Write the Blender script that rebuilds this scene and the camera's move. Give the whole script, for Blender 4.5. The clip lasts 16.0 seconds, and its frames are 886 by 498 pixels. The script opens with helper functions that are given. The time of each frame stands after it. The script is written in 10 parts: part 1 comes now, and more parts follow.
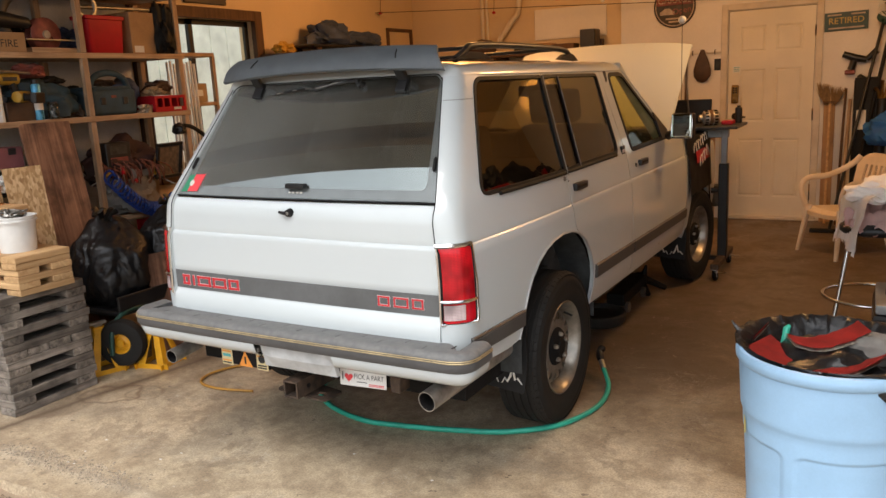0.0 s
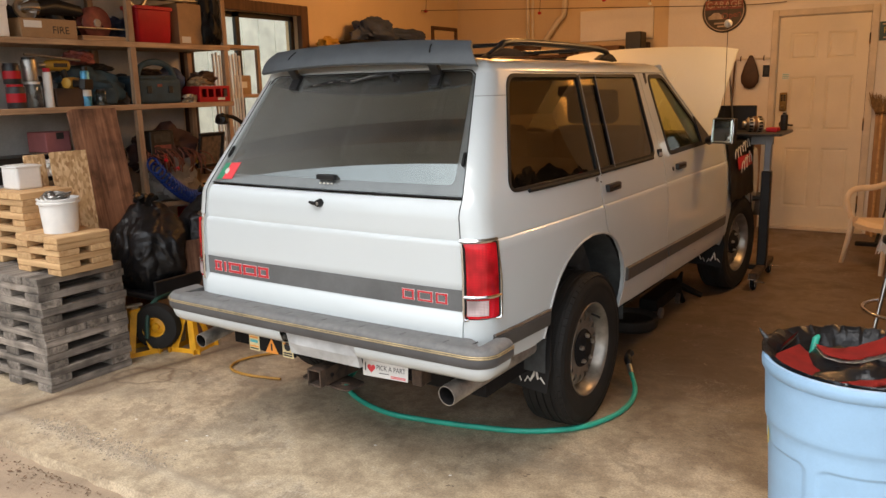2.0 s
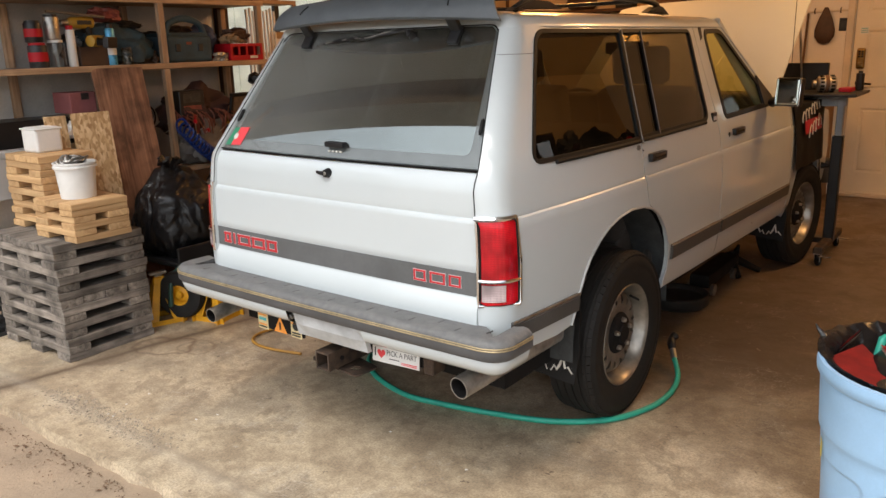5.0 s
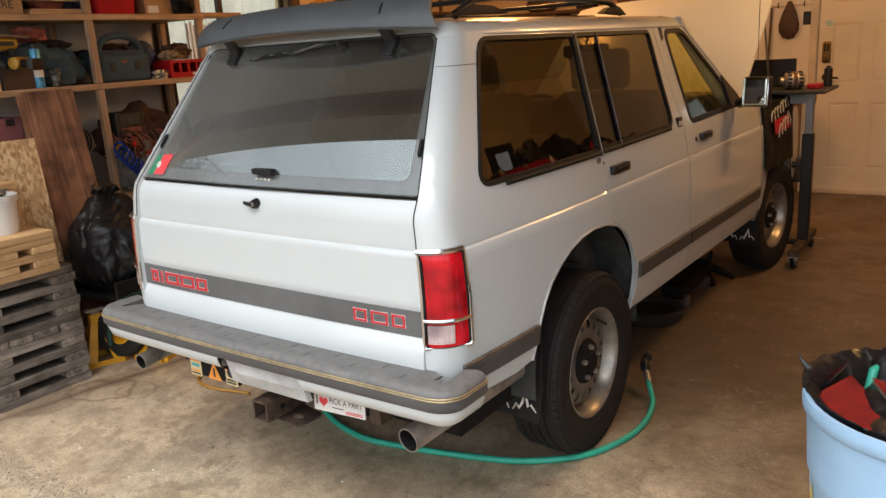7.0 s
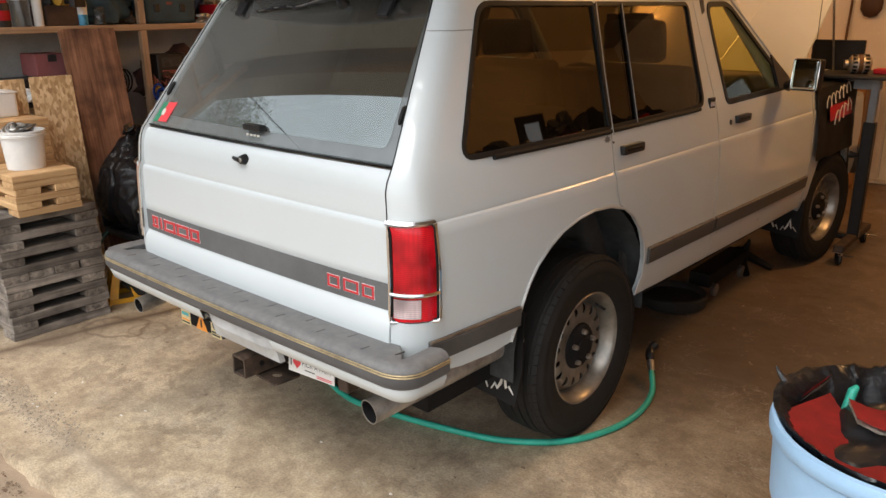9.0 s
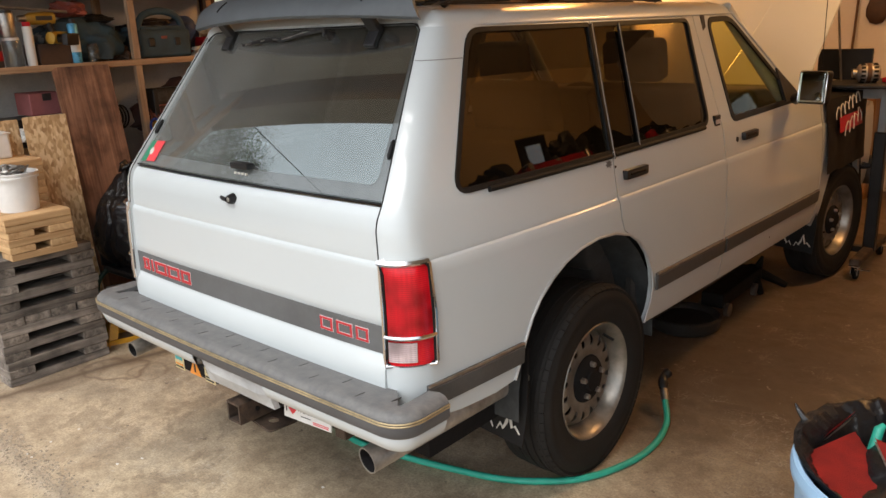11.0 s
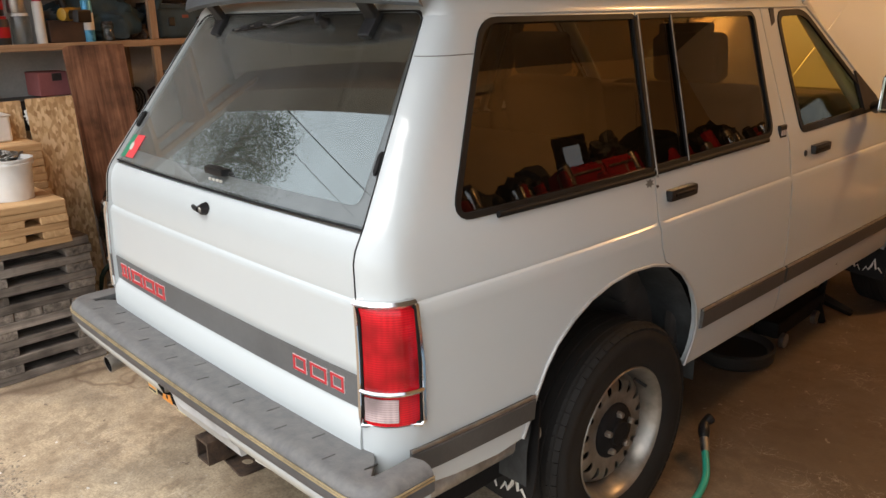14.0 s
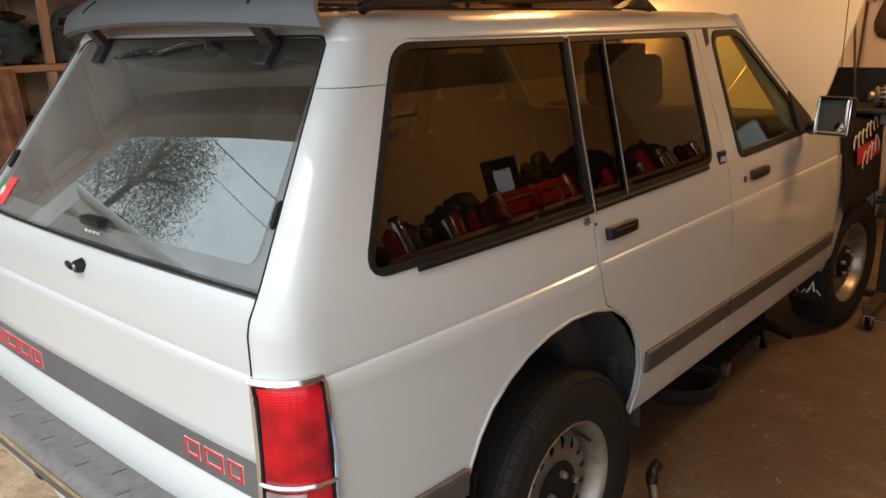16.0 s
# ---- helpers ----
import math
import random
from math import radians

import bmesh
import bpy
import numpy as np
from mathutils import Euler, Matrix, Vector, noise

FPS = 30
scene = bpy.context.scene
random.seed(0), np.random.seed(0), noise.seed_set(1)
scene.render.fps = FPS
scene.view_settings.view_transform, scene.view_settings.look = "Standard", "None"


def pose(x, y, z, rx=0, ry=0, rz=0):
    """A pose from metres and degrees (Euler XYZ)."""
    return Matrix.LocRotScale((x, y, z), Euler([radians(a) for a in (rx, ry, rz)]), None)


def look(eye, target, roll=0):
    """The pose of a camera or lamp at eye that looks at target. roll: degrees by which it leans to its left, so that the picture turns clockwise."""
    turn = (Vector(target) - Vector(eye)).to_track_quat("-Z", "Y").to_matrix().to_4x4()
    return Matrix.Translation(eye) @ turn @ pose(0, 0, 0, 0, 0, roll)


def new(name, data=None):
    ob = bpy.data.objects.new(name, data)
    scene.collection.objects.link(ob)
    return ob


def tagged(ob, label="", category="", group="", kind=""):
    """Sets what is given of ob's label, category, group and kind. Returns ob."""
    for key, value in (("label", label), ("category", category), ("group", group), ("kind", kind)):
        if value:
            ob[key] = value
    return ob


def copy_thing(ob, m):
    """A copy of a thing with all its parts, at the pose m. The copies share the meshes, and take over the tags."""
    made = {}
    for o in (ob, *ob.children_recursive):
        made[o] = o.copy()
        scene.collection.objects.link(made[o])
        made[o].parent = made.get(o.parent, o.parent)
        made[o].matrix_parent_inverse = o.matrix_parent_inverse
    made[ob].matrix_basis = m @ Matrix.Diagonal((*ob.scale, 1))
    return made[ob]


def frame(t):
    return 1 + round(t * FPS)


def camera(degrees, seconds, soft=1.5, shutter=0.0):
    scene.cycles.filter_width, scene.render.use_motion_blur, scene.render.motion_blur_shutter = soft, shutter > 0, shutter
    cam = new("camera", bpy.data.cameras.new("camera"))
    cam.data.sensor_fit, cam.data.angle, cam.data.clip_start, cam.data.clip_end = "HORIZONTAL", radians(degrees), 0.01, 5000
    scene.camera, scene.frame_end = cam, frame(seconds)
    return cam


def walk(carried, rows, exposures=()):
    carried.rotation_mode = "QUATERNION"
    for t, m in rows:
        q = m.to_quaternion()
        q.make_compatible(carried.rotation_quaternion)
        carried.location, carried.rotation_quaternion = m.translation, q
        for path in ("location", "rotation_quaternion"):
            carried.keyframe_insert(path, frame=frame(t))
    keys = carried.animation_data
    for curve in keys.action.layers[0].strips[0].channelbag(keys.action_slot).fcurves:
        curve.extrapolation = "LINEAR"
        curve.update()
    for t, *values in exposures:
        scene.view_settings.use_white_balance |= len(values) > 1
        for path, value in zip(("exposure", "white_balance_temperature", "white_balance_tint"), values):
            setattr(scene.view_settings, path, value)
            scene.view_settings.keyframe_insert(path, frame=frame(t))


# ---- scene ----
cam = camera(59.2, 16.0)
PATH = [
    (0, (1.971, -2.143, 1.52), (1.02, -0.431, 1.111), -3.0),
    (0.5, (1.968, -2.155, 1.519), (1.01, -0.449, 1.103), -3.2),
    (1, (1.998, -2.143, 1.521), (1.036, -0.434, 1.124), -2.7),
    (1.5, (2.04, -2.131, 1.515), (1.045, -0.437, 1.14), -1.8),
    (2, (2.022, -2.123, 1.499), (0.98, -0.464, 1.095), -1.4),
    (2.5, (1.991, -2.15, 1.509), (0.945, -0.503, 1.067), -1.7),
    (3, (2.022, -2.117, 1.501), (0.975, -0.477, 1.039), -1.1),
    (3.5, (1.988, -2.074, 1.5), (0.942, -0.44, 1.016), -1.0),
    (6, (1.999, -1.626, 1.505), (0.789, -0.115, 1.002), -2.0),
    (6.5, (1.958, -1.574, 1.51), (0.777, -0.041, 1.007), -2.2),
    (7, (1.921, -1.516, 1.516), (0.811, 0.072, 1.021), -3.6),
    (7.5, (1.919, -1.457, 1.51), (0.845, 0.152, 1.004), -3.6),
    (8, (1.96, -1.38, 1.513), (0.84, 0.197, 1.009), -2.0),
    (8.5, (2.025, -1.305, 1.508), (0.834, 0.209, 0.972), -1.1),
    (9, (2.084, -1.294, 1.533), (0.851, 0.165, 0.939), -0.4),
    (9.5, (2.104, -1.283, 1.546), (0.845, 0.179, 1.017), -0.7),
    (12, (1.932, -1.076, 1.557), (0.673, 0.371, 0.992), -3.0),
    (12.5, (1.865, -1.013, 1.564), (0.594, 0.424, 0.998), -1.0),
    (13, (1.853, -0.925, 1.578), (0.482, 0.426, 1.034), -1.4),
    (13.5, (1.874, -0.846, 1.564), (0.501, 0.496, 1.004), -1.2),
    (14, (1.887, -0.811, 1.562), (0.538, 0.546, 0.98), -1.1),
    (14.5, (1.842, -0.749, 1.571), (0.532, 0.652, 1.005), -1.6),
    (15, (1.781, -0.704, 1.571), (0.527, 0.758, 1.032), -1.4),
    (15.5, (1.755, -0.675, 1.571), (0.532, 0.81, 1.025), -1.2),
    (16, (1.75, -0.601, 1.574), (0.513, 0.873, 1.03), -1.4),
]
walk(cam, [(t, look(eye, target, roll)) for t, eye, target, roll in PATH], [(0.0, 1.0), (9.7, 1.0), (12.5, 1.05), (16.0, 1.07)])

# ---- light, sky and exposure ----
world = bpy.data.worlds.new("overcast_sky")
scene.world = world
world.use_nodes = True
wn = world.node_tree
sky = wn.nodes.new("ShaderNodeTexSky")
sky.sky_type = "NISHITA"
sky.sun_disc = False
sky.sun_elevation = radians(60)
sky.sun_rotation = radians(180)
sky.air_density, sky.dust_density, sky.ozone_density = 1.0, 2.0, 1.5
# thick cloud washes the blue out of the sky
grey = wn.nodes.new("ShaderNodeHueSaturation")
grey.inputs["Saturation"].default_value = 0.27
wn.links.new(sky.outputs[0], grey.inputs["Color"])
up_ = wn.nodes.new("ShaderNodeTexCoord")
cloud = wn.nodes.new("ShaderNodeTexNoise")
cloud.inputs["Scale"].default_value, cloud.inputs["Detail"].default_value = 3.0, 5.0
wn.links.new(up_.outputs["Generated"], cloud.inputs["Vector"])
soft = wn.nodes.new("ShaderNodeMapRange")
soft.inputs["From Min"].default_value, soft.inputs["From Max"].default_value = 0.3, 0.7
soft.inputs["To Min"].default_value, soft.inputs["To Max"].default_value = 0.80, 1.30
wn.links.new(cloud.outputs["Fac"], soft.inputs["Value"])
lift_ = wn.nodes.new("ShaderNodeVectorMath")
lift_.operation = "SCALE"
wn.links.new(grey.outputs[0], lift_.inputs[0])
wn.links.new(soft.outputs[0], lift_.inputs["Scale"])
wn.links.new(lift_.outputs[0], wn.nodes["Background"].inputs["Color"])
wn.nodes["Background"].inputs["Strength"].default_value = 0.160

sun = new("sun", bpy.data.lights.new("sun", "SUN"))
sun.data.energy, sun.data.angle, sun.data.color = 1.0, radians(40), (1.0, 0.96, 0.90)
sun.matrix_world = look((0, 0, 0), (-0.06, 0.42, -0.90))

BULBS = ((1.75, 3.60, 45, (1.0, 0.52, 0.19)), (-1.00, 3.90, 42, (1.0, 0.43, 0.115)))
for x, y, watts, glow in BULBS:
    bulb_light = new("bulb_light", bpy.data.lights.new("bulb_light", "POINT"))
    bulb_light.data.energy, bulb_light.data.color, bulb_light.data.shadow_soft_size = watts, glow, 0.20
    bulb_light.location = (x, y, 2.65)

# ---- building helpers ----
from mathutils.geometry import delaunay_2d_cdt

MATS = {}


def nodes_of(name):
    m = bpy.data.materials.new(name)
    m.use_nodes = True
    MATS[name] = m
    nt = m.node_tree
    return m, nt, nt.nodes["Principled BSDF"]


def place_coords(nt, scale, space="world"):
    if space == "world":
        src = nt.nodes.new("ShaderNodeNewGeometry").outputs["Position"]
    else:
        src = nt.nodes.new("ShaderNodeTexCoord").outputs["Object"]
    mp = nt.nodes.new("ShaderNodeMapping")
    mp.inputs["Scale"].default_value = scale if hasattr(scale, "__len__") else (scale,) * 3
    nt.links.new(src, mp.inputs["Vector"])
    return mp.outputs[0]


def noise_tex(nt, vec, scale=1.0, detail=4.0, rough=0.55, distort=0.0):
    n = nt.nodes.new("ShaderNodeTexNoise")
    n.inputs["Scale"].default_value, n.inputs["Detail"].default_value = scale, detail
    n.inputs["Roughness"].default_value, n.inputs["Distortion"].default_value = rough, distort
    nt.links.new(vec, n.inputs["Vector"])
    return n.outputs["Fac"]


def ramp(nt, fac, stops):
    r = nt.nodes.new("ShaderNodeValToRGB")
    els = r.color_ramp.elements
    while len(els) < len(stops):
        els.new(0.5)
    for e, (p, c) in zip(els, stops):
        e.position, e.color = p, (c, c, c, 1) if not hasattr(c, "__len__") else (*c, 1)
    nt.links.new(fac, r.inputs["Fac"])
    return r.outputs["Color"]


def mixc(nt, fac, a, b, mode="MIX"):
    m = nt.nodes.new("ShaderNodeMix")
    m.data_type, m.blend_type = "RGBA", mode
    for sock, v in ((m.inputs[0], fac), (m.inputs[6], a), (m.inputs[7], b)):
        if hasattr(v, "is_linked"):
            nt.links.new(v, sock)
        elif hasattr(v, "__len__"):
            sock.default_value = (*v, 1)
        else:
            sock.default_value = v
    return m.outputs[2]


def bump_of(nt, bsdf, height, strength, dist=0.01):
    b = nt.nodes.new("ShaderNodeBump")
    b.inputs["Strength"].default_value, b.inputs["Distance"].default_value = strength, dist
    nt.links.new(height, b.inputs["Height"])
    nt.links.new(b.outputs[0], bsdf.inputs["Normal"])


def surf(name, col, rough=0.5, metal=0.0, var=0.2, scale=5.0, fine=70.0, bump=0.15, coat=0.0, tint=None, spec=0.5, rnd=0.0):
    """A plain surface: colour that drifts at two scales, uneven gloss and fine relief."""
    m, nt, b = nodes_of(name)
    vec = place_coords(nt, 1.0)
    big, small = noise_tex(nt, vec, scale, 3), noise_tex(nt, vec, fine, 3)
    dark = tuple(c * (1 - var) for c in col)
    lite = tint or tuple(min(1, c * (1 + var * 0.6)) for c in col)
    c1 = mixc(nt, ramp(nt, big, [(0.3, 0.0), (0.7, 1.0)]), dark, lite)
    c2 = mixc(nt, ramp(nt, small, [(0.35, 0.80), (0.65, 1.0)]), (0, 0, 0), c1, "MIX")
    out = mixc(nt, min(1.0, var * 1.5), c1, c2)
    if rnd:
        info = nt.nodes.new("ShaderNodeObjectInfo")
        out = mixc(nt, rnd, out, ramp(nt, info.outputs["Random"], [(0.0, 0.25), (1.0, 1.0)]), "MULTIPLY")
    nt.links.new(out, b.inputs["Base Color"])
    r = nt.nodes.new("ShaderNodeMapRange")
    r.inputs["To Min"].default_value, r.inputs["To Max"].default_value = max(0.02, rough - 0.12), min(1, rough + 0.12)
    nt.links.new(big, r.inputs["Value"])
    nt.links.new(r.outputs[0], b.inputs["Roughness"])
    b.inputs["Metallic"].default_value = metal
    b.inputs["Coat Weight"].default_value = coat
    b.inputs["Coat Roughness"].default_value = 0.05
    b.inputs["Specular IOR Level"].default_value = spec
    if bump:
        bump_of(nt, b, small, bump, 0.004)
    return m


def wood(name, dark, lite, along="Y", rough=0.75, bump=0.5, grime=0.3, fine=1.0, rnd=0.35):
    """Sawn timber: grain drawn out along one of the piece's own axes, with each piece a shade of its own."""
    m, nt, b = nodes_of(name)
    s = [30.0 * fine] * 3
    s["XYZ".index(along)] = 1.6 * fine
    vec = place_coords(nt, s, "object")
    info = nt.nodes.new("ShaderNodeObjectInfo")
    off = nt.nodes.new("ShaderNodeVectorMath")
    off.operation = "SCALE"
    off.inputs[0].default_value = (37, 53, 71)
    nt.links.new(info.outputs["Random"], off.inputs["Scale"])
    add = nt.nodes.new("ShaderNodeVectorMath")
    nt.links.new(vec, add.inputs[0])
    nt.links.new(off.outputs[0], add.inputs[1])
    g = noise_tex(nt, add.outputs[0], 1.0, 6, 0.65, 0.6)
    w = place_coords(nt, 1.0)
    st = noise_tex(nt, w, 7.0, 4)
    c = mixc(nt, ramp(nt, g, [(0.3, 0.0), (0.7, 1.0)]), dark, lite)
    c = mixc(nt, ramp(nt, st, [(0.45, 0.0), (0.75, grime)]), c, tuple(k * 0.3 for k in dark))
    c = mixc(nt, rnd, c, ramp(nt, info.outputs["Random"], [(0.0, 0.35), (1.0, 1.0)]), "MULTIPLY")
    nt.links.new(c, b.inputs["Base Color"])
    b.inputs["Roughness"].default_value = rough
    bump_of(nt, b, g, bump, 0.003)
    return m


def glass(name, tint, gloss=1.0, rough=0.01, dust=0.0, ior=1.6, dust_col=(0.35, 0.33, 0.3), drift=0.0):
    """Thin glass: lets tinted light through and mirrors by the angle it is seen at."""
    m, nt, b = nodes_of(name)
    nt.nodes.remove(b)
    tr = nt.nodes.new("ShaderNodeBsdfTransparent")
    tr.inputs[0].default_value = (*tint, 1)
    gl = nt.nodes.new("ShaderNodeBsdfGlossy")
    gl.inputs["Roughness"].default_value = rough
    gl.inputs["Color"].default_value = (*gloss, 1) if hasattr(gloss, "__len__") else (gloss, gloss, gloss, 1)
    lw = nt.nodes.new("ShaderNodeLayerWeight")
    pw = nt.nodes.new("ShaderNodeMath")
    pw.operation = "POWER"
    pw.inputs[1].default_value = 5.0
    nt.links.new(lw.outputs["Facing"], pw.inputs[0])
    f0 = ((ior - 1) / (ior + 1)) ** 2
    fr = nt.nodes.new("ShaderNodeMath")
    fr.operation = "MULTIPLY_ADD"
    nt.links.new(pw.outputs[0], fr.inputs[0])
    fr.inputs[1].default_value, fr.inputs[2].default_value = 1 - f0, f0
    mx = nt.nodes.new("ShaderNodeMixShader")
    nt.links.new(fr.outputs[0], mx.inputs[0])
    nt.links.new(tr.outputs[0], mx.inputs[1])
    nt.links.new(gl.outputs[0], mx.inputs[2])
    out = mx
    if dust:
        df = nt.nodes.new("ShaderNodeBsdfDiffuse")
        df.inputs[0].default_value = (*dust_col, 1)
        n = noise_tex(nt, place_coords(nt, 1.0), 9.0, 6, 0.7)
        n2 = noise_tex(nt, place_coords(nt, 1.0), 160.0, 3, 0.7)
        f = nt.nodes.new("ShaderNodeMath")
        f.operation = "MULTIPLY"
        nt.links.new(ramp(nt, n, [(0.3, 0.25), (0.8, 1.0)]), f.inputs[0])
        nt.links.new(ramp(nt, n2, [(0.4, 0.6 * dust), (0.75, 1.4 * dust)]), f.inputs[1])
        fac = f.outputs[0]
        if drift:
            # more of the dust colour mixed in towards the car's left
            sep = nt.nodes.new("ShaderNodeSeparateXYZ")
            nt.links.new(place_coords(nt, 1.0), sep.inputs[0])
            sl = nt.nodes.new("ShaderNodeMath")
            sl.operation = "MULTIPLY_ADD"
            nt.links.new(noise_tex(nt, place_coords(nt, 1.0), 3.5, 5, 0.6, 0.6), sl.inputs[0])
            sl.inputs[1].default_value = -0.7
            nt.links.new(sep.outputs["X"], sl.inputs[2])
            ad = nt.nodes.new("ShaderNodeMath")
            nt.links.new(fac, ad.inputs[0])
            span = nt.nodes.new("ShaderNodeMapRange")
            span.inputs["From Min"].default_value, span.inputs["From Max"].default_value = -0.95, -0.10
            span.inputs["To Min"].default_value, span.inputs["To Max"].default_value = drift, 0.0
            nt.links.new(sl.outputs[0], span.inputs["Value"])
            nt.links.new(span.outputs[0], ad.inputs[1])
            fac = ad.outputs[0]
        out = nt.nodes.new("ShaderNodeMixShader")
        nt.links.new(fac, out.inputs[0])
        nt.links.new(mx.outputs[0], out.inputs[1])
        nt.links.new(df.outputs[0], out.inputs[2])
    nt.links.new(out.outputs[0], nt.nodes["Material Output"].inputs["Surface"])
    return m


def part(name, bm, material, parent=None, label="", smooth=False, at=None):
    """Links a bmesh as one mesh object, under a thing or under a part."""
    me = bpy.data.meshes.new(name)
    bmesh.ops.recalc_face_normals(bm, faces=bm.faces[:]) if len(bm.faces) < 20000 else None
    if smooth:
        for f in bm.faces:
            f.smooth = True
        for e in bm.edges:
            if len(e.link_faces) == 2 and e.calc_face_angle(0.0) > 0.8:
                e.smooth = False
    bm.to_mesh(me)
    bm.free()
    for m in material if isinstance(material, (list, tuple)) else [material]:
        me.materials.append(m)
    ob = new(name, me)
    if parent is not None:
        ob.parent = parent
    if at is not None:
        ob.matrix_basis = at
    if label:
        ob["label"] = label
    return ob


def share(name, ob, parent, at):
    """Another piece on the same mesh."""
    o = new(name, ob.data)
    o.parent, o.matrix_basis = parent, at
    return o


def thing(name, label, category, at=None, group="", kind=""):
    ob = new(name)
    ob.empty_display_size = 0.05
    if at is not None:
        ob.matrix_basis = at
    return tagged(ob, label, category, group, kind)


def B():
    return bmesh.new()


def box(bm, x0, x1, y0, y1, z0, z1, bev=0.0, m=None, seg=1):
    r = bmesh.ops.create_cube(bm, size=1.0)
    for v in r["verts"]:
        v.co = Vector(((x0 + x1) / 2 + v.co.x * (x1 - x0), (y0 + y1) / 2 + v.co.y * (y1 - y0), (z0 + z1) / 2 + v.co.z * (z1 - z0)))
    vs = r["verts"]
    if bev:
        es = list({e for v in vs for e in v.link_edges})
        r2 = bmesh.ops.bevel(bm, geom=es, offset=bev, segments=seg, affect="EDGES", profile=0.7)
        vs = list({v for f in r2["faces"] for v in f.verts} | {v for v in vs if v.is_valid})
    if m is not None:
        seen = {v for v in vs if v.is_valid}
        bmesh.ops.transform(bm, matrix=m, verts=list(seen))
    return bm


def lathe(bm, prof, seg=32, m=None, close=False):
    """Turns (r, z) pairs about the z axis."""
    rings = []
    for r, z in prof:
        rings.append([bm.verts.new((r * math.cos(2 * math.pi * i / seg), r * math.sin(2 * math.pi * i / seg), z)) for i in range(seg)] if r > 1e-6 else [bm.verts.new((0, 0, z))])
    pairs = list(zip(rings, rings[1:])) + ([(rings[-1], rings[0])] if close else [])
    for a, b in pairs:
        for i in range(seg):
            j = (i + 1) % seg
            q = [a[i % len(a)], a[j % len(a)], b[j % len(b)], b[i % len(b)]]
            q = list(dict.fromkeys(q))
            if len(q) > 2:
                try:
                    bm.faces.new(q)
                except ValueError:
                    pass
    if m is not None:
        bmesh.ops.transform(bm, matrix=m, verts=[v for r in rings for v in r])
    return bm


def sweep(bm, pts, r, seg=8, caps=True, closed=False, flat=1.0):
    """A tube along a line of points; r may be a number or a list."""
    pts = [Vector(p) for p in pts]
    n = len(pts)
    rings, side = [], None
    for i, p in enumerate(pts):
        a, b = (pts[(i - 1) % n], pts[(i + 1) % n]) if closed else (pts[max(i - 1, 0)], pts[min(i + 1, n - 1)])
        t = (b - a).normalized()
        if side is None:
            side = t.cross(Vector((0, 0, 1)) if abs(t.z) < 0.9 else Vector((1, 0, 0))).normalized()
        side = (side - t * side.dot(t)).normalized()
        up = side.cross(t)
        rr = r[i] if hasattr(r, "__len__") else r
        rings.append([bm.verts.new(p + rr * (math.cos(2 * math.pi * k / seg) * side + flat * math.sin(2 * math.pi * k / seg) * up)) for k in range(seg)])
    for a, b in list(zip(rings, rings[1:])) + ([(rings[-1], rings[0])] if closed else []):
        for k in range(seg):
            bm.faces.new((a[k], a[(k + 1) % seg], b[(k + 1) % seg], b[k]))
    if caps and not closed:
        bm.faces.new(rings[0][::-1])
        bm.faces.new(rings[-1])
    return bm


def curve(pts, per=8, closed=False):
    """Points on a smooth curve through the given ones."""
    P = [Vector(p) for p in pts]
    n, out = len(P), []
    for i in range(n if closed else n - 1):
        a, b, c, d = (P[(i + k) % n] if closed else P[min(max(i + k, 0), n - 1)] for k in (-1, 0, 1, 2))
        for s in range(per):
            t = s / per
            out.append(0.5 * ((2 * b) + (c - a) * t + (2 * a - 5 * b + 4 * c - d) * t * t + (3 * b - a - 3 * c + d) * t ** 3))
    return out if closed else out + [P[-1]]


def round_poly(pts, r, seg=5):
    """A polygon of 2D points with its corners rounded; r: one radius or one for each corner."""
    out, n = [], len(pts)
    for i in range(n):
        p, a, b = Vector(pts[i]).to_2d(), Vector(pts[i - 1]).to_2d(), Vector(pts[(i + 1) % n]).to_2d()
        rr = r[i] if hasattr(r, "__len__") else r
        if rr <= 0:
            out.append(tuple(p))
            continue
        u, w = (a - p), (b - p)
        k = min(rr, u.length * 0.45, w.length * 0.45)
        s, e = p + u.normalized() * k, p + w.normalized() * k
        for j in range(seg + 1):
            t = j / seg
            out.append(tuple((1 - t) ** 2 * s + 2 * t * (1 - t) * p + t * t * e))
    return out


def dense(poly, step):
    out = []
    for a, b in zip(poly, poly[1:] + poly[:1]):
        a, b = Vector(a).to_2d(), Vector(b).to_2d()
        k = max(1, math.ceil((b - a).length / step))
        out += [tuple(a.lerp(b, i / k)) for i in range(k)]
    return out


def within(poly, P):
    x, y = P[:, 0], P[:, 1]
    hit = np.zeros(len(P), bool)
    for (x0, y0), (x1, y1) in zip(poly, poly[1:] + poly[:1]):
        if y0 == y1:
            continue
        c = ((y0 > y) != (y1 > y)) & (x < (x1 - x0) * (y - y0) / (y1 - y0) + x0)
        hit ^= c
    return hit


def near(poly, P, d):
    m = np.zeros(len(P), bool)
    for a, b in zip(poly, poly[1:] + poly[:1]):
        a, b = np.array(a), np.array(b)
        t = np.clip(((P - a) @ (b - a)) / max(1e-12, (b - a) @ (b - a)), 0, 1)
        m |= np.linalg.norm(P - (a + t[:, None] * (b - a)), axis=1) < d
    return m


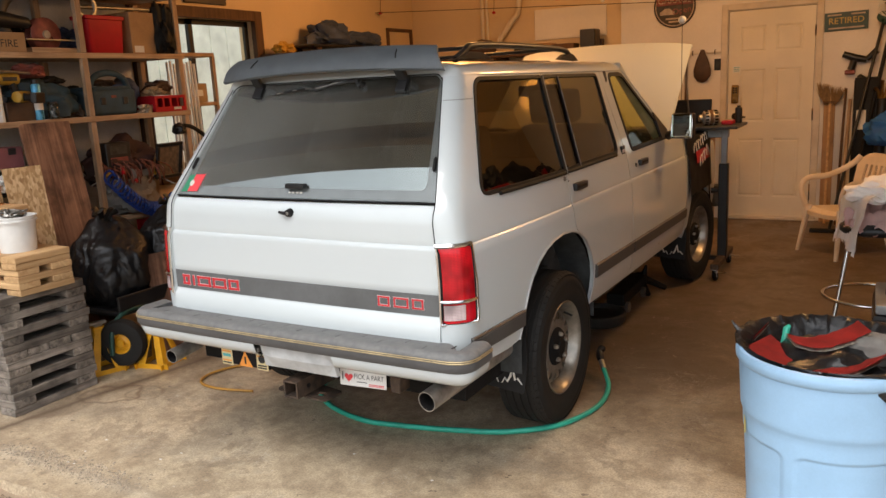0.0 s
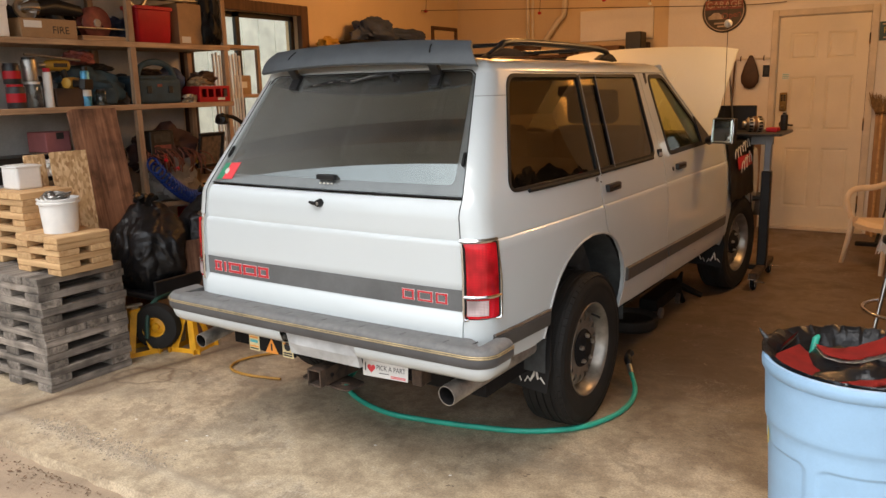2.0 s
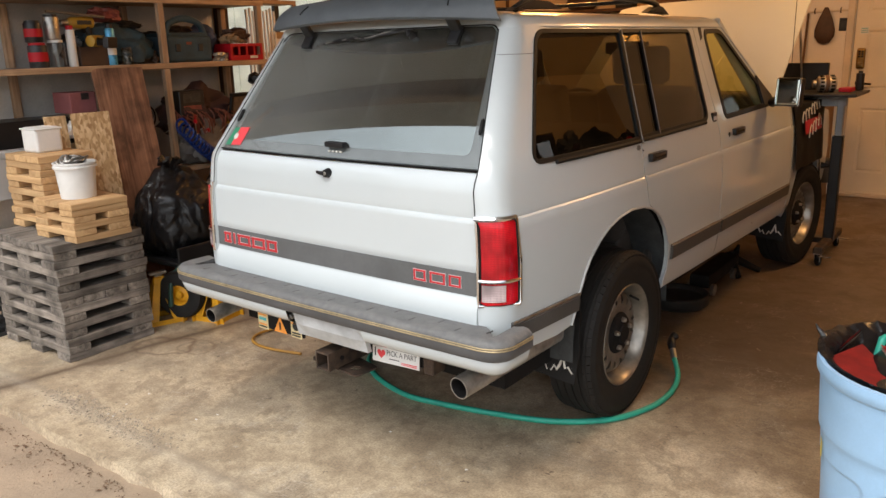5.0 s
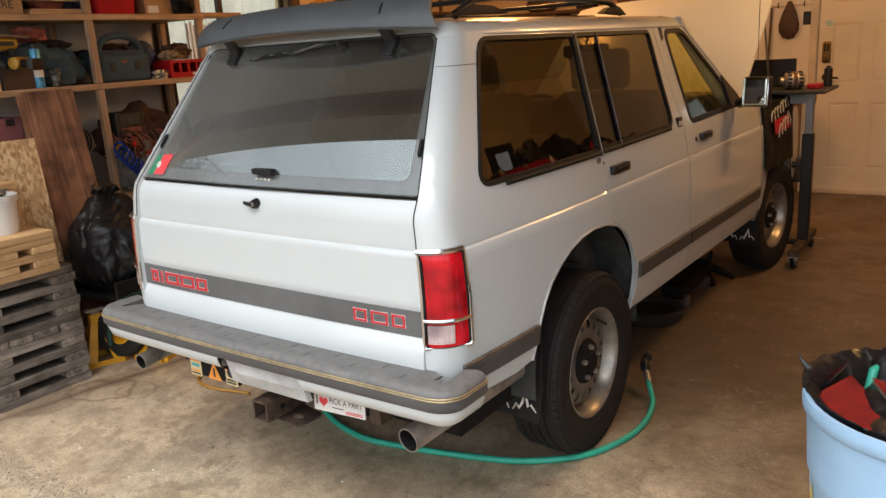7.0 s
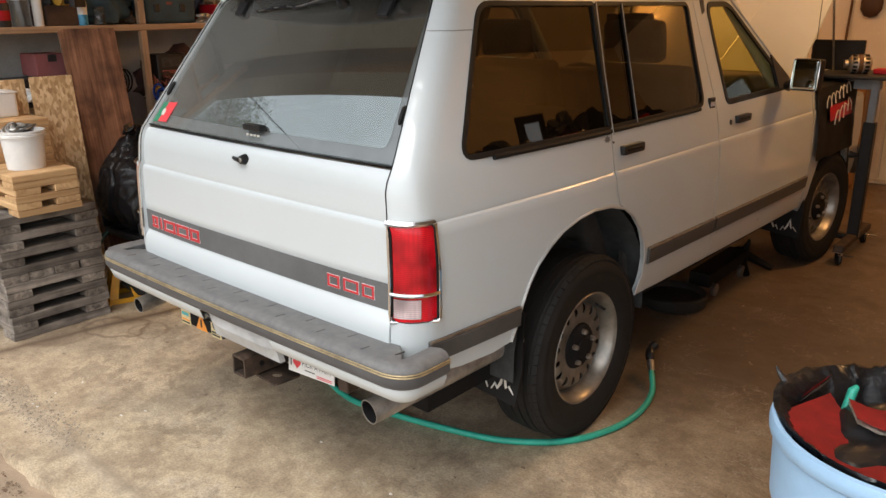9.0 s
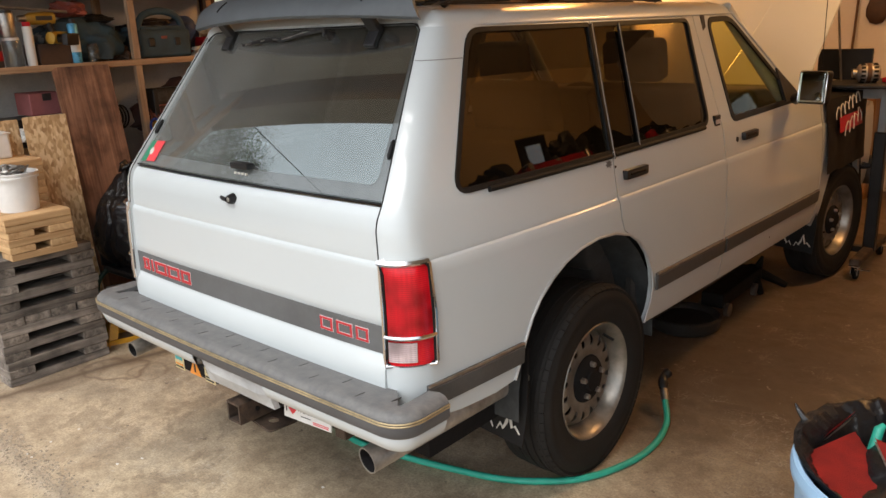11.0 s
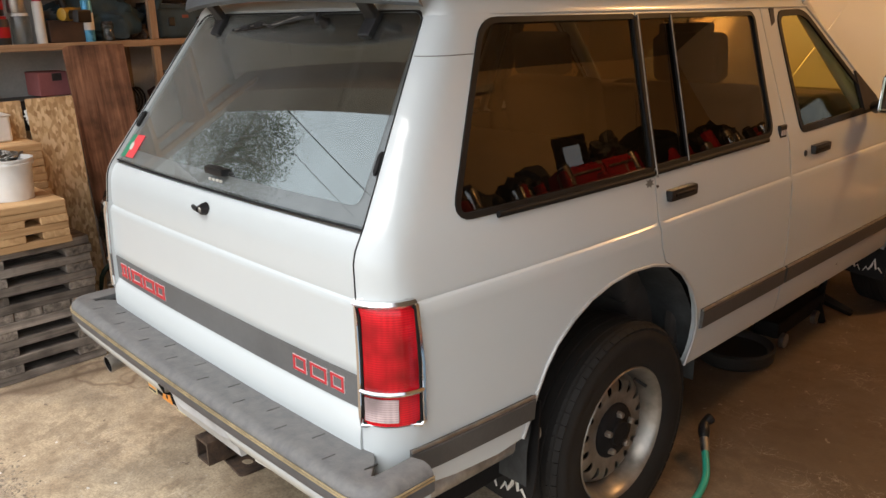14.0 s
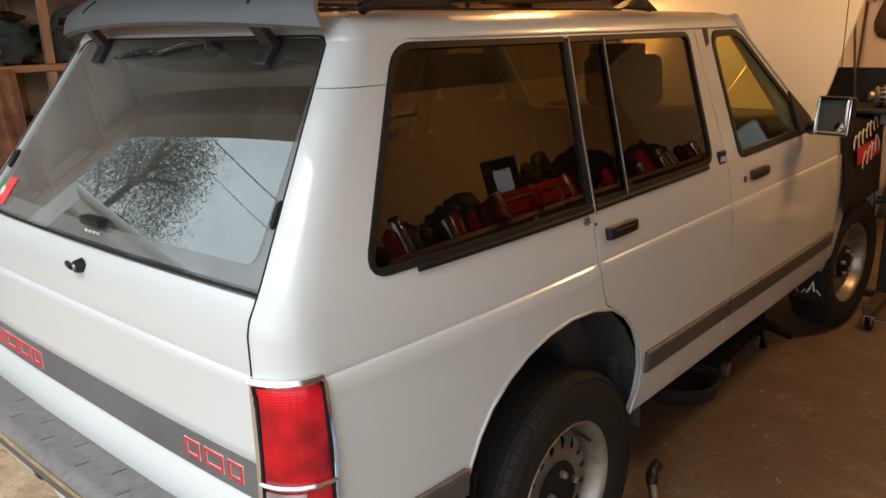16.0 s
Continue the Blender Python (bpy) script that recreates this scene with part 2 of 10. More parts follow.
def skin(bm, outer, holes, step, place, flange=None, rows=()):
    """A sheet with holes: 2D outlines are filled with small triangles and laid into space by place(u, v). flange(co): where its edges turn in to."""
    loops = [dense(list(outer), step)] + [dense(list(h), step) for h in holes]
    pts, edges = [], []
    for lp in loops:
        o = len(pts)
        pts += lp
        edges += [(o + i, o + (i + 1) % len(lp)) for i in range(len(lp))]
    A = np.array(loops[0])
    g = np.stack(np.meshgrid(np.arange(A[:, 0].min(), A[:, 0].max(), step), np.arange(A[:, 1].min(), A[:, 1].max(), step)), -1).reshape(-1, 2)
    if rows:
        r_ = np.stack(np.meshgrid(np.arange(A[:, 0].min(), A[:, 0].max(), step), np.array(rows)), -1).reshape(-1, 2)
        g = g[np.min(np.abs(g[:, 1][:, None] - np.array(rows)[None]), axis=1) > step * 0.4]
        g = np.concatenate([g, r_])
    keep = within(loops[0], g)
    for lp in loops[1:]:
        keep &= ~within(lp, g)
    g = g[keep]
    for lp in loops:
        g = g[~near(lp, g, step * (0.2 if rows else 0.45))]
    pts += [tuple(p) for p in g]
    vs, es, fs, *_ = delaunay_2d_cdt([Vector(p) for p in pts], edges, [], 0, 1e-6)
    cen = np.array([np.mean([tuple(vs[i]) for i in f], axis=0) for f in fs])
    ok = within(loops[0], cen)
    for lp in loops[1:]:
        ok &= ~within(lp, cen)
    made = {}
    for f, good in zip(fs, ok):
        if good:
            for i in f:
                if i not in made:
                    made[i] = bm.verts.new(place(vs[i][0], vs[i][1]))
            bm.faces.new([made[i] for i in f])
    if flange:
        rim = [e for e in bm.edges if len(e.link_faces) == 1]
        for e in rim:
            e.smooth = False
        r = bmesh.ops.extrude_edge_only(bm, edges=rim)
        for v in r["geom"]:
            if isinstance(v, bmesh.types.BMVert):
                v.co = Vector(flange(v.co))
    return bm


def mirror_x(bm):
    for v in bm.verts:
        v.co.x = -v.co.x
    bmesh.ops.reverse_faces(bm, faces=bm.faces[:])
    return bm


def interp(x, table):
    xs, ys = zip(*table)
    return float(np.interp(x, xs, ys))


def strip(bm, a, b):
    """A ribbon between two lines of points."""
    A, C = [bm.verts.new(p) for p in a], [bm.verts.new(p) for p in b]
    for i in range(len(A) - 1):
        bm.faces.new((A[i], A[i + 1], C[i + 1], C[i]))
    return bm


def letters(text, size, depth=0.0):
    """Raised lettering in the built-in font as a bmesh, centred, in the xz plane and facing -y."""
    cu = bpy.data.curves.new("lettering", "FONT")
    cu.body, cu.size, cu.extrude, cu.align_x, cu.align_y = text, size, depth, "CENTER", "CENTER"
    cu.resolution_u = 3
    ob = bpy.data.objects.new("lettering", cu)
    me = bpy.data.meshes.new_from_object(ob)
    bm = B()
    bm.from_mesh(me)
    bpy.data.objects.remove(ob)
    bpy.data.meshes.remove(me)
    bmesh.ops.transform(bm, matrix=pose(0, 0, 0, 90, 0, 0), verts=bm.verts[:])
    return bm


def crumple(bm, amp, scale, seed=0.0):
    for v in bm.verts:
        p = v.co * scale + Vector((seed, seed * 1.7, 0))
        v.co += amp * Vector((noise.noise(p), noise.noise(p + Vector((9, 0, 0))), noise.noise(p + Vector((0, 9, 0)))))
    return bm

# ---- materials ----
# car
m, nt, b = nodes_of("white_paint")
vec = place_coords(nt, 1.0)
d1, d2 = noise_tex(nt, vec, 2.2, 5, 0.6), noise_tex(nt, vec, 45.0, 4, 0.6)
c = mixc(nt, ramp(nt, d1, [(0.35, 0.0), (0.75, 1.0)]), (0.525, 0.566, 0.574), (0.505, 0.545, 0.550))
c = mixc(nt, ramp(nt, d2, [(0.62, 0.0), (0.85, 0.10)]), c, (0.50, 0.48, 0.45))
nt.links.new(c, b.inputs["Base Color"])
film = noise_tex(nt, vec, 1.7, 3, 0.5, 1.2)
nt.links.new(ramp(nt, film, [(0.40, 0.28), (0.62, 0.36)]), b.inputs["Roughness"])
nt.links.new(ramp(nt, film, [(0.40, 0.05), (0.62, 0.09)]), b.inputs["Coat Roughness"])
b.inputs["Coat Weight"].default_value, b.inputs["Coat IOR"].default_value = 0.75, 1.5
bump_of(nt, b, noise_tex(nt, vec, 3.2, 2, 0.4), 0.12, 0.02)
nt.links.new(b.inputs["Normal"].links[0].from_socket, b.inputs["Coat Normal"])
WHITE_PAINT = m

GREY_PAINT = surf("grey_trim_paint", (0.115, 0.118, 0.118), 0.5, var=0.2, scale=6, bump=0.05)
DARK_TRIM = surf("dark_grey_moulding", (0.07, 0.066, 0.062), 0.55, var=0.25, scale=9, bump=0.1)
BLACK_RUBBER = surf("black_rubber_trim", (0.009, 0.0085, 0.0085), 0.6, var=0.3, scale=9, bump=0.1, spec=0.22)
BLACK_PLASTIC = surf("black_plastic", (0.013, 0.013, 0.014), 0.38, var=0.3, scale=12, bump=0.05, spec=0.38)
CHROME = surf("chrome", (0.78, 0.78, 0.78), 0.13, 1.0, var=0.08, scale=9, bump=0.02)
STEEL = surf("worn_steel", (0.42, 0.40, 0.37), 0.42, 1.0, var=0.35, scale=14, bump=0.15)
DULL_STRIP = surf("dull_window_strip", (0.26, 0.245, 0.22), 0.5, 0.8, var=0.4, scale=30, bump=0.1)
RIM_STEEL = surf("silver_wheel_paint", (0.30, 0.275, 0.24), 0.36, 0.7, var=0.3, scale=16, bump=0.05)
RUST = surf("rusty_steel", (0.055, 0.042, 0.034), 0.75, 0.35, var=0.5, scale=22, bump=0.5, tint=(0.12, 0.076, 0.05))
SILVER_PAINT = surf("silver_bracket_paint", (0.50, 0.515, 0.52), 0.4, 0.1, var=0.2, scale=11, bump=0.1)
BUMPER_PAD = surf("grey_bumper_plastic", (0.125, 0.125, 0.126), 0.58, var=0.16, scale=30, fine=140, bump=0.30, tint=(0.165, 0.162, 0.155))
BUMPER_FACE = surf("dark_bumper_plastic", (0.085, 0.085, 0.088), 0.5, var=0.2, scale=8, bump=0.12)
GOLD = surf("gold_stripe", (0.40, 0.31, 0.17), 0.42, 0.4, var=0.3, scale=30, bump=0.05)
SPOILER = surf("slate_grey_spoiler", (0.095, 0.108, 0.118), 0.52, var=0.2, scale=9, fine=45, bump=0.12)
RED_LETTER = surf("red_lettering", (0.52, 0.02, 0.03), 0.4, var=0.1)
PALE_LETTER = surf("pale_outline", (0.55, 0.50, 0.50), 0.4, var=0.1)
DARK_METAL = surf("black_underbody", (0.009, 0.008, 0.008), 0.8, 0.0, var=0.4, scale=12, bump=0.3, spec=0.2)
INTERIOR = surf("charcoal_seat_cloth", (0.045, 0.040, 0.036), 0.9, var=0.3, scale=12, fine=220, bump=0.4)
DASH = surf("grey_dashboard", (0.055, 0.051, 0.044), 0.6, var=0.2, bump=0.2)
MIRROR = surf("mirror_glass", (0.55, 0.58, 0.53), 0.015, 1.0, var=0.0, bump=0.0)
MAT_GREY = surf("headlining", (0.12, 0.11, 0.10), 0.9, var=0.2)

# lamps: ribbed red plastic
def lens(name, col, rough):
    """Moulded lamp plastic: fine prisms in rows and columns over the darker bowls behind."""
    m, nt, b = nodes_of(name)
    vec = place_coords(nt, 1.0)
    heights = []
    for axis, sc in (("Z", 58.0), ("Y", 34.0), ("X", 34.0)):
        w = nt.nodes.new("ShaderNodeTexWave")
        w.wave_type, w.bands_direction = "BANDS", axis
        w.inputs["Scale"].default_value = sc
        nt.links.new(vec, w.inputs["Vector"])
        heights.append(w.outputs["Color"])
    cell = mixc(nt, 0.4, heights[0], mixc(nt, 0.5, heights[1], heights[2]))
    n = noise_tex(nt, vec, 9.0, 2)
    c = mixc(nt, ramp(nt, n, [(0.38, 0.0), (0.62, 1.0)]), tuple(k * 0.35 for k in col), col)
    c = mixc(nt, ramp(nt, cell, [(0.2, 0.55), (0.7, 0.0)]), c, tuple(k * 0.4 for k in col))
    nt.links.new(c, b.inputs["Base Color"])
    b.inputs["Roughness"].default_value = rough
    b.inputs["Coat Weight"].default_value = 0.4
    b.inputs["Specular IOR Level"].default_value = 0.25
    b.inputs["Coat Roughness"].default_value = 0.03
    bump_of(nt, b, cell, 0.25, 0.002)
    return m


RED_LENS = lens("red_lamp_lens", (0.66, 0.006, 0.016), 0.22)
CLEAR_LENS = lens("reversing_lamp_lens", (0.60, 0.47, 0.47), 0.25)

TINT_GLASS = glass("tinted_side_glass", (0.14, 0.125, 0.10), rough=0.008, ior=1.64, dust=0.015, dust_col=(0.22, 0.17, 0.11))
REAR_GLASS = glass("dusty_rear_glass", (0.80, 0.82, 0.82), gloss=(0.94, 1.0, 0.98), rough=0.008, ior=2.0, dust=0.09, dust_col=(0.31, 0.315, 0.30), drift=0.27)
TINT_FILM = glass("tint_film", (0.10, 0.095, 0.085), gloss=(0.92, 1.0, 0.95), rough=0.010, ior=4.1, dust=0.05, dust_col=(0.26, 0.23, 0.18))
CLEAR_GLASS = glass("clear_glass", (0.90, 0.90, 0.78), rough=0.01, ior=1.45, dust=0.012)
CAR_CLEAR = glass("greenish_car_glass", (0.94, 0.86, 0.46), gloss=0.35, rough=0.01, ior=1.45, dust=0.012)
SCREEN_GLASS = glass("windscreen_glass", (0.86, 0.84, 0.56), gloss=0.06, rough=0.01, ior=1.45, dust=0.012)
JAR_GLASS = glass("jar_glass", (0.75, 0.76, 0.74), rough=0.03, dust=0.1)

# tyre: black rubber with cross cuts in the tread
m, nt, b = nodes_of("tyre_rubber")
vec = place_coords(nt, 1.0)
n1 = noise_tex(nt, vec, 10, 4)
nt.links.new(mixc(nt, n1, (0.008, 0.0075, 0.007), (0.021, 0.019, 0.017)), b.inputs["Base Color"])
b.inputs["Specular IOR Level"].default_value = 0.25
b.inputs["Roughness"].default_value = 0.72
bump_of(nt, b, noise_tex(nt, vec, 60, 3), 0.2, 0.003)
TYRE = m

# place
def line_mask(nt, vec, a, c_, d, wob, stops, lo=None):
    """A wandering line a*x + c*y + d = 0 on the floor; lo: keeps it to where x or y is above a value."""
    dot = nt.nodes.new("ShaderNodeVectorMath")
    dot.operation = "DOT_PRODUCT"
    nt.links.new(vec, dot.inputs[0])
    dot.inputs[1].default_value = (a, c_, 0)
    out = dot.outputs["Value"]
    for k, sc in ((wob, 2.3), (wob * 0.25, 13.0)):
        mad = nt.nodes.new("ShaderNodeMath")
        mad.operation = "MULTIPLY_ADD"
        nt.links.new(noise_tex(nt, vec, sc, 4), mad.inputs[0])
        mad.inputs[1].default_value = k
        nt.links.new(out, mad.inputs[2])
        out = mad.outputs[0]
    add = nt.nodes.new("ShaderNodeMath")
    nt.links.new(out, add.inputs[0])
    add.inputs[1].default_value = d - 0.625 * wob
    ab = nt.nodes.new("ShaderNodeMath")
    ab.operation = "ABSOLUTE"
    nt.links.new(add.outputs[0], ab.inputs[0])
    return ramp(nt, ab.outputs[0], stops)


m, nt, b = nodes_of("worn_concrete")
vec = place_coords(nt, 1.0)
n1, n2, n3, n4 = noise_tex(nt, vec, 0.9, 8, 0.6, 0.25), noise_tex(nt, vec, 4.2, 9, 0.68, 0.2), noise_tex(nt, vec, 21.0, 6, 0.65), noise_tex(nt, vec, 110.0, 4, 0.6)
c = mixc(nt, ramp(nt, n1, [(0.36, 0.0), (0.62, 1.0)]), (0.455, 0.358, 0.236), (0.585, 0.473, 0.328))
c = mixc(nt, ramp(nt, n2, [(0.40, 0.65), (0.53, 0.0)]), c, (0.245, 0.180, 0.118))
c = mixc(nt, ramp(nt, n2, [(0.55, 0.0), (0.72, 0.55)]), c, (0.56, 0.485, 0.38))
# grey worn patches and brown spills
c = mixc(nt, ramp(nt, noise_tex(nt, vec, 1.3, 8, 0.7, 0.3), [(0.52, 0.0), (0.60, 0.45)]), c, (0.24, 0.20, 0.15))
spill = noise_tex(nt, vec, 2.1, 9, 0.72, 0.35)
c = mixc(nt, ramp(nt, spill, [(0.565, 0.0), (0.60, 0.46), (0.635, 0.22), (0.75, 0.55)]), c, (0.135, 0.092, 0.058))
# brown staining deepened towards the back, standing in for the dim light there
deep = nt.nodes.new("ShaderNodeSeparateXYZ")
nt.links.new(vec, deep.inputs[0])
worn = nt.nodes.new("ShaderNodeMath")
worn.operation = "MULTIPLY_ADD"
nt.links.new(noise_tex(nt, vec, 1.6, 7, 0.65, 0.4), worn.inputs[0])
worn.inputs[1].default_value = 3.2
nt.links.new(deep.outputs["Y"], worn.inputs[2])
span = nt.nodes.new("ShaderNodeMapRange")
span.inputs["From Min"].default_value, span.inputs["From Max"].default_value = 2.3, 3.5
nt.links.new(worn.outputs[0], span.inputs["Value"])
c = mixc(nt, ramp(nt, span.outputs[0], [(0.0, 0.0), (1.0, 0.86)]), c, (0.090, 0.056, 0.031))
# drips, pale specks, sandy grain
c = mixc(nt, ramp(nt, noise_tex(nt, vec, 15.0, 3, 0.6), [(0.69, 0.0), (0.72, 0.75)]), c, (0.085, 0.055, 0.035))
c = mixc(nt, ramp(nt, noise_tex(nt, vec, 34.0, 2, 0.5, 0.4), [(0.70, 0.0), (0.73, 0.5)]), c, (0.56, 0.50, 0.42))
c = mixc(nt, ramp(nt, n3, [(0.36, 0.55), (0.56, 0.0)]), c, mixc(nt, 0.5, c, (0.10, 0.07, 0.045)))
c = mixc(nt, ramp(nt, n4, [(0.36, 0.85), (0.58, 0.0)]), c, mixc(nt, 0.5, c, (0.11, 0.078, 0.055)))
# round tide marks where pots have stood
for cx_, cy_, r0_, w_, k_ in ((-1.52, 0.42, 0.14, 0.020, 0.75), (-1.36, 0.50, 0.10, 0.016, 0.5), (-1.72, 0.25, 0.20, 0.030, 0.35), (0.55, -0.05, 0.16, 0.02, 0.25)):
    dv = nt.nodes.new("ShaderNodeVectorMath")
    dv.operation = "DISTANCE"
    wb_ = nt.nodes.new("ShaderNodeVectorMath")
    wb_.operation = "MULTIPLY_ADD"
    nz = nt.nodes.new("ShaderNodeTexNoise")
    nz.inputs["Scale"].default_value = 5.0
    nt.links.new(vec, nz.inputs["Vector"])
    nt.links.new(nz.outputs["Color"], wb_.inputs[0])
    wb_.inputs[1].default_value = (0.22, 0.22, 0.0)
    nt.links.new(vec, wb_.inputs[2])
    nt.links.new(wb_.outputs[0], dv.inputs[0])
    dv.inputs[1].default_value = (cx_ + 0.11, cy_ + 0.11, 0)
    c = mixc(nt, ramp(nt, dv.outputs["Value"], [(r0_ - w_, 0.06), (r0_, k_), (r0_ + w_, 0.0)]), c, (0.12, 0.07, 0.04))
# chalky scrapes and loops
for sc, lo, thin in (((1.2, 4.0, 1.0), 0.28, 0.008), ((4.0, 1.0, 1.0), 0.24, 0.008), ((2.2, 2.2, 1.0), 0.32, 0.006)):
    wv = noise_tex(nt, place_coords(nt, sc), 1.7, 4, 0.55, 2.0)
    brk = ramp(nt, noise_tex(nt, vec, 2.7, 4), [(0.53, 0.0), (0.60, lo)])
    ln = ramp(nt, wv, [(0.5 - thin, 0.0), (0.5, 1.0), (0.5 + thin, 0.0)])
    c = mixc(nt, mixc(nt, 1.0, brk, ln, "MULTIPLY"), c, (0.62, 0.57, 0.49))
# the stained joint beside the timber and the trowelled line behind the slab's edge
c = mixc(nt, line_mask(nt, vec, 0.98, -0.186, 1.625, 0.10, [(0.0, 0.95), (0.010, 0.85), (0.028, 0.50), (0.075, 0.24), (0.15, 0.0)]), c, (0.105, 0.070, 0.044))
c = mixc(nt, line_mask(nt, vec, 0.02, 1.0, 0.250, 0.03, [(0.0, 0.5), (0.012, 0.25), (0.03, 0.0)]), c, (0.20, 0.155, 0.11))
c = mixc(nt, line_mask(nt, vec, 0.02, 1.0, 0.282, 0.03, [(0.0, 0.22), (0.012, 0.14), (0.05, 0.0)]), c, (0.52, 0.46, 0.37))
# a few faint hair cracks
vo = nt.nodes.new("ShaderNodeTexVoronoi")
vo.feature = "DISTANCE_TO_EDGE"
vo.inputs["Scale"].default_value = 0.33
wob = nt.nodes.new("ShaderNodeVectorMath")
wn_ = nt.nodes.new("ShaderNodeTexNoise")
wn_.inputs["Scale"].default_value = 3.0
nt.links.new(vec, wn_.inputs["Vector"])
wob.operation = "MULTIPLY_ADD"
nt.links.new(wn_.outputs["Color"], wob.inputs[0])
wob.inputs[1].default_value = (0.5, 0.5, 0.5)
nt.links.new(vec, wob.inputs[2])
nt.links.new(wob.outputs[0], vo.inputs["Vector"])
c = mixc(nt, ramp(nt, vo.outputs["Distance"], [(0.0, 0.18), (0.003, 0.0)]), c, (0.10, 0.072, 0.05))
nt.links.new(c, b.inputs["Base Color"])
nt.links.new(ramp(nt, spill, [(0.4, 0.58), (0.55, 0.40), (0.7, 0.50)]), b.inputs["Roughness"])
bump_of(nt, b, mixc(nt, 0.5, n4, n3), 0.45, 0.004)
CONCRETE = m

DRIVEWAY = surf("dusty_driveway", (0.33, 0.245, 0.166), 0.9, var=0.30, scale=3.0, fine=90, bump=0.9)
TAN_WALL = surf("tan_wall_paint", (0.62, 0.475, 0.30), 0.75, var=0.08, scale=1.3, fine=40, bump=0.1)
GREY_WALL = surf("off_white_wall_paint", (0.72, 0.68, 0.64), 0.75, var=0.1, scale=1.3, fine=40, bump=0.1)
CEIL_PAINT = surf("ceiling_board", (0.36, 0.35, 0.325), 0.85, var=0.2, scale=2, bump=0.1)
DOOR_PANEL = surf("pale_steel_door_panel", (0.42, 0.42, 0.40), 0.6, var=0.12, scale=3, bump=0.1)
DOOR_PAINT = surf("cream_door_paint", (0.70, 0.64, 0.53), 0.5, var=0.08, scale=3, bump=0.05)
TRIM_PAINT = surf("cream_trim_paint", (0.60, 0.53, 0.44), 0.55, var=0.15, scale=6, bump=0.1)
SHELF_WOOD_Y = wood("shelf_board_wood", (0.25, 0.145, 0.078), (0.66, 0.45, 0.27), "Y")
SHELF_WOOD_Z = wood("shelf_post_wood", (0.26, 0.16, 0.09), (0.66, 0.46, 0.30), "Z")
GREY_WOOD_X = wood("weathered_wood_across", (0.075, 0.062, 0.050), (0.46, 0.395, 0.33), "X", grime=0.75, rnd=0.65)
GREY_WOOD_Y = wood("weathered_wood_along", (0.065, 0.053, 0.044), (0.40, 0.345, 0.29), "Y", grime=0.75, rnd=0.65)
PINE_X = wood("pine_across", (0.42, 0.235, 0.10), (0.70, 0.465, 0.235), "X", grime=0.12)
PINE_Y = wood("pine_along", (0.42, 0.235, 0.10), (0.68, 0.445, 0.22), "Y", grime=0.12)
BROWN_PLY = wood("brown_plywood", (0.085, 0.032, 0.016), (0.42, 0.215, 0.125), "Z", grime=0.75, fine=1.1, bump=1.0)
DARK_WOOD = wood("dark_frame_wood", (0.06, 0.028, 0.014), (0.15, 0.075, 0.036), "Z")
CARDBOARD = surf("brown_cardboard", (0.36, 0.22, 0.11), 0.85, var=0.2, scale=6, bump=0.1)
m, nt, b = nodes_of("strand_board")
vo = nt.nodes.new("ShaderNodeTexVoronoi")
nt.links.new(place_coords(nt, (17, 10, 7), "object"), vo.inputs["Vector"])
vo.inputs["Randomness"].default_value = 1.0
bw = nt.nodes.new("ShaderNodeRGBToBW")
nt.links.new(vo.outputs["Color"], bw.inputs[0])
nt.links.new(ramp(nt, bw.outputs[0], [(0.15, (0.34, 0.20, 0.09)), (0.5, (0.54, 0.36, 0.18)), (0.9, (0.72, 0.54, 0.32))]), b.inputs["Base Color"])
b.inputs["Roughness"].default_value = 0.8
bump_of(nt, b, bw.outputs[0], 0.3, 0.003)
OSB = m

m, nt, b = nodes_of("black_bin_liner")
vec = place_coords(nt, 1.0)
b.inputs["Base Color"].default_value = (0.010, 0.010, 0.011, 1)
b.inputs["Roughness"].default_value = 0.24
b.inputs["Specular IOR Level"].default_value = 0.45
w1 = noise_tex(nt, place_coords(nt, (14, 14, 26)), 1.0, 5, 0.7, 1.5)
bump_of(nt, b, w1, 0.5, 0.012)
BLACK_BAG = m

BLUE_PLASTIC = surf("pale_blue_plastic", (0.33, 0.53, 0.75), 0.42, var=0.1, scale=5, fine=120, bump=0.06)
WHITE_PLASTIC = surf("white_plastic", (0.74, 0.73, 0.70), 0.4, var=0.08, scale=8, bump=0.04)
RED_PLASTIC = surf("red_plastic", (0.40, 0.008, 0.016), 0.42, var=0.2, scale=7, bump=0.05, spec=0.25)
RED_CARPET = surf("red_carpet", (0.50, 0.03, 0.02), 0.95, var=0.25, scale=20, fine=300, bump=0.8)
CARPET_BACK = surf("carpet_backing", (0.50, 0.44, 0.36), 0.95, var=0.5, scale=90, fine=300, bump=0.8)
YELLOW_PAINT = surf("yellow_steel_paint", (0.70, 0.34, 0.012), 0.42, var=0.25, scale=9, bump=0.1)
GREEN_HOSE = surf("green_hose_rubber", (0.025, 0.36, 0.25), 0.45, var=0.15, scale=12, bump=0.1)
YELLOW_HOSE = surf("yellow_hose_rubber", (0.40, 0.20, 0.03), 0.5, var=0.2, scale=12, bump=0.1)
BLUE_HOSE = surf("blue_coil_hose", (0.008, 0.035, 0.20), 0.3, var=0.2, scale=12, bump=0.05)
TEAL_FABRIC = surf("dark_teal_fabric", (0.032, 0.066, 0.090), 0.8, var=0.4, scale=10, fine=150, bump=0.4)
NAVY_FABRIC = surf("navy_fabric", (0.040, 0.060, 0.125), 0.6, var=0.4, scale=10, fine=100, bump=0.5)
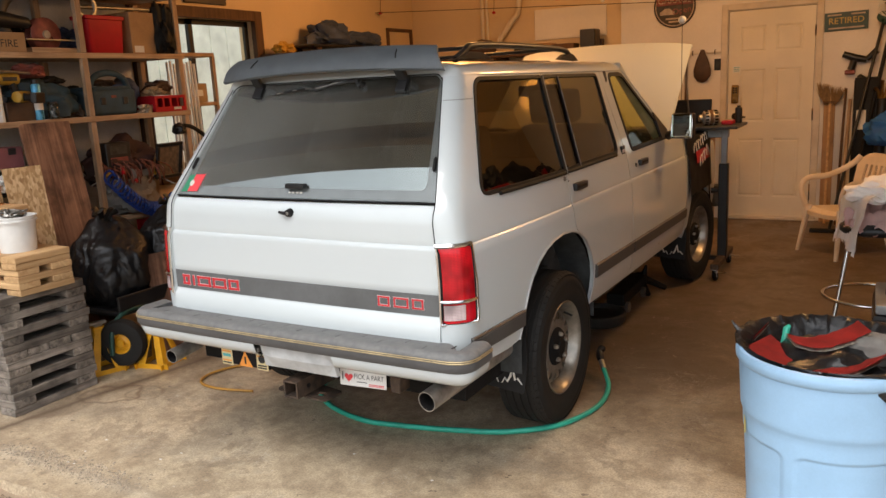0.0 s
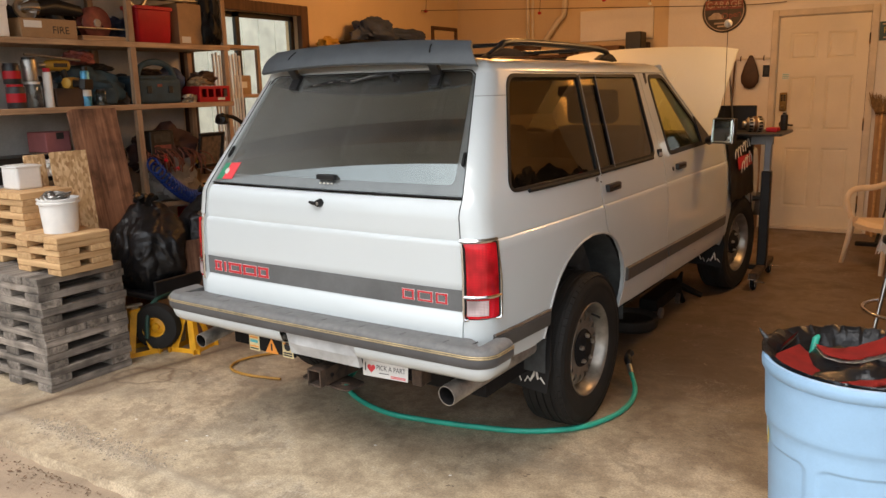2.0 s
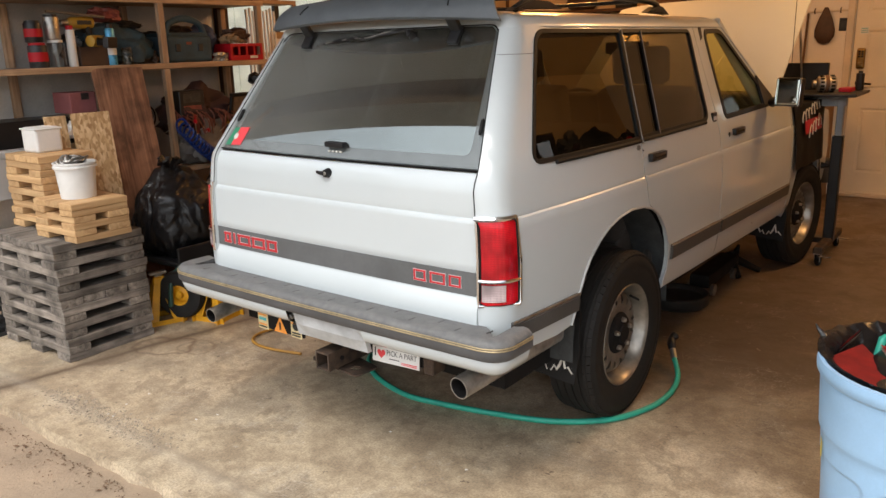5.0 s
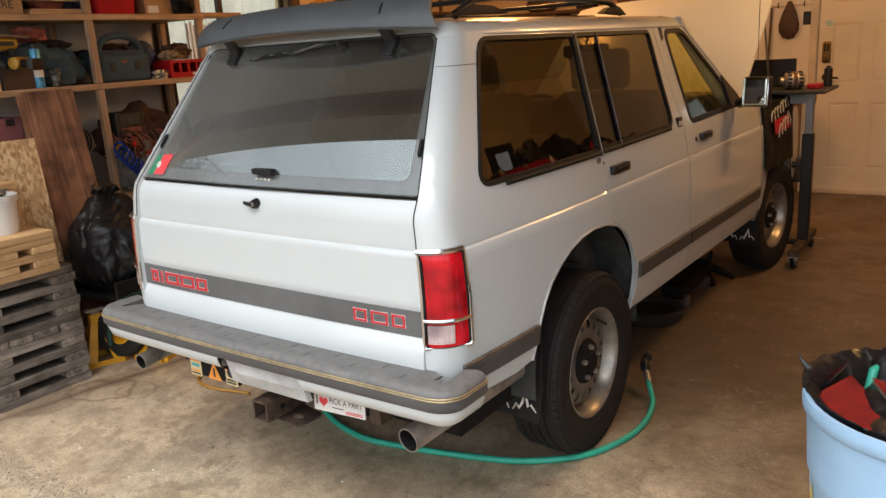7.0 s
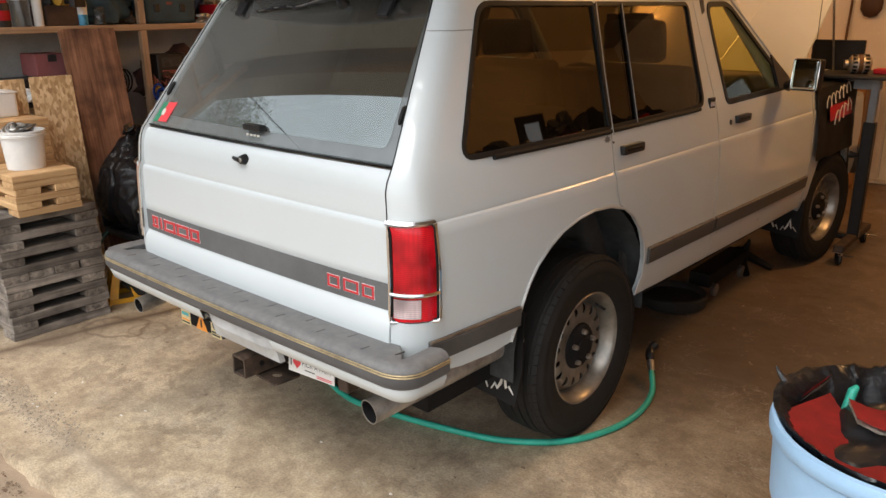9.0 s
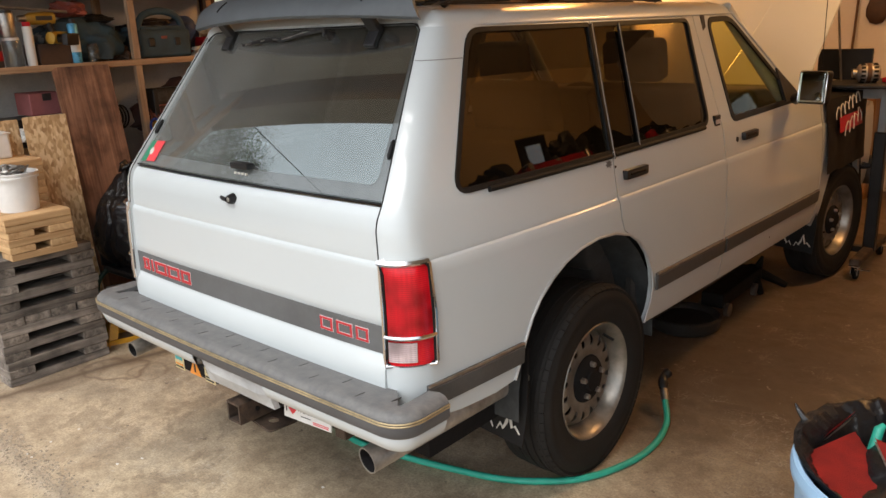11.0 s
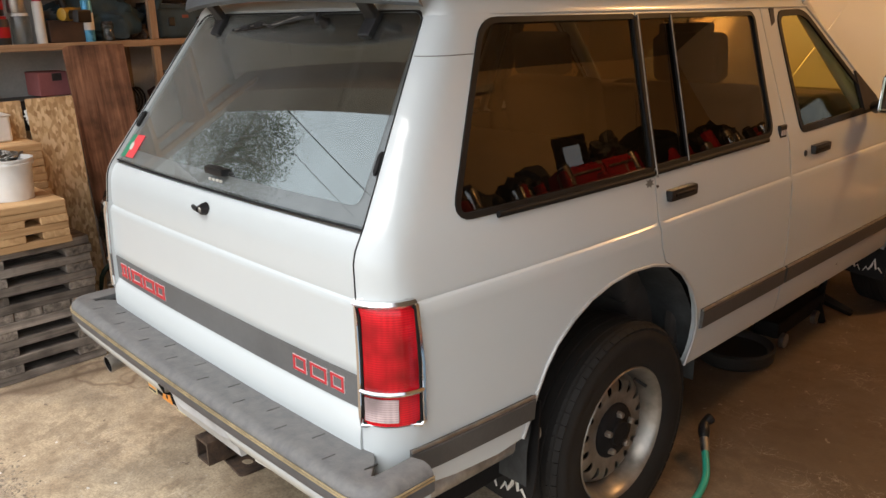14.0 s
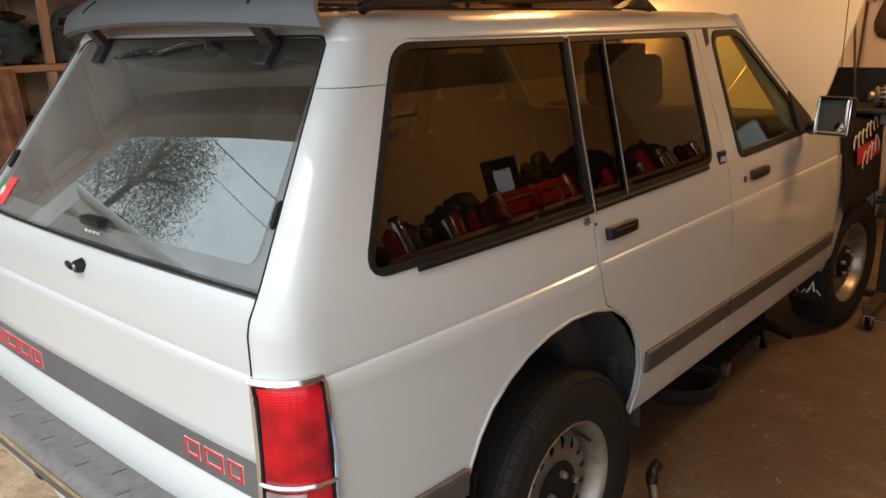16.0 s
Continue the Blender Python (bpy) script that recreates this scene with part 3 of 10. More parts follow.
BLUE_FABRIC = surf("bright_blue_fabric", (0.02, 0.13, 0.42), 0.7, var=0.3, scale=9, fine=120, bump=0.4)
BROWN_LEATHER = surf("brown_leather", (0.055, 0.026, 0.015), 0.6, var=0.4, scale=9, bump=0.4)
TAN_STUFF = surf("tan_canvas", (0.35, 0.24, 0.13), 0.85, var=0.3, scale=9, bump=0.4)
GREY_CLOTH = surf("grey_cloth", (0.20, 0.185, 0.165), 0.9, var=0.3, scale=9, bump=0.5)
PINK_CLOTH = surf("pink_towel", (0.82, 0.58, 0.55), 0.95, var=0.12, scale=9, fine=200, bump=0.6)
WHITE_CLOTH = surf("white_towel", (0.92, 0.90, 0.88), 0.95, var=0.08, scale=9, fine=200, bump=0.6)
BEIGE_PLASTIC = surf("beige_chair_plastic", (0.68, 0.56, 0.42), 0.45, var=0.12, scale=6, bump=0.04)
GREEN_PAINT = surf("dark_green_paint", (0.012, 0.055, 0.04), 0.45, var=0.3, scale=9, bump=0.1)
GREY_METAL = surf("grey_machine_paint", (0.30, 0.32, 0.33), 0.45, 0.3, var=0.2, scale=9, bump=0.1)
BRASS = surf("aged_brass", (0.32, 0.20, 0.07), 0.35, 1.0, var=0.3, scale=30, bump=0.1)
BRONZE = surf("dark_bronze", (0.035, 0.022, 0.015), 0.4, 0.7, var=0.3, scale=30, bump=0.1)
SIGN_DARK = surf("dark_tin_sign", (0.045, 0.035, 0.032), 0.5, 0.2, var=0.4, scale=20, bump=0.1)
SIGN_RED = surf("faded_red_tin", (0.22, 0.06, 0.05), 0.5, 0.2, var=0.35, scale=20, bump=0.1)
SIGN_CREAM = surf("faded_cream_print", (0.42, 0.34, 0.27), 0.6, var=0.25, scale=20, bump=0.1)
SIGN_GREEN = surf("dark_green_sign", (0.012, 0.05, 0.055), 0.5, var=0.3, scale=20, bump=0.1)
SIGN_YELLOW = surf("yellow_print", (0.50, 0.35, 0.08), 0.6, var=0.2, scale=30, bump=0.05)
PAPER = surf("white_paper", (0.70, 0.69, 0.66), 0.8, var=0.06, scale=9, bump=0.02)
ORANGE_PRINT = surf("orange_print", (0.75, 0.28, 0.04), 0.6, var=0.1)
YELLOW_PRINT = surf("pale_yellow_print", (0.72, 0.60, 0.16), 0.6, var=0.1)
TEAL_PRINT = surf("teal_print", (0.08, 0.40, 0.42), 0.6, var=0.1)
RED_PRINT = surf("red_print", (0.70, 0.05, 0.06), 0.6, var=0.1)
GREEN_PRINT = surf("green_print", (0.02, 0.20, 0.10), 0.5, var=0.1)
BLACK_PRINT = surf("black_print", (0.015, 0.015, 0.015), 0.6, var=0.1)
PALE_PRINT = surf("pale_print", (0.62, 0.60, 0.54), 0.6, var=0.15, scale=20)
ALUMINIUM = surf("ladder_aluminium", (0.74, 0.75, 0.75), 0.38, 0.0, var=0.15, scale=9, bump=0.05)
DAMP_DARK = surf("dark_clutter_steel", (0.05, 0.05, 0.052), 0.5, 0.4, var=0.5, scale=20, bump=0.3)
LEAF = surf("green_leaves", (0.055, 0.085, 0.03), 0.6, var=0.5, scale=3, bump=0.0)
BARK = surf("bark", (0.10, 0.075, 0.05), 0.9, var=0.4, scale=8, bump=0.8)
m, nt, b = nodes_of("lit_bulb_glass")
b.inputs["Emission Color"].default_value = (1.0, 0.6, 0.25, 1)
b.inputs["Emission Strength"].default_value = 12.0
BULB = m
m, nt, b = nodes_of("tablet_screen")
b.inputs["Base Color"].default_value = (0.30, 0.36, 0.40, 1)
b.inputs["Roughness"].default_value = 0.1
b.inputs["Emission Color"].default_value = (0.55, 0.66, 0.75, 1)
b.inputs["Emission Strength"].default_value = 0.5
SCREEN = m

# ---- the garage: walls, floor, ceiling, openings ----
LEFT, RIGHT, BACK, FRONT, TOP = -3.05, 3.35, 6.43, -0.42, 2.95
OPEN_L, OPEN_R, OPEN_H = -2.95, 3.12, 2.58


def slab(name, boxes, material, label, category="wall"):
    bm = B()
    for bx in boxes:
        box(bm, *bx)
    return tagged(part(name, bm, material), label, category, kind="structure")


# floor slab with its worn front edge, and the ground outside one step lower
bm = B()
edge = []
nx, ny = 90, 30
rows_ = []
for j in range(ny + 1):
    row = []
    for i in range(nx + 1):
        x = LEFT - 0.1 + (RIGHT - LEFT + 0.2) * i / nx
        y = FRONT + (BACK - FRONT + 0.1) * (j / ny) ** 2
        z = 0.0
        if j == 0:
            y += 0.035 * noise.noise(Vector((x * 2.3, 0, 3))) + 0.02 * noise.noise(Vector((x * 9, 1, 3)))
            z = -0.022 + 0.008 * noise.noise(Vector((x * 6, 2, 0)))
        elif j == 1:
            y += 0.03 * noise.noise(Vector((x * 2.3, 0, 3)))
        row.append(bm.verts.new((x, y, z)))
    rows_.append(row)
low = [bm.verts.new((v.co.x, v.co.y - 0.015, -0.12)) for v in rows_[0]]
for a, c_ in zip([low] + rows_, rows_):
    for i in range(nx):
        bm.faces.new((a[i], a[i + 1], c_[i + 1], c_[i]))
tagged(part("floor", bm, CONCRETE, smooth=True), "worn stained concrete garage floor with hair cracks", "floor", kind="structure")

bm = B()
n = 80
g = [[None] * (n + 1) for _ in range(n + 1)]
for i in range(n + 1):
    for j in range(n + 1):
        u, v = (i / n) * 2 - 1, (j / n) * 2 - 1
        x, y = 600 * u * abs(u) ** 3 + 4 * u, 600 * v * abs(v) ** 3 + 4 * v - 2.0
        inside = LEFT - 0.1 < x < RIGHT + 0.1 and FRONT + 0.6 < y < BACK + 0.1
        g[i][j] = bm.verts.new((x, y, -0.2 if inside else -0.036 + 0.006 * noise.noise(Vector((x * 2, y * 2, 0)))))
for i in range(n):
    for j in range(n):
        bm.faces.new((g[i][j], g[i + 1][j], g[i + 1][j + 1], g[i][j + 1]))
tagged(part("ground", bm, DRIVEWAY, smooth=True), "dusty pale brown driveway below the slab", "ground", kind="structure")

# left wall with its window
WY0, WY1, WZ0, WZ1 = 2.24, 3.52, 0.95, 2.18
slab("wall_left_white", [(LEFT - 0.15, LEFT, FRONT, 1.95, -0.15, TOP)], GREY_WALL, "off-white painted side wall behind the shelving")
slab("wall_left", [(LEFT - 0.15, LEFT, 1.95, WY0, -0.15, TOP), (LEFT - 0.15, LEFT, WY1, BACK, -0.15, TOP),
                   (LEFT - 0.15, LEFT, WY0, WY1, -0.15, WZ0), (LEFT - 0.15, LEFT, WY0, WY1, WZ1, TOP)], TAN_WALL, "tan painted garage side wall")
slab("wall_right", [(RIGHT, RIGHT + 0.15, FRONT, BACK, -0.15, TOP)], TAN_WALL, "tan painted garage side wall")
slab("wall_back_tan", [(LEFT - 0.15, -0.46, BACK + 0.012, BACK + 0.15, -0.15, TOP)], TAN_WALL, "tan painted back wall under a warm bulb")
DX0, DX1, DZ = 0.645, 1.44, 2.10
slab("wall_back_white", [(-0.46, DX0 - 0.005, BACK, BACK + 0.15, -0.15, TOP), (DX1 + 0.005, RIGHT + 0.15, BACK, BACK + 0.15, -0.15, TOP),
                         (DX0 - 0.005, DX1 + 0.005, BACK, BACK + 0.15, DZ + 0.005, TOP)], GREY_WALL, "off-white painted back wall round the house door")
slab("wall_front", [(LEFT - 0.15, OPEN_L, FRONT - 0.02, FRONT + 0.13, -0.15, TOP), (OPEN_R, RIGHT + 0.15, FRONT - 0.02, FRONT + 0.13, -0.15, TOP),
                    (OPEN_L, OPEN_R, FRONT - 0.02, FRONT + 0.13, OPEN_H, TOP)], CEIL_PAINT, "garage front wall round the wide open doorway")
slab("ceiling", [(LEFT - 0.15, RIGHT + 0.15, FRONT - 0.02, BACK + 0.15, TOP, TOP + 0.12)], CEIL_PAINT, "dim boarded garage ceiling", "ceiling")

# raised sectional garage door below the ceiling
gd = thing("garage_door", "raised sectional garage door hanging below the ceiling", "garage door", pose(0, 0, 2.68), kind="structure")
for k in range(4):
    bm = B()
    box(bm, OPEN_L + 0.08, OPEN_R - 0.08, FRONT + 0.22 + 0.56 * k, FRONT + 0.22 + 0.56 * k + 0.553, 0, 0.045, 0.006)
    for i in range(6):
        x0 = OPEN_L + 0.2 + i * 1.0
        box(bm, x0, x0 + 0.82, FRONT + 0.30 + 0.56 * k, FRONT + 0.68 + 0.56 * k, -0.008, 0.0, 0.004)
    part("panel", bm, DOOR_PANEL, gd)
for x in (OPEN_L + 0.03, OPEN_R - 0.03):
    bm = B()
    box(bm, x - 0.02, x + 0.02, FRONT + 0.15, 3.0, -0.02, 0.02)
    part("track", bm, STEEL, gd)

# sliding window in the left wall
w1 = thing("window_1", "dark framed sliding garage window with daylight behind", "window", pose(LEFT, WY0, WZ0), kind="structure")
W, Hh = WY1 - WY0, WZ1 - WZ0
bm = B()
for bx in ((-0.01, 0.05, -0.10, 0.0, -0.09, Hh + 0.09), (-0.01, 0.05, W, W + 0.10, -0.09, Hh + 0.09), (-0.01, 0.05, 0, W, Hh, Hh + 0.09), (-0.01, 0.06, 0, W, -0.09, 0)):
    box(bm, *bx, 0.004)
part("window_frame", bm, DARK_WOOD, w1, "dark brown wooden casing")
bm = B()
mid = 0.59
for y0, y1, xo in ((0.0, mid + 0.03, -0.09), (mid - 0.03, W, -0.06)):
    for bx in ((y0, y0 + 0.045, 0, Hh), (y1 - 0.045, y1, 0, Hh), (y0, y1, 0, 0.045), (y0, y1, Hh - 0.045, Hh)):
        box(bm, xo - 0.012, xo + 0.012, *bx)
part("sash", bm, BLACK_PLASTIC, w1)
for y0, y1, xo in ((0.045, mid - 0.015, -0.09), (mid + 0.015, W - 0.045, -0.06)):
    bm = B()
    bm.faces.new([bm.verts.new((xo, y, z)) for y, z in ((y0, 0.045), (y1, 0.045), (y1, Hh - 0.045), (y0, Hh - 0.045))])
    p_ = part("pane", bm, CLEAR_GLASS, w1)
    p_.visible_shadow = False
# pale boards of the neighbour's fence outside
bm = B()
for i in range(60):
    y = -1.5 + i * 0.32
    box(bm, -6.2, -6.16, y, y + 0.30, -0.1, 3.1 + 0.05 * (i % 3))
tagged(part("fence", bm, surf("pale_fence", (0.82, 0.85, 0.82), 0.8, var=0.2, scale=4)), "pale weathered board fence outside the window", "fence", kind="structure")

# house door
d1_ = thing("door_1", "closed cream six-panel house door", "door", pose(DX0, BACK, 0.03), kind="structure")
DW, DH = DX1 - DX0, DZ - 0.03
bm = B()
pan = []
for cx in (DW * 0.29, DW * 0.71):
    for z0, z1 in ((0.20, 0.80), (0.97, 1.50), (1.66, 1.92)):
        pan.append((cx - 0.125, cx + 0.125, z0, z1))
skin(bm, [(0, 0), (DW, 0), (DW, DH), (0, DH)], [[(a, z0), (c_, z0), (c_, z1), (a, z1)] for a, c_, z0, z1 in pan], 0.3, lambda u, v: (u, 0.012, v), lambda co: (co.x, 0.024, co.z))
part("door_leaf", bm, DOOR_PAINT, d1_)
for a, c_, z0, z1 in pan:
    bm = B()
    box(bm, a - 0.002, c_ + 0.002, 0.016, 0.045, z0 - 0.002, z1 + 0.002)
    r_ = bmesh.ops.inset_region(bm, faces=[f for f in bm.faces if f.normal.y < -0.9], thickness=0.03, depth=-0.006)
    r_ = bmesh.ops.inset_region(bm, faces=[f for f in bm.faces if f.normal.y < -0.99 and f.calc_area() > 0.02], thickness=0.02, depth=0.006)
    part("door_panel", bm, DOOR_PAINT, d1_)
bm = B()
for bx in ((-0.07, -0.010, 0, DH + 0.07), (DW + 0.010, DW + 0.07, 0, DH + 0.07), (-0.010, DW + 0.010, DH + 0.010, DH + 0.07)):
    box(bm, bx[0], bx[1], -0.018, 0.03, bx[2], bx[3], 0.004)
part("door_frame", bm, TRIM_PAINT, d1_)
for z in (0.22, 1.02, 1.84):
    part("hinge", sweep(B(), [(DW + 0.005, -0.002, z - 0.045), (DW + 0.005, -0.002, z + 0.045)], 0.008, 8), BRONZE, d1_, "dark bronze hinge", smooth=True)
# dark sheet added behind the leaf to block outdoor light at the gaps
part("door_stop", box(B(), -0.02, DW + 0.02, 0.050, 0.075, -0.02, DH + 0.02), DARK_WOOD, d1_)
bm = B()
box(bm, -0.07, DW + 0.07, -0.05, 0.03, -0.028, 0.0, 0.004)
part("threshold", bm, TRIM_PAINT, d1_, "pale worn threshold strip")
bm = B()
lathe(bm, [(0, 0.012), (0.032, 0.010), (0.034, 0)], 20, pose(0.075, 0.010, 1.03, 90))
sweep(bm, [(0.075, 0.01, 1.03), (0.075, -0.045, 1.03), (0.10, -0.05, 1.03), (0.185, -0.05, 1.022)], [0.012, 0.011, 0.012, 0.009], 8)
part("door_handle", bm, BRONZE, d1_, "dark bronze lever handle", smooth=True)
kp = B()
box(kp, 0.038, 0.108, -0.018, 0.012, 1.16, 1.345, 0.02, seg=3)
kp = part("keypad_lock", kp, BRASS, d1_, "aged brass keypad deadbolt", smooth=True)
for r in range(3):
    for q in range(2):
        bm = B()
        lathe(bm, [(0, 0.008), (0.009, 0.008), (0.010, 0)], 10, pose(0.060 + q * 0.026, -0.018, 1.29 + r * 0.022 - 0.02, 90))
        part("button", bm, BRONZE, kp)
bm = B()
lathe(bm, [(0, 0.02), (0.018, 0.02), (0.022, 0)], 14, pose(0.073, -0.018, 1.20, 90))
part("thumb_turn", bm, BRASS, kp)
bm = B()
box(bm, 0.045, 0.115, 0.008, 0.0125, 1.47, 1.535)
st = part("notice_sticker", bm, PAPER, d1_, "small pale blue and white sticker")
for k in range(3):
    bm = B()
    box(bm, 0.052, 0.108, 0.006, 0.0085, 1.482 + k * 0.017, 1.488 + k * 0.017)
    part("print_bar", bm, TEAL_PRINT, st)
for z in (0.25, 1.0, 1.78):
    bm = B()
    sweep(bm, [(DW + 0.003, 0.004, z), (DW + 0.003, 0.004, z + 0.09)], 0.008, 8)
    part("hinge", bm, BRASS, d1_)

# ---- the estate car: built in its own coordinates (x to its right, y ahead from the rear bumper, z up) ----
car = thing("estate_car", "white four-door sport utility car with raised bonnet and dark windows", "car", pose(0, 0, 0, rz=-1.5))

SIDE = [(0.38, 0.750), (0.44, 0.772), (0.50, 0.786), (0.60, 0.794), (0.72, 0.797), (0.85, 0.795), (0.93, 0.7905), (0.968, 0.7885), (0.9715, 0.7850), (0.975, 0.7808), (0.979, 0.7812), (0.986, 0.7808), (0.994, 0.7798), (1.00, 0.7788),
        (1.06, 0.769), (1.10, 0.761), (1.13, 0.751), (1.20, 0.727), (1.30, 0.692), (1.42, 0.651), (1.55, 0.608), (1.60, 0.590)]
REAR = [(0.40, 0.20), (0.50, 0.18), (0.58, 0.166), (0.66, 0.162), (0.80, 0.166), (0.96, 0.171), (1.06, 0.178), (1.09, 0.185), (1.115, 0.200), (1.135, 0.214), (1.57, 0.512), (1.62, 0.545)]
CORNER = [(0.98, 0.092), (1.06, 0.088), (1.12, 0.074), (1.30, 0.068), (1.56, 0.060)]


def side_x(y, z):
    x = interp(z, SIDE)
    if y < 1.15:
        x -= 0.024 * ((1.15 - y) / 0.75) ** 2
    if y > 3.0:
        x -= 0.035 * ((y - 3.0) / 1.3) ** 2
    return x


def rear_y(z):
    return interp(z, REAR)


def hull(q, z, out=0.0):
    """The body's flank, running on round the rear corner: q is the distance along it."""
    c0 = interp(z, CORNER)
    q0 = rear_y(z) + c0
    if q >= q0:
        return Vector((side_x(q, z) + out, q, z))
    a = (q0 - q) / c0
    x = side_x(q0, z)
    r = c0 + out
    return Vector((x - c0 + r * math.cos(a), q0 - r * math.sin(a), z))


def q_in(z):
    c0 = interp(z, CORNER)
    return rear_y(z) + c0 - c0 * math.pi / 2


def inward(d):
    return lambda co: (co.x - math.copysign(d, co.x), co.y, co.z)


def both(name, build, material, parent, label="", smooth=True, **kw):
    """A part on the right flank and its twin on the left."""
    made = []
    for s in (1, -1):
        bm = build()
        if s < 0:
            mirror_x(bm)
        made.append(part(name, bm, material, parent, label, smooth, **kw))
    return made


def lip(d):
    """Edges of a panel turn in towards the car's middle line and away from its rear."""
    def f(co):
        s = math.copysign(1, co.x)
        if co.y < 0.20 + max(0.0, (co.z - 1.1) * 0.7):
            return (co.x - s * d * 0.3, co.y + d, co.z)
        return (co.x - s * d, co.y + d * 0.2, co.z)
    return f


ARCH_R = [(1.383, 0.455), (1.405, 0.54), (1.408, 0.60), (1.395, 0.66), (1.360, 0.725), (1.300, 0.79), (1.225, 0.835), (1.13, 0.860), (1.02, 0.868), (0.92, 0.858),
          (0.835, 0.835), (0.765, 0.80), (0.700, 0.752), (0.658, 0.70), (0.628, 0.64), (0.606, 0.58), (0.585, 0.525)]
SEAM_R = [(1.258, 1.556), (1.238, 1.45), (1.205, 1.30), (1.172, 1.14), (1.163, 1.06), (1.165, 0.98), (1.178, 0.90), (1.196, 0.855)]

# rear quarter
zs = np.linspace(0.545, 1.556, 34)
QUARTER = [(q_in(z) + 0.002, z) for z in zs]
QUARTER += [(0.75, 1.556), (1.0, 1.556)] + [(y - 0.003, z) for y, z in SEAM_R] + [(y, z) for y, z in ARCH_R[6:]] + [(0.50, 0.515), (0.36, 0.52), (0.25, 0.535)]
CREASE = (0.968, 0.9715, 0.975, 0.979, 0.986)
QWIN = round_poly([(0.405, 1.128), (1.163, 1.128), (1.243, 1.538), (0.628, 1.540)], [0.045, 0.012, 0.012, 0.05])
LAMP = [(q_in(z) + 0.006, z) for z in np.linspace(0.700, 0.982, 12)]
LAMP_OUT = 0.258
LAMP_HOLE = LAMP + [(LAMP_OUT - 0.004, 0.982), (LAMP_OUT, 0.974), (LAMP_OUT + 0.002, 0.84), (LAMP_OUT, 0.708), (LAMP_OUT - 0.004, 0.700)]


def quarter():
    bm = B()
    return skin(bm, QUARTER, [QWIN, LAMP_HOLE], 0.028, lambda u, v: hull(u, v), lip(0.02), CREASE)


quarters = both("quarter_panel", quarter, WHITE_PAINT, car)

# rear door
RDOOR = [(y + 0.003, z) for y, z in SEAM_R] + [(1.232, 0.836), (1.304, 0.795), (1.366, 0.729), (1.401, 0.662), (1.414, 0.60), (1.411, 0.54), (1.388, 0.452)]
RDOOR += [(1.6, 0.448), (1.8, 0.446), (2.042, 0.444), (2.046, 0.80), (2.048, 1.10), (2.052, 1.35), (2.052, 1.556)]
RWIN = round_poly([(1.182, 1.130), (1.935, 1.136), (1.990, 1.536), (1.264, 1.538)], [0.012, 0.05, 0.03, 0.012])


def rear_door():
    return skin(B(), RDOOR, [RWIN], 0.03, lambda u, v: hull(u, v), lip(0.02), CREASE)


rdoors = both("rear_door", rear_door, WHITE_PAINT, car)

# front door
FDOOR = [(2.050, 0.444), (3.285, 0.436), (3.300, 0.70), (3.295, 1.095), (3.05, 1.118), (2.97, 1.16), (2.455, 1.560), (2.057, 1.560), (2.057, 1.35), (2.054, 0.80)]
FWIN = round_poly([(2.178, 1.130), (2.905, 1.140), (2.860, 1.195), (2.440, 1.512), (2.385, 1.530), (2.190, 1.528)], [0.02, 0.03, 0.05, 0.06, 0.06, 0.04])


def front_door():
    return skin(B(), FDOOR, [FWIN], 0.03, lambda u, v: hull(u, v), lip(0.02), CREASE)


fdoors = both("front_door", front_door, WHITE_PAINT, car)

# front wing, with its wheel arch
WINGA = [(3.78 + 0.395 * math.cos(a), 0.40 + 0.42 * math.sin(a)) for a in np.linspace(math.pi * 1.03, -0.03 * math.pi, 18)]
WING = [(3.305, 0.437)] + WINGA + [(4.42, 0.46), (4.46, 0.70), (4.44, 0.98), (4.0, 1.045), (3.5, 1.075), (3.301, 1.092), (3.306, 0.70)]


def wing():
    return skin(B(), WING, [], 0.035, lambda u, v: hull(u, v), lip(0.03), CREASE)


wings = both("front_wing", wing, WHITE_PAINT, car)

# roof: a shallow dome over a rounded plan
DOME = [(0, 1.556), (0.010, 1.574), (0.025, 1.588), (0.05, 1.599), (0.10, 1.609), (0.20, 1.618), (0.40, 1.626), (0.7, 1.630)]
_half = [hull(q, 1.556) for q in np.concatenate([np.linspace(q_in(1.556), 0.62, 12), np.linspace(0.7, 2.44, 24)])]
ROOF = [(p.x, p.y) for p in _half] + [(0.55, 2.485), (0.3, 2.50), (-0.3, 2.50), (-0.55, 2.485)] + [(-p.x, p.y) for p in _half[::-1]]
RP = np.array(dense(ROOF, 0.02))


def roof_z(u, v):
    return interp(float(np.min(np.hypot(RP[:, 0] - u, RP[:, 1] - v))), DOME)




def roof_at(u, v):
    k = max(0.0, min(1.0, (0.535 - abs(u)) / 0.05)) * max(0.0, 1 - (v - 0.50) / 0.07)
    return Vector((u, v + 0.024 * k, roof_z(u, v)))


def inset(poly, d):
    n_, out = len(poly), []
    cx, cy = sum(p[0] for p in poly) / n_, sum(p[1] for p in poly) / n_
    for i, p in enumerate(poly):
        a, b_ = Vector(poly[i - 1]), Vector(poly[(i + 1) % n_])
        t = (b_ - a).normalized()
        nrm = Vector((-t.y, t.x))
        if nrm.dot(Vector((cx, cy)) - Vector(p)) < 0:
            nrm = -nrm
        out.append(tuple(Vector(p) + nrm * d))
    return out


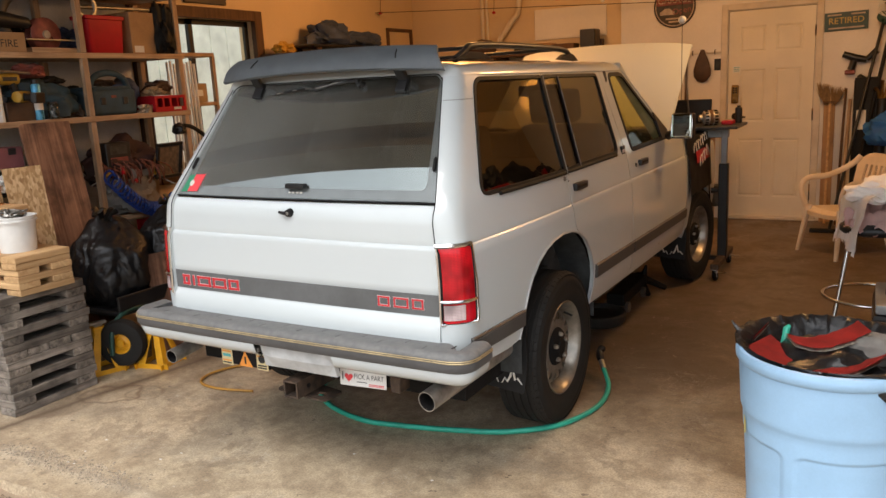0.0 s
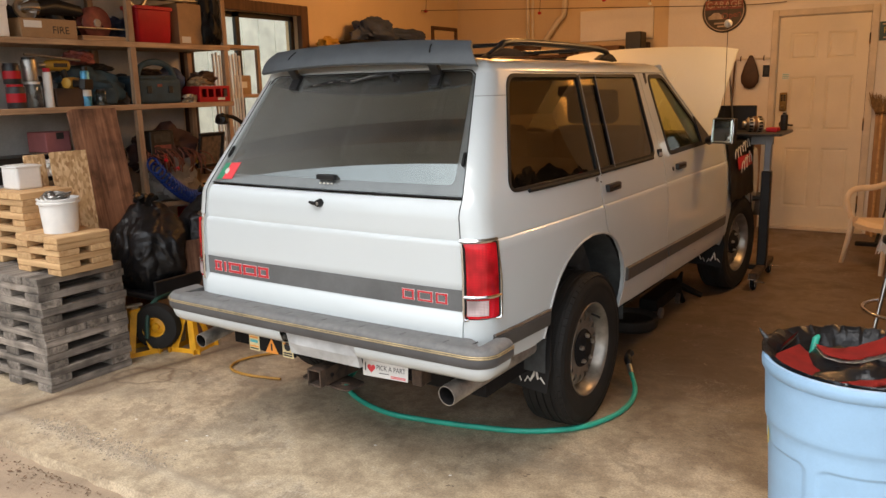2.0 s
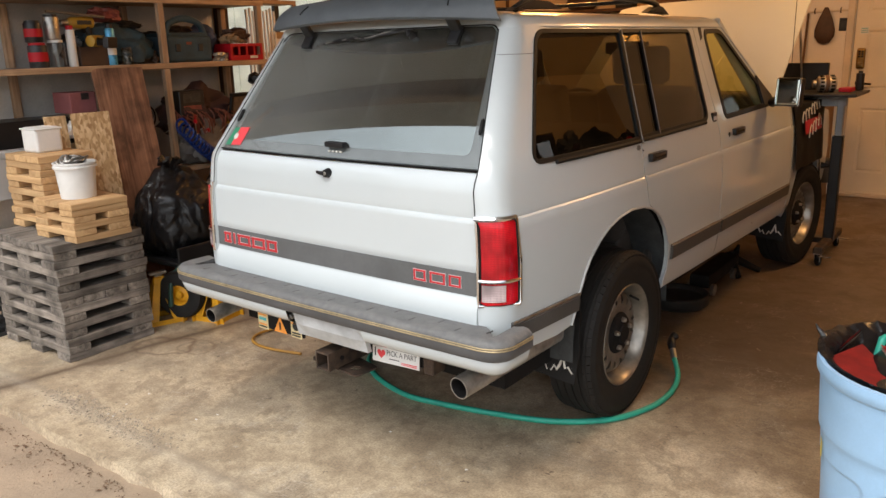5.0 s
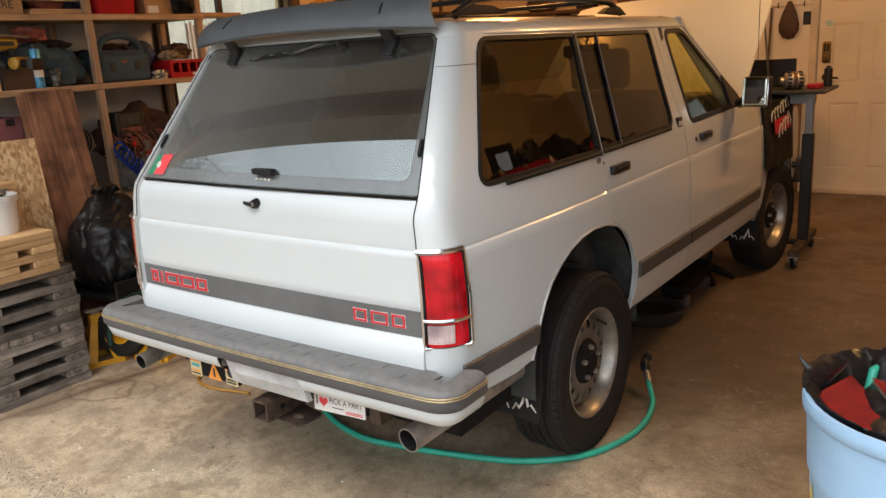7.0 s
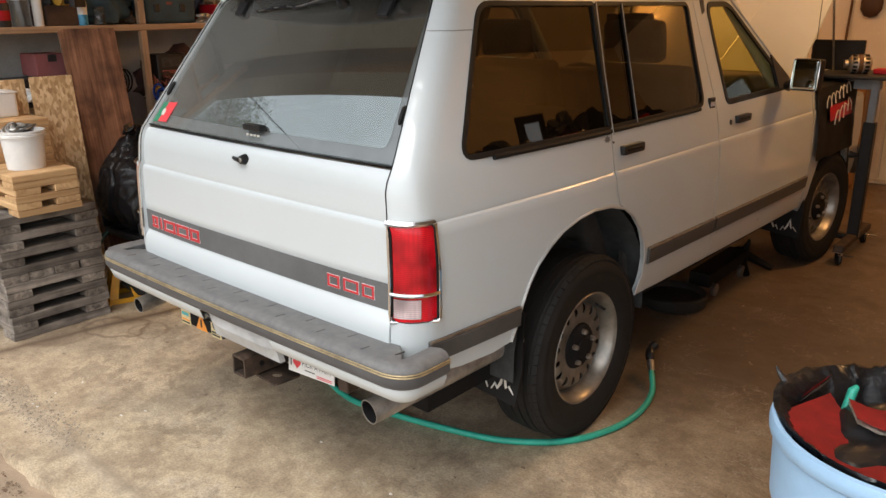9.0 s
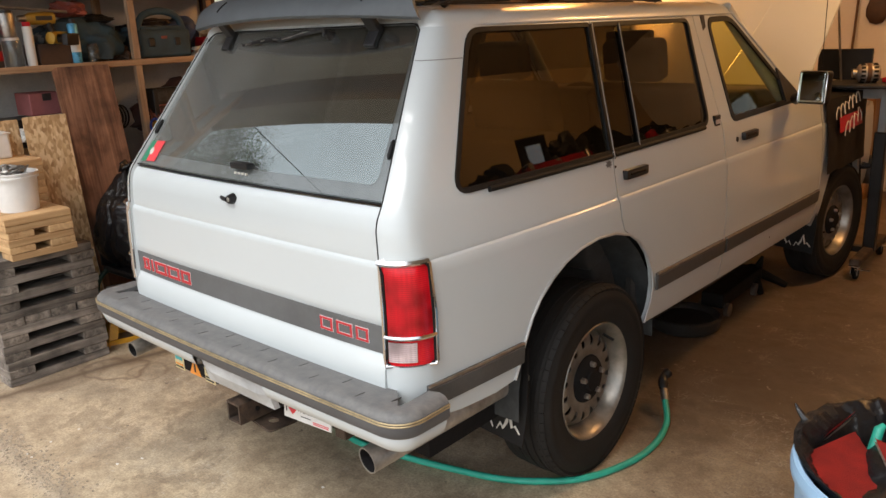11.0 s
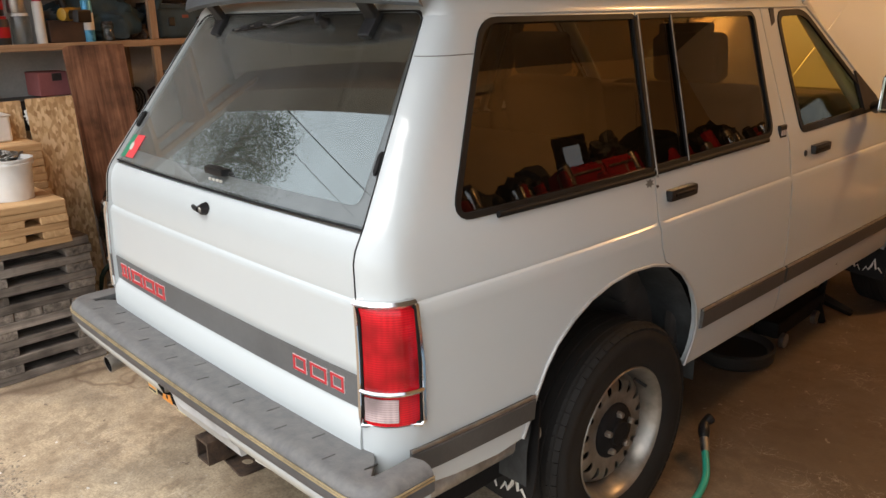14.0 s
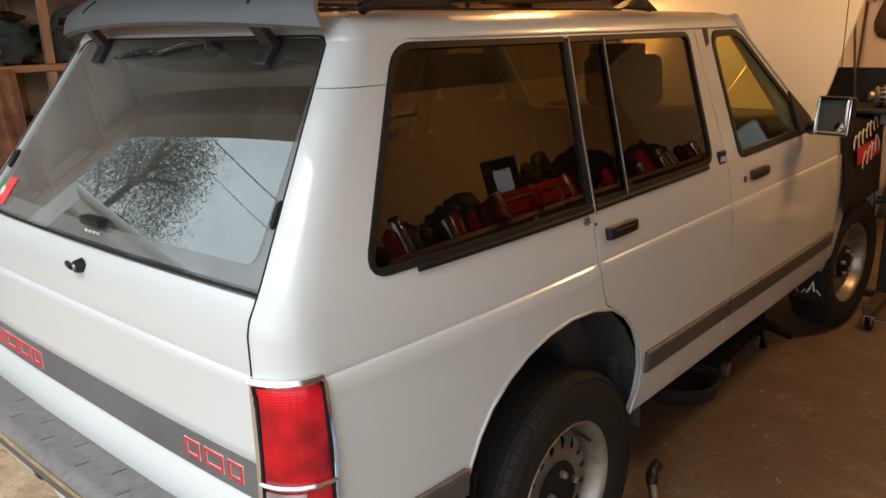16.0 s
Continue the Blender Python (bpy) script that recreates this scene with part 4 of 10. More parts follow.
bm = B()
R_OUT = dense(ROOF, 0.03)
rims = []
for d, drop in ((0.002, 0.03), (0.0, 0.0), (0.005, 0), (0.010, 0), (0.017, 0), (0.025, 0), (0.037, 0), (0.05, 0), (0.075, 0), (0.10, 0)):
    rim_ = []
    for (u, v), (u0, v0) in zip(inset(R_OUT, d), R_OUT):
        p = roof_at(u, v)
        p.z = interp(d, DOME) - drop
        rim_.append(bm.verts.new(p))
    rims.append(rim_)
for a, b_ in zip(rims, rims[1:]):
    for k in range(len(a)):
        q = (a[k], a[(k + 1) % len(a)], b_[(k + 1) % len(a)], b_[k])
        bm.faces.new(q)
skin(bm, inset(R_OUT, 0.0995), [], 0.06, roof_at)
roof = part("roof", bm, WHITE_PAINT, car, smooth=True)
# joint of roof and rear pillar, and drip rails over the doors
both("roof_joint", lambda: sweep(B(), [hull(q, 1.468, 0.0006) for q in np.linspace(q_in(1.468) + 0.01, 0.585, 12)], 0.0012, 5), surf("seam_sealer", (0.25, 0.25, 0.24), 0.7), car)
both("drip_rail", lambda: sweep(B(), [hull(y, 1.557, 0.0015) for y in np.linspace(0.66, 2.45, 26)] + [hull(2.72, 1.36, 0.002), hull(2.99, 1.15, 0.002)], [0.001, 0.004] + [0.005] * 26, 6), WHITE_PAINT, car)

# dark rubber seam between the rear opening and the quarter panels
both("opening_seal", lambda: sweep(B(), [hull(q_in(z) + 0.003, z, 0.0008) for z in np.linspace(0.985, 1.55, 40)], 0.0018, 6), BLACK_RUBBER, car)

# tailgate
GATE = [(0.0, 0.612), (0.35, 0.612), (0.655, 0.617), (0.669, 0.63), (0.672, 0.80), (0.670, 1.00), (0.664, 1.112), (0.0, 1.112)]
GATE = GATE[1:-1] + [(-x, z) for x, z in GATE[::-1][1:-1]]
GATE_Y = [(0.60, 0.168), (0.617, 0.148), (0.640, 0.143), (0.690, 0.147), (0.712, 0.160), (0.722, 0.166), (0.80, 0.167), (0.806, 0.163), (0.955, 0.166), (0.968, 0.1665),
          (0.9715, 0.1700), (0.975, 0.1742), (0.979, 0.1738), (0.986, 0.1732), (0.994, 0.1730), (1.06, 0.177), (1.085, 0.185), (1.10, 0.193), (1.115, 0.206)]


def gate_y(x, z):
    return interp(z, GATE_Y) + 0.012 * (abs(x) / 0.67) ** 3


bm = B()
skin(bm, GATE, [], 0.024, lambda u, v: Vector((u, gate_y(u, v), v)), lambda co: (co.x, co.y + 0.02, co.z), [z for z, _ in GATE_Y[1:-1]])
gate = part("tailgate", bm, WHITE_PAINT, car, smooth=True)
bm = B()
skin(bm, [(-0.668, 0.722), (0.668, 0.722), (0.668, 0.800), (-0.668, 0.800)], [], 0.02, lambda u, v: Vector((u, gate_y(u, v) - 0.0025, v)), lambda co: (co.x, co.y + 0.0025, co.z))
part("stripe", bm, GREY_PAINT, gate, "dark grey band across the tailgate")


# maker's marks as plain raised shapes in red with pale edges
def mark(x0, x1, z0, z1, strokes, name):
    for grow, mat_, lift in ((0.0018, PALE_LETTER, 0.0036), (0.0, RED_LETTER, 0.0050)):
        for a, c_, e, f in strokes:
            bm = B()
            xa, xb = x0 + (x1 - x0) * a - grow, x0 + (x1 - x0) * c_ + grow
            za, zb = z0 + (z1 - z0) * e - grow, z0 + (z1 - z0) * f + grow
            if xb - xa < 0.022:
                xa, xb = xa + 0.14 * (xb - xa), xb - 0.14 * (xb - xa)
            if zb - za < 0.016:
                za, zb = za + 0.06 * (zb - za), zb - 0.06 * (zb - za)
            xm = (xa + xb) / 2
            y = gate_y(xm, (za + zb) / 2)
            box(bm, xa, xb, y - lift, y - 0.001, za, zb)
            part(name, bm, mat_, gate)


def hollow(a, c_, w_, t_):
    """A plain hollow block: two uprights and two bars."""
    return [(a, a + w_, 0, 1), (c_ - w_, c_, 0, 1), (a, c_, 1 - t_, 1), (a, c_, 0, t_)]


mark(0.405, 0.600, 0.743, 0.781, hollow(0.0, 0.27, 0.05, 0.17) + hollow(0.35, 0.68, 0.05, 0.17) + hollow(0.75, 1.0, 0.05, 0.17), "mark_shape")
blocks = [(0.18, 0.22, 0, 1)]
for a, c_ in ((0.0, 0.13), (0.27, 0.51), (0.545, 0.785), (0.82, 1.0)):
    blocks += hollow(a, c_, 0.045, 0.24)
mark(-0.622, -0.285, 0.738, 0.782, blocks, "mark_shape")

# pull handle and lock lever on the tailgate
bm = B()
lathe(bm, [(0, 0.022), (0.013, 0.020), (0.016, 0.010), (0.018, 0)], 18, pose(0.010, gate_y(0, 1.072) + 0.001, 1.072, 90))
sweep(bm, [(0.008, 0.160, 1.072), (-0.012, 0.160, 1.073), (-0.030, 0.164, 1.075)], [0.008, 0.007, 0.006], 8)
lk_ = part("lock_lever", bm, BLACK_PLASTIC, gate, "black lock lever", smooth=True)
part("lock_barrel", lathe(B(), [(0, 0.0245), (0.006, 0.0245), (0.008, 0.020)], 12, pose(0.010, gate_y(0, 1.072) + 0.001, 1.072, 90)), STEEL, lk_, smooth=True)

# rear window: a frameless glass hatch
HATCH = round_poly([(-0.656, 1.122), (0.656, 1.122), (0.530, 1.566), (-0.530, 1.566)], [0.012, 0.012, 0.045, 0.045], 6)


def hatch_y(x, z):
    return 0.197 + (z - 1.122) * 0.690 + 0.018 * (abs(x) / 0.6) ** 2


bm = skin(B(), HATCH, [], 0.05, lambda u, v: Vector((u, hatch_y(u, v), v)))
hatch = part("rear_window", bm, REAR_GLASS, car, "dusty dark tinted rear window", smooth=True)
hatch.visible_shadow = False
bm = skin(B(), inset(HATCH, -0.002), [inset(HATCH, 0.002)], 0.03, lambda u, v: Vector((u, hatch_y(u, v) - 0.0025, v)), lambda co: (co.x, co.y + 0.02, co.z))
part("seal", bm, BLACK_RUBBER, hatch)
bm = skin(B(), round_poly([(-0.592, 1.160), (0.592, 1.160), (0.517, 1.561), (-0.517, 1.561)], 0.03), [], 0.05, lambda u, v: Vector((u, hatch_y(u, v) + 0.004, v)))
FLANGE = surf("grey_window_flange", (0.17, 0.178, 0.175), 0.55, var=0.2, scale=20, bump=0.05)
part("window_flange", skin(B(), inset(HATCH, 0.003), [round_poly([(-0.585, 1.166), (0.585, 1.166), (0.512, 1.556), (-0.512, 1.556)], 0.03)], 0.05, lambda u, v: Vector((u, hatch_y(u, v) + 0.009, v)), lambda co: (co.x, co.y + 0.012, co.z)), FLANGE, hatch)
fm = part("tint_film", bm, TINT_FILM, hatch, "smoky tint film inside the glass", smooth=True)
fm.visible_shadow = False
# white body edge above the glass, under the spoiler
bm = B()
lines = []
for dy, z, w_ in ((0.004, 1.560, 0.530), (0.000, 1.576, 0.532), (0.012, 1.590, 0.530), (0.040, 1.602, 0.525), (0.075, 1.606, 0.52)):
    lines.append([bm.verts.new((w_ * u, 0.509 + dy + 0.012 * u * u, z - 0.012 * u ** 4)) for u in np.linspace(-1, 1, 41)])
for a, b_ in zip(lines, lines[1:]):
    for k in range(40):
        bm.faces.new((a[k], a[k + 1], b_[k + 1], b_[k]))
part("roof_edge", bm, WHITE_PAINT, car, smooth=True)
# lift handle with its small label, side buffers
y0 = hatch_y(0.02, 1.168)
bm = B()
box(bm, -0.028, 0.064, y0 - 0.024, y0 + 0.004, 1.160, 1.180, 0.007, seg=2)
part("lift_handle", bm, BLACK_PLASTIC, hatch, smooth=True)
for k in range(4):
    bm = B()
    box(bm, -0.014 + k * 0.019, -0.005 + k * 0.019, hatch_y(0, 1.146) - 0.0045, hatch_y(0, 1.146), 1.143, 1.149)
    part("label_bar", bm, PALE_PRINT, hatch)
for s in (1, -1):
    bm = B()
    p0, p1 = Vector((s * 0.606, hatch_y(0.6, 1.225) - 0.006, 1.225)), Vector((s * 0.598, hatch_y(0.6, 1.272) - 0.006, 1.272))
    sweep(bm, [p0, p0.lerp(p1, 0.15), p0.lerp(p1, 0.85), p1], [0.003, 0.007, 0.007, 0.003], 8)
    part("buffer", bm, BLACK_RUBBER, hatch, smooth=True)
# flag sticker: green and red fields with a round emblem
def on_glass(pts, lift):
    bm = B()
    bm.faces.new([bm.verts.new((x, hatch_y(x, z) - lift, z)) for x, z in pts])
    return bm


flag = part("flag_sticker", on_glass([(-0.628, 1.135), (-0.590, 1.137), (-0.572, 1.203), (-0.607, 1.201)], 0.0030), GREEN_PRINT, hatch, "green and red flag sticker")
part("red_field", on_glass([(-0.590, 1.137), (-0.528, 1.139), (-0.512, 1.206), (-0.572, 1.203)], 0.0032), RED_PRINT, hatch)
part("emblem", on_glass([(-0.577 + 0.013 * math.cos(a), 1.170 + 0.012 * math.sin(a)) for a in np.linspace(0, 6.1, 16)], 0.0040), PALE_PRINT, hatch)
# wiper on its pivot, with washer lines
bm = B()
gy = lambda x, z, o=0.012: Vector((x, hatch_y(x, z) - o, z))
sweep(bm, [gy(0.172, 1.540, 0.024), gy(0.155, 1.560, 0.030), gy(0.05, 1.548, 0.026), gy(-0.06, 1.533, 0.022)], [0.0075, 0.0065, 0.0045, 0.004], 7)
part("wiper_arm", bm, DAMP_DARK, hatch, smooth=True)
bm = B()
sweep(bm, [gy(0.06, 1.545, 0.010), gy(-0.10, 1.535, 0.012), gy(-0.272, 1.520, 0.008)], 0.0036, 6)
part("wiper_blade", bm, BLACK_RUBBER, hatch, smooth=True)
bm = B()
lathe(bm, [(0, 0.026), (0.010, 0.025), (0.012, 0.012), (0.017, 0)], 16, pose(0.172, hatch_y(0.17, 1.540), 1.540, 55))
for x, z in ((-0.03, 1.540), (-0.12, 1.534), (-0.19, 1.528)):
    part("wiper_yoke", box(B(), -0.022, 0.022, -0.004, 0.004, -0.005, 0.006, 0.002, m=Matrix.Translation(gy(x, z, 0.016)) @ pose(0, 0, 0, -34, -4, 0)), BLACK_PLASTIC, hatch)
part("wiper_pivot", bm, BLACK_PLASTIC, hatch, smooth=True)
for o in (0.0, 0.008):
    bm = B()
    sweep(bm, curve([gy(0.15, 1.556, 0.025), gy(0.08, 1.556 + o, 0.03), gy(-0.03, 1.537 - o, 0.026), gy(-0.12, 1.536 + o, 0.016), gy(-0.255, 1.522, 0.012)], 5), 0.0020, 5)
    part("washer_line", bm, DAMP_DARK if o else STEEL, hatch, smooth=True)

# spoiler: a curved blade standing off the roof on two feet
def blade(u, t, o=0.0):
    """u along the car's width from -1 to 1, t from the lower trailing edge to the upper leading edge."""
    e = u * u
    y = (0.392 + 0.075 * e) * (1 - t) + (0.500 + 0.020 * e) * t - 0.018 * math.sin(t * math.pi)
    z = (1.604 - 0.022 * e) * (1 - t) + (1.690 - 0.018 * e) * t + 0.006 * math.sin(t * math.pi)
    return Vector((u * (0.560 - 0.055 * t), y + 0.7 * o, z - 0.5 * o))

bm = B()
NU, NT = 40, 10
for o in (0.0, 0.016):
    gr = [[bm.verts.new(blade(-1 + 2 * i / NU, j / NT, o)) for j in range(NT + 1)] for i in range(NU + 1)]
    for i in range(NU):
        for j in range(NT):
            bm.faces.new((gr[i][j], gr[i + 1][j], gr[i + 1][j + 1], gr[i][j + 1]))
rim = [e for e in bm.edges if len(e.link_faces) == 1]
bmesh.ops.bridge_loops(bm, edges=rim)
for e in rim:
    e.smooth = False
spoiler = part("spoiler", bm, SPOILER, car, "slate grey roof spoiler with scratches", smooth=True)
for x in (-0.365, 0.368):
    yb = hatch_y(x, 1.53)
    bm = B()
    box(bm, -0.023, 0.023, -0.012, 0.004, -0.034, 0.036, 0.006, m=Matrix.Translation((x, yb - 0.004, 1.532)) @ pose(0, 0, 0, -34.6), seg=2)
    box(bm, -0.021, 0.021, -0.010, 0.010, -0.010, 0.058, 0.005, m=Matrix.Translation((x, yb + 0.002, 1.555)) @ pose(0, 0, 0, 38), seg=2)
    part("foot", bm, BLACK_PLASTIC, spoiler, "black mounting foot")
    bm = B()
    lathe(bm, [(0, 0.004), (0.005, 0.003), (0.006, 0)], 10, Matrix.Translation((x, yb - 0.020, 1.520)) @ pose(0, 0, 0, 58))
    part("screw", bm, STEEL, spoiler)
    bm = B()
    sweep(bm, [blade(x / 0.55 * 1.02, t, -0.002) for t in (0.38, 0.55, 0.75)], 0.0026, 6)
    part("slot", bm, BLACK_RUBBER, spoiler)

# roof rack
for s in (1, -1):
    rail = B()
    pts = [(s * 0.535, 0.60, 1.617), (s * 0.535, 0.68, 1.648), (s * 0.535, 0.76, 1.672), (s * 0.532, 1.2, 1.677), (s * 0.530, 1.72, 1.668), (s * 0.530, 1.82, 1.640), (s * 0.530, 1.88, 1.622)]
    sweep(rail, curve(pts, 4), 0.014, 8)
    rail = part("roof_rail", rail, BLACK_PLASTIC, car, "black roof rail", smooth=True)
    for y0, y1, y2 in ((0.56, 0.90, 0.80), (1.90, 1.66, 1.74)):
        bm = B()
        w_ = 0.022
        prof = [(y0, 1.612), (y1, 1.620), (y2, 1.645), ((y0 + y2) / 2, 1.648)]
        vv = [[bm.verts.new((s * 0.534 + k * w_, y, z)) for y, z in prof] for k in (-1, 1)]
        bm.faces.new(vv[0])
        bm.faces.new(vv[1][::-1])
        for i in range(4):
            bm.faces.new((vv[0][i], vv[0][(i + 1) % 4], vv[1][(i + 1) % 4], vv[1][i]))
        bmesh.ops.bevel(bm, geom=bm.edges[:], offset=0.005, segments=2, affect="EDGES")
        part("rail_foot", bm, BLACK_PLASTIC, rail)
for y in (0.82, 1.66):
    bm = B()
    sweep(bm, [(-0.53, y, 1.668), (0.53, y, 1.668)], 0.013, 8, flat=0.7)
    part("cross_bar", bm, BLACK_PLASTIC, car, "black roof rack cross bar", smooth=True)
for x in (-0.3, -0.15, 0.0, 0.15, 0.3):
    bm = B()
    box(bm, x - 0.012, x + 0.012, 0.75, 2.1, roof_z(x, 1.4) - 0.004, roof_z(x, 1.4) + 0.006, 0.003)
    part("roof_strip", bm, BLACK_RUBBER, car)

# side windows, rubber frames and bright strips
def window_set(doors, opening, glass_mat, name, grow=0.026, tint_label=""):
    for s, d in zip((1, -1), doors):
        bm = skin(B(), inset(opening, -0.004), [], 0.06, lambda u, v: hull(u, v, -0.004))
        if s < 0:
            mirror_x(bm)
        g_ = part(name, bm, glass_mat, d, tint_label, smooth=True)
        g_.visible_shadow = False
        bm = skin(B(), inset(opening, -grow), [inset(opening, 0.005)], 0.03, lambda u, v: hull(u, v, 0.004), lambda co: (co.x - math.copysign(0.010, co.x), co.y, co.z))
        if s < 0:
            mirror_x(bm)
        part("window_rubber", bm, BLACK_RUBBER, d, smooth=True)


window_set(quarters, QWIN, TINT_GLASS, "quarter_window", 0.0095)
window_set(rdoors, RWIN, TINT_GLASS, "door_window", 0.0095)
window_set(fdoors, FWIN, CAR_CLEAR, "door_window", 0.018)
for s, qd, rd, fd in zip((1, -1), quarters, rdoors, fdoors):
    flip = lambda bm: bm if s > 0 else mirror_x(bm)
    part("bright_strip", flip(sweep(B(), [hull(y, z, 0.010) for y, z in ((1.254, 1.545), (1.236, 1.45), (1.203, 1.30), (1.172, 1.14), (1.168, 1.105))], 0.0019, 6)), DULL_STRIP, rd, smooth=True)
    part("window_bar", flip(sweep(B(), [hull(y, z, 0.002) for y, z in ((1.440, 1.54), (1.418, 1.42), (1.388, 1.27), (1.355, 1.11))], 0.006, 6)), BLACK_RUBBER, rd, smooth=True)
    part("bright_strip", flip(sweep(B(), [hull(y - 0.008, z, 0.010) for y, z in ((1.440, 1.54), (1.418, 1.42), (1.388, 1.27), (1.355, 1.12))], 0.0016, 6)), DULL_STRIP, rd, smooth=True)
    # black corner piece that carries the mirror
    cp_ = round_poly([(2.800, 1.134), (2.985, 1.146), (2.965, 1.180), (2.790, 1.300)], 0.012)
    part("mirror_sail", flip(skin(B(), cp_, [], 0.04, lambda u, v: hull(u, v, 0.009), inward(0.02))), BLACK_PLASTIC, fd, smooth=True)
    # belt moulding under the dark windows
    part("belt_moulding", flip(sweep(B(), [hull(y, 1.116, 0.006) for y in np.linspace(0.525, 1.155, 12)], 0.0085, 8)), BLACK_RUBBER, qd, smooth=True)
    part("belt_moulding", flip(sweep(B(), [hull(y, 1.118 + 0.006 * (y - 1.18), 0.006) for y in np.linspace(1.175, 1.88, 12)], 0.0085, 8)), BLACK_RUBBER, rd, smooth=True)

    # lower side mouldings with a bright upper edge
    for dpart, ya, yb in ((qd, 0.225, 0.612), (rd, 1.432, 2.038), (fd, 2.058, 3.280)):
        bm = B()
        n_ = max(4, int((yb - ya) / 0.06))
        ys = np.linspace(ya, yb, n_)
        prof = [(0.572, 0.0), (0.576, 0.012), (0.630, 0.014), (0.640, 0.008), (0.640, 0.0)]
        grid_ = [[bm.verts.new(hull(y, z - (0.018 if dpart is fd or dpart is rd else 0.0) * (y - 1.4) / 1.9 * (0 if dpart is qd else 1), o)) for z, o in prof] for y in ys]
        for i in range(n_ - 1):
            for j in range(len(prof) - 1):
                bm.faces.new((grid_[i][j], grid_[i + 1][j], grid_[i + 1][j + 1], grid_[i][j + 1]))
        bm.faces.new(grid_[0])
        bm.faces.new(grid_[-1][::-1])
        mo = part("side_moulding", flip(bm), DARK_TRIM, dpart, "dark grey side moulding")
        drop = lambda y: 0.0 if dpart is qd else 0.018 * (y - 1.4) / 1.9
        part("bright_edge", flip(sweep(B(), [hull(y, 0.639 - drop(y), 0.010) for y in ys], 0.0045, 6)), STEEL, dpart, smooth=True)
    # door handles
    for dpart, ya in ((rd, 1.215), (fd, 2.235)):
        bm = B()
        x = side_x(ya, 1.043)
        box(bm, x - 0.01, x + 0.019, ya, ya + 0.15, 1.026, 1.060, 0.009, seg=2)
        hd = part("door_handle", flip(bm), BLACK_PLASTIC, dpart, "black door handle", smooth=True)
        bm = B()
        box(bm, x - 0.004, x + 0.021, ya + 0.02, ya + 0.125, 1.038, 1.052, 0.004)
        part("pull_flap", flip(bm), BLACK_RUBBER, dpart)
    bm = B()
    x = side_x(2.185, 1.036)
    lathe(bm, [(0, 0.006), (0.011, 0.005), (0.013, 0)], 12, pose(x - 0.002, 2.185, 1.036, 0, 90, 0))
    part("keyhole", flip(bm), BLACK_PLASTIC, fd)
    # small dark badge on the door pillar, with a pale bar
    x = side_x(2.0, 1.135)
    bm = B()
    box(bm, x - 0.006, x + 0.007, 1.985, 2.040, 1.108, 1.158, 0.003, m=None)
    bd = part("pillar_badge", flip(bm), BLACK_PLASTIC, rd, "small black pillar badge")
    for k in range(3):
        bm = B()
        box(bm, x + 0.006, x + 0.009, 1.993 + k * 0.015, 2.003 + k * 0.015, 1.122, 1.140)
        part("badge_bar", flip(bm), PALE_LETTER, rd)
    # bright wheel-arch edge
    part("arch_edge", flip(sweep(B(), [hull(y, z, 0.002) for y, z in ARCH_R[:]], 0.0048, 6)), surf("arch_trim", (0.48, 0.48, 0.47), 0.4, 0.25, var=0.2) if "arch_trim" not in MATS else MATS["arch_trim"], qd, smooth=True)
    # sill under the doors
    bm = B()
    box(bm, 0.64, 0.735, 1.42, 3.28, 0.420, 0.452, 0.008)
    part("sill", flip(bm), DARK_METAL, car)
    # wheel wells
    for yc in (1.03, 3.78):
        bm = B()
        cs = [(yc + 0.43 * math.cos(a), 0.42 + 0.46 * math.sin(a)) for a in np.linspace(-0.1, math.pi + 0.1, 16)]
        strip(bm, [(0.775, y, z) for y, z in cs], [(0.42, y, z) for y, z in cs])
        f_ = [bm.verts.new((0.42, y, z)) for y, z in cs]
        bm.faces.new(f_)
        part("wheel_well", flip(bm), surf("grey_underseal", (0.040, 0.043, 0.043), 0.8, var=0.5, scale=14, bump=0.4) if "grey_underseal" not in MATS else MATS["grey_underseal"], car, "grey undersealed wheel well", smooth=True)
    # chips and scratches in the paint
    for ya, za, l_ in ((1.172, 1.078, 0.012), (2.62, 0.505, 0.012), (2.42, 0.475, 0.008)):
        bm = B()
        p_ = [hull(ya + l_ * math.cos(a) * (0.6 + 0.5 * noise.noise(Vector((a * 3, ya, 0)))), za + 0.7 * l_ * math.sin(a) * (0.6 + 0.7 * noise.noise(Vector((a * 3, 5, za)))), 0.0012) for a in np.linspace(0, 5.8, 14)]
        bm.faces.new([bm.verts.new(q) for q in p_])
        part("paint_chip", flip(bm), RUST, rd if ya < 2 else fd)

    # flaked patch under the belt moulding beside the shut line
    bm = B()
    star = [(0.024 * (1.0 if k % 2 else 0.5 + 0.2 * ((k * 7) % 3) / 2) * math.cos(k * math.pi / 7), 0.014 * (1.0 if k % 2 else 0.55) * math.sin(k * math.pi / 7)) for k in range(14)]
    bm.faces.new([bm.verts.new(hull(1.135 + u, 1.092 + v, 0.0012)) for u, v in star])
    part("paint_chip", flip(bm), GREY_PAINT, qd, "bare grey patch where the paint has flaked")
    # tail lamp
    lamp = B()
    skin(lamp, [(q_in(z) + 0.010, z) for z in np.linspace(0.786, 0.976, 8)] + [(LAMP_OUT - 0.004, 0.976), (LAMP_OUT, 0.84), (LAMP_OUT - 0.003, 0.786)], [], 0.02, lambda u, v: hull(u, v, 0.006), lip(0.02))
    lamp = part("tail_lamp", flip(lamp), RED_LENS, car, "red tail lamp with a chrome rim", smooth=True)
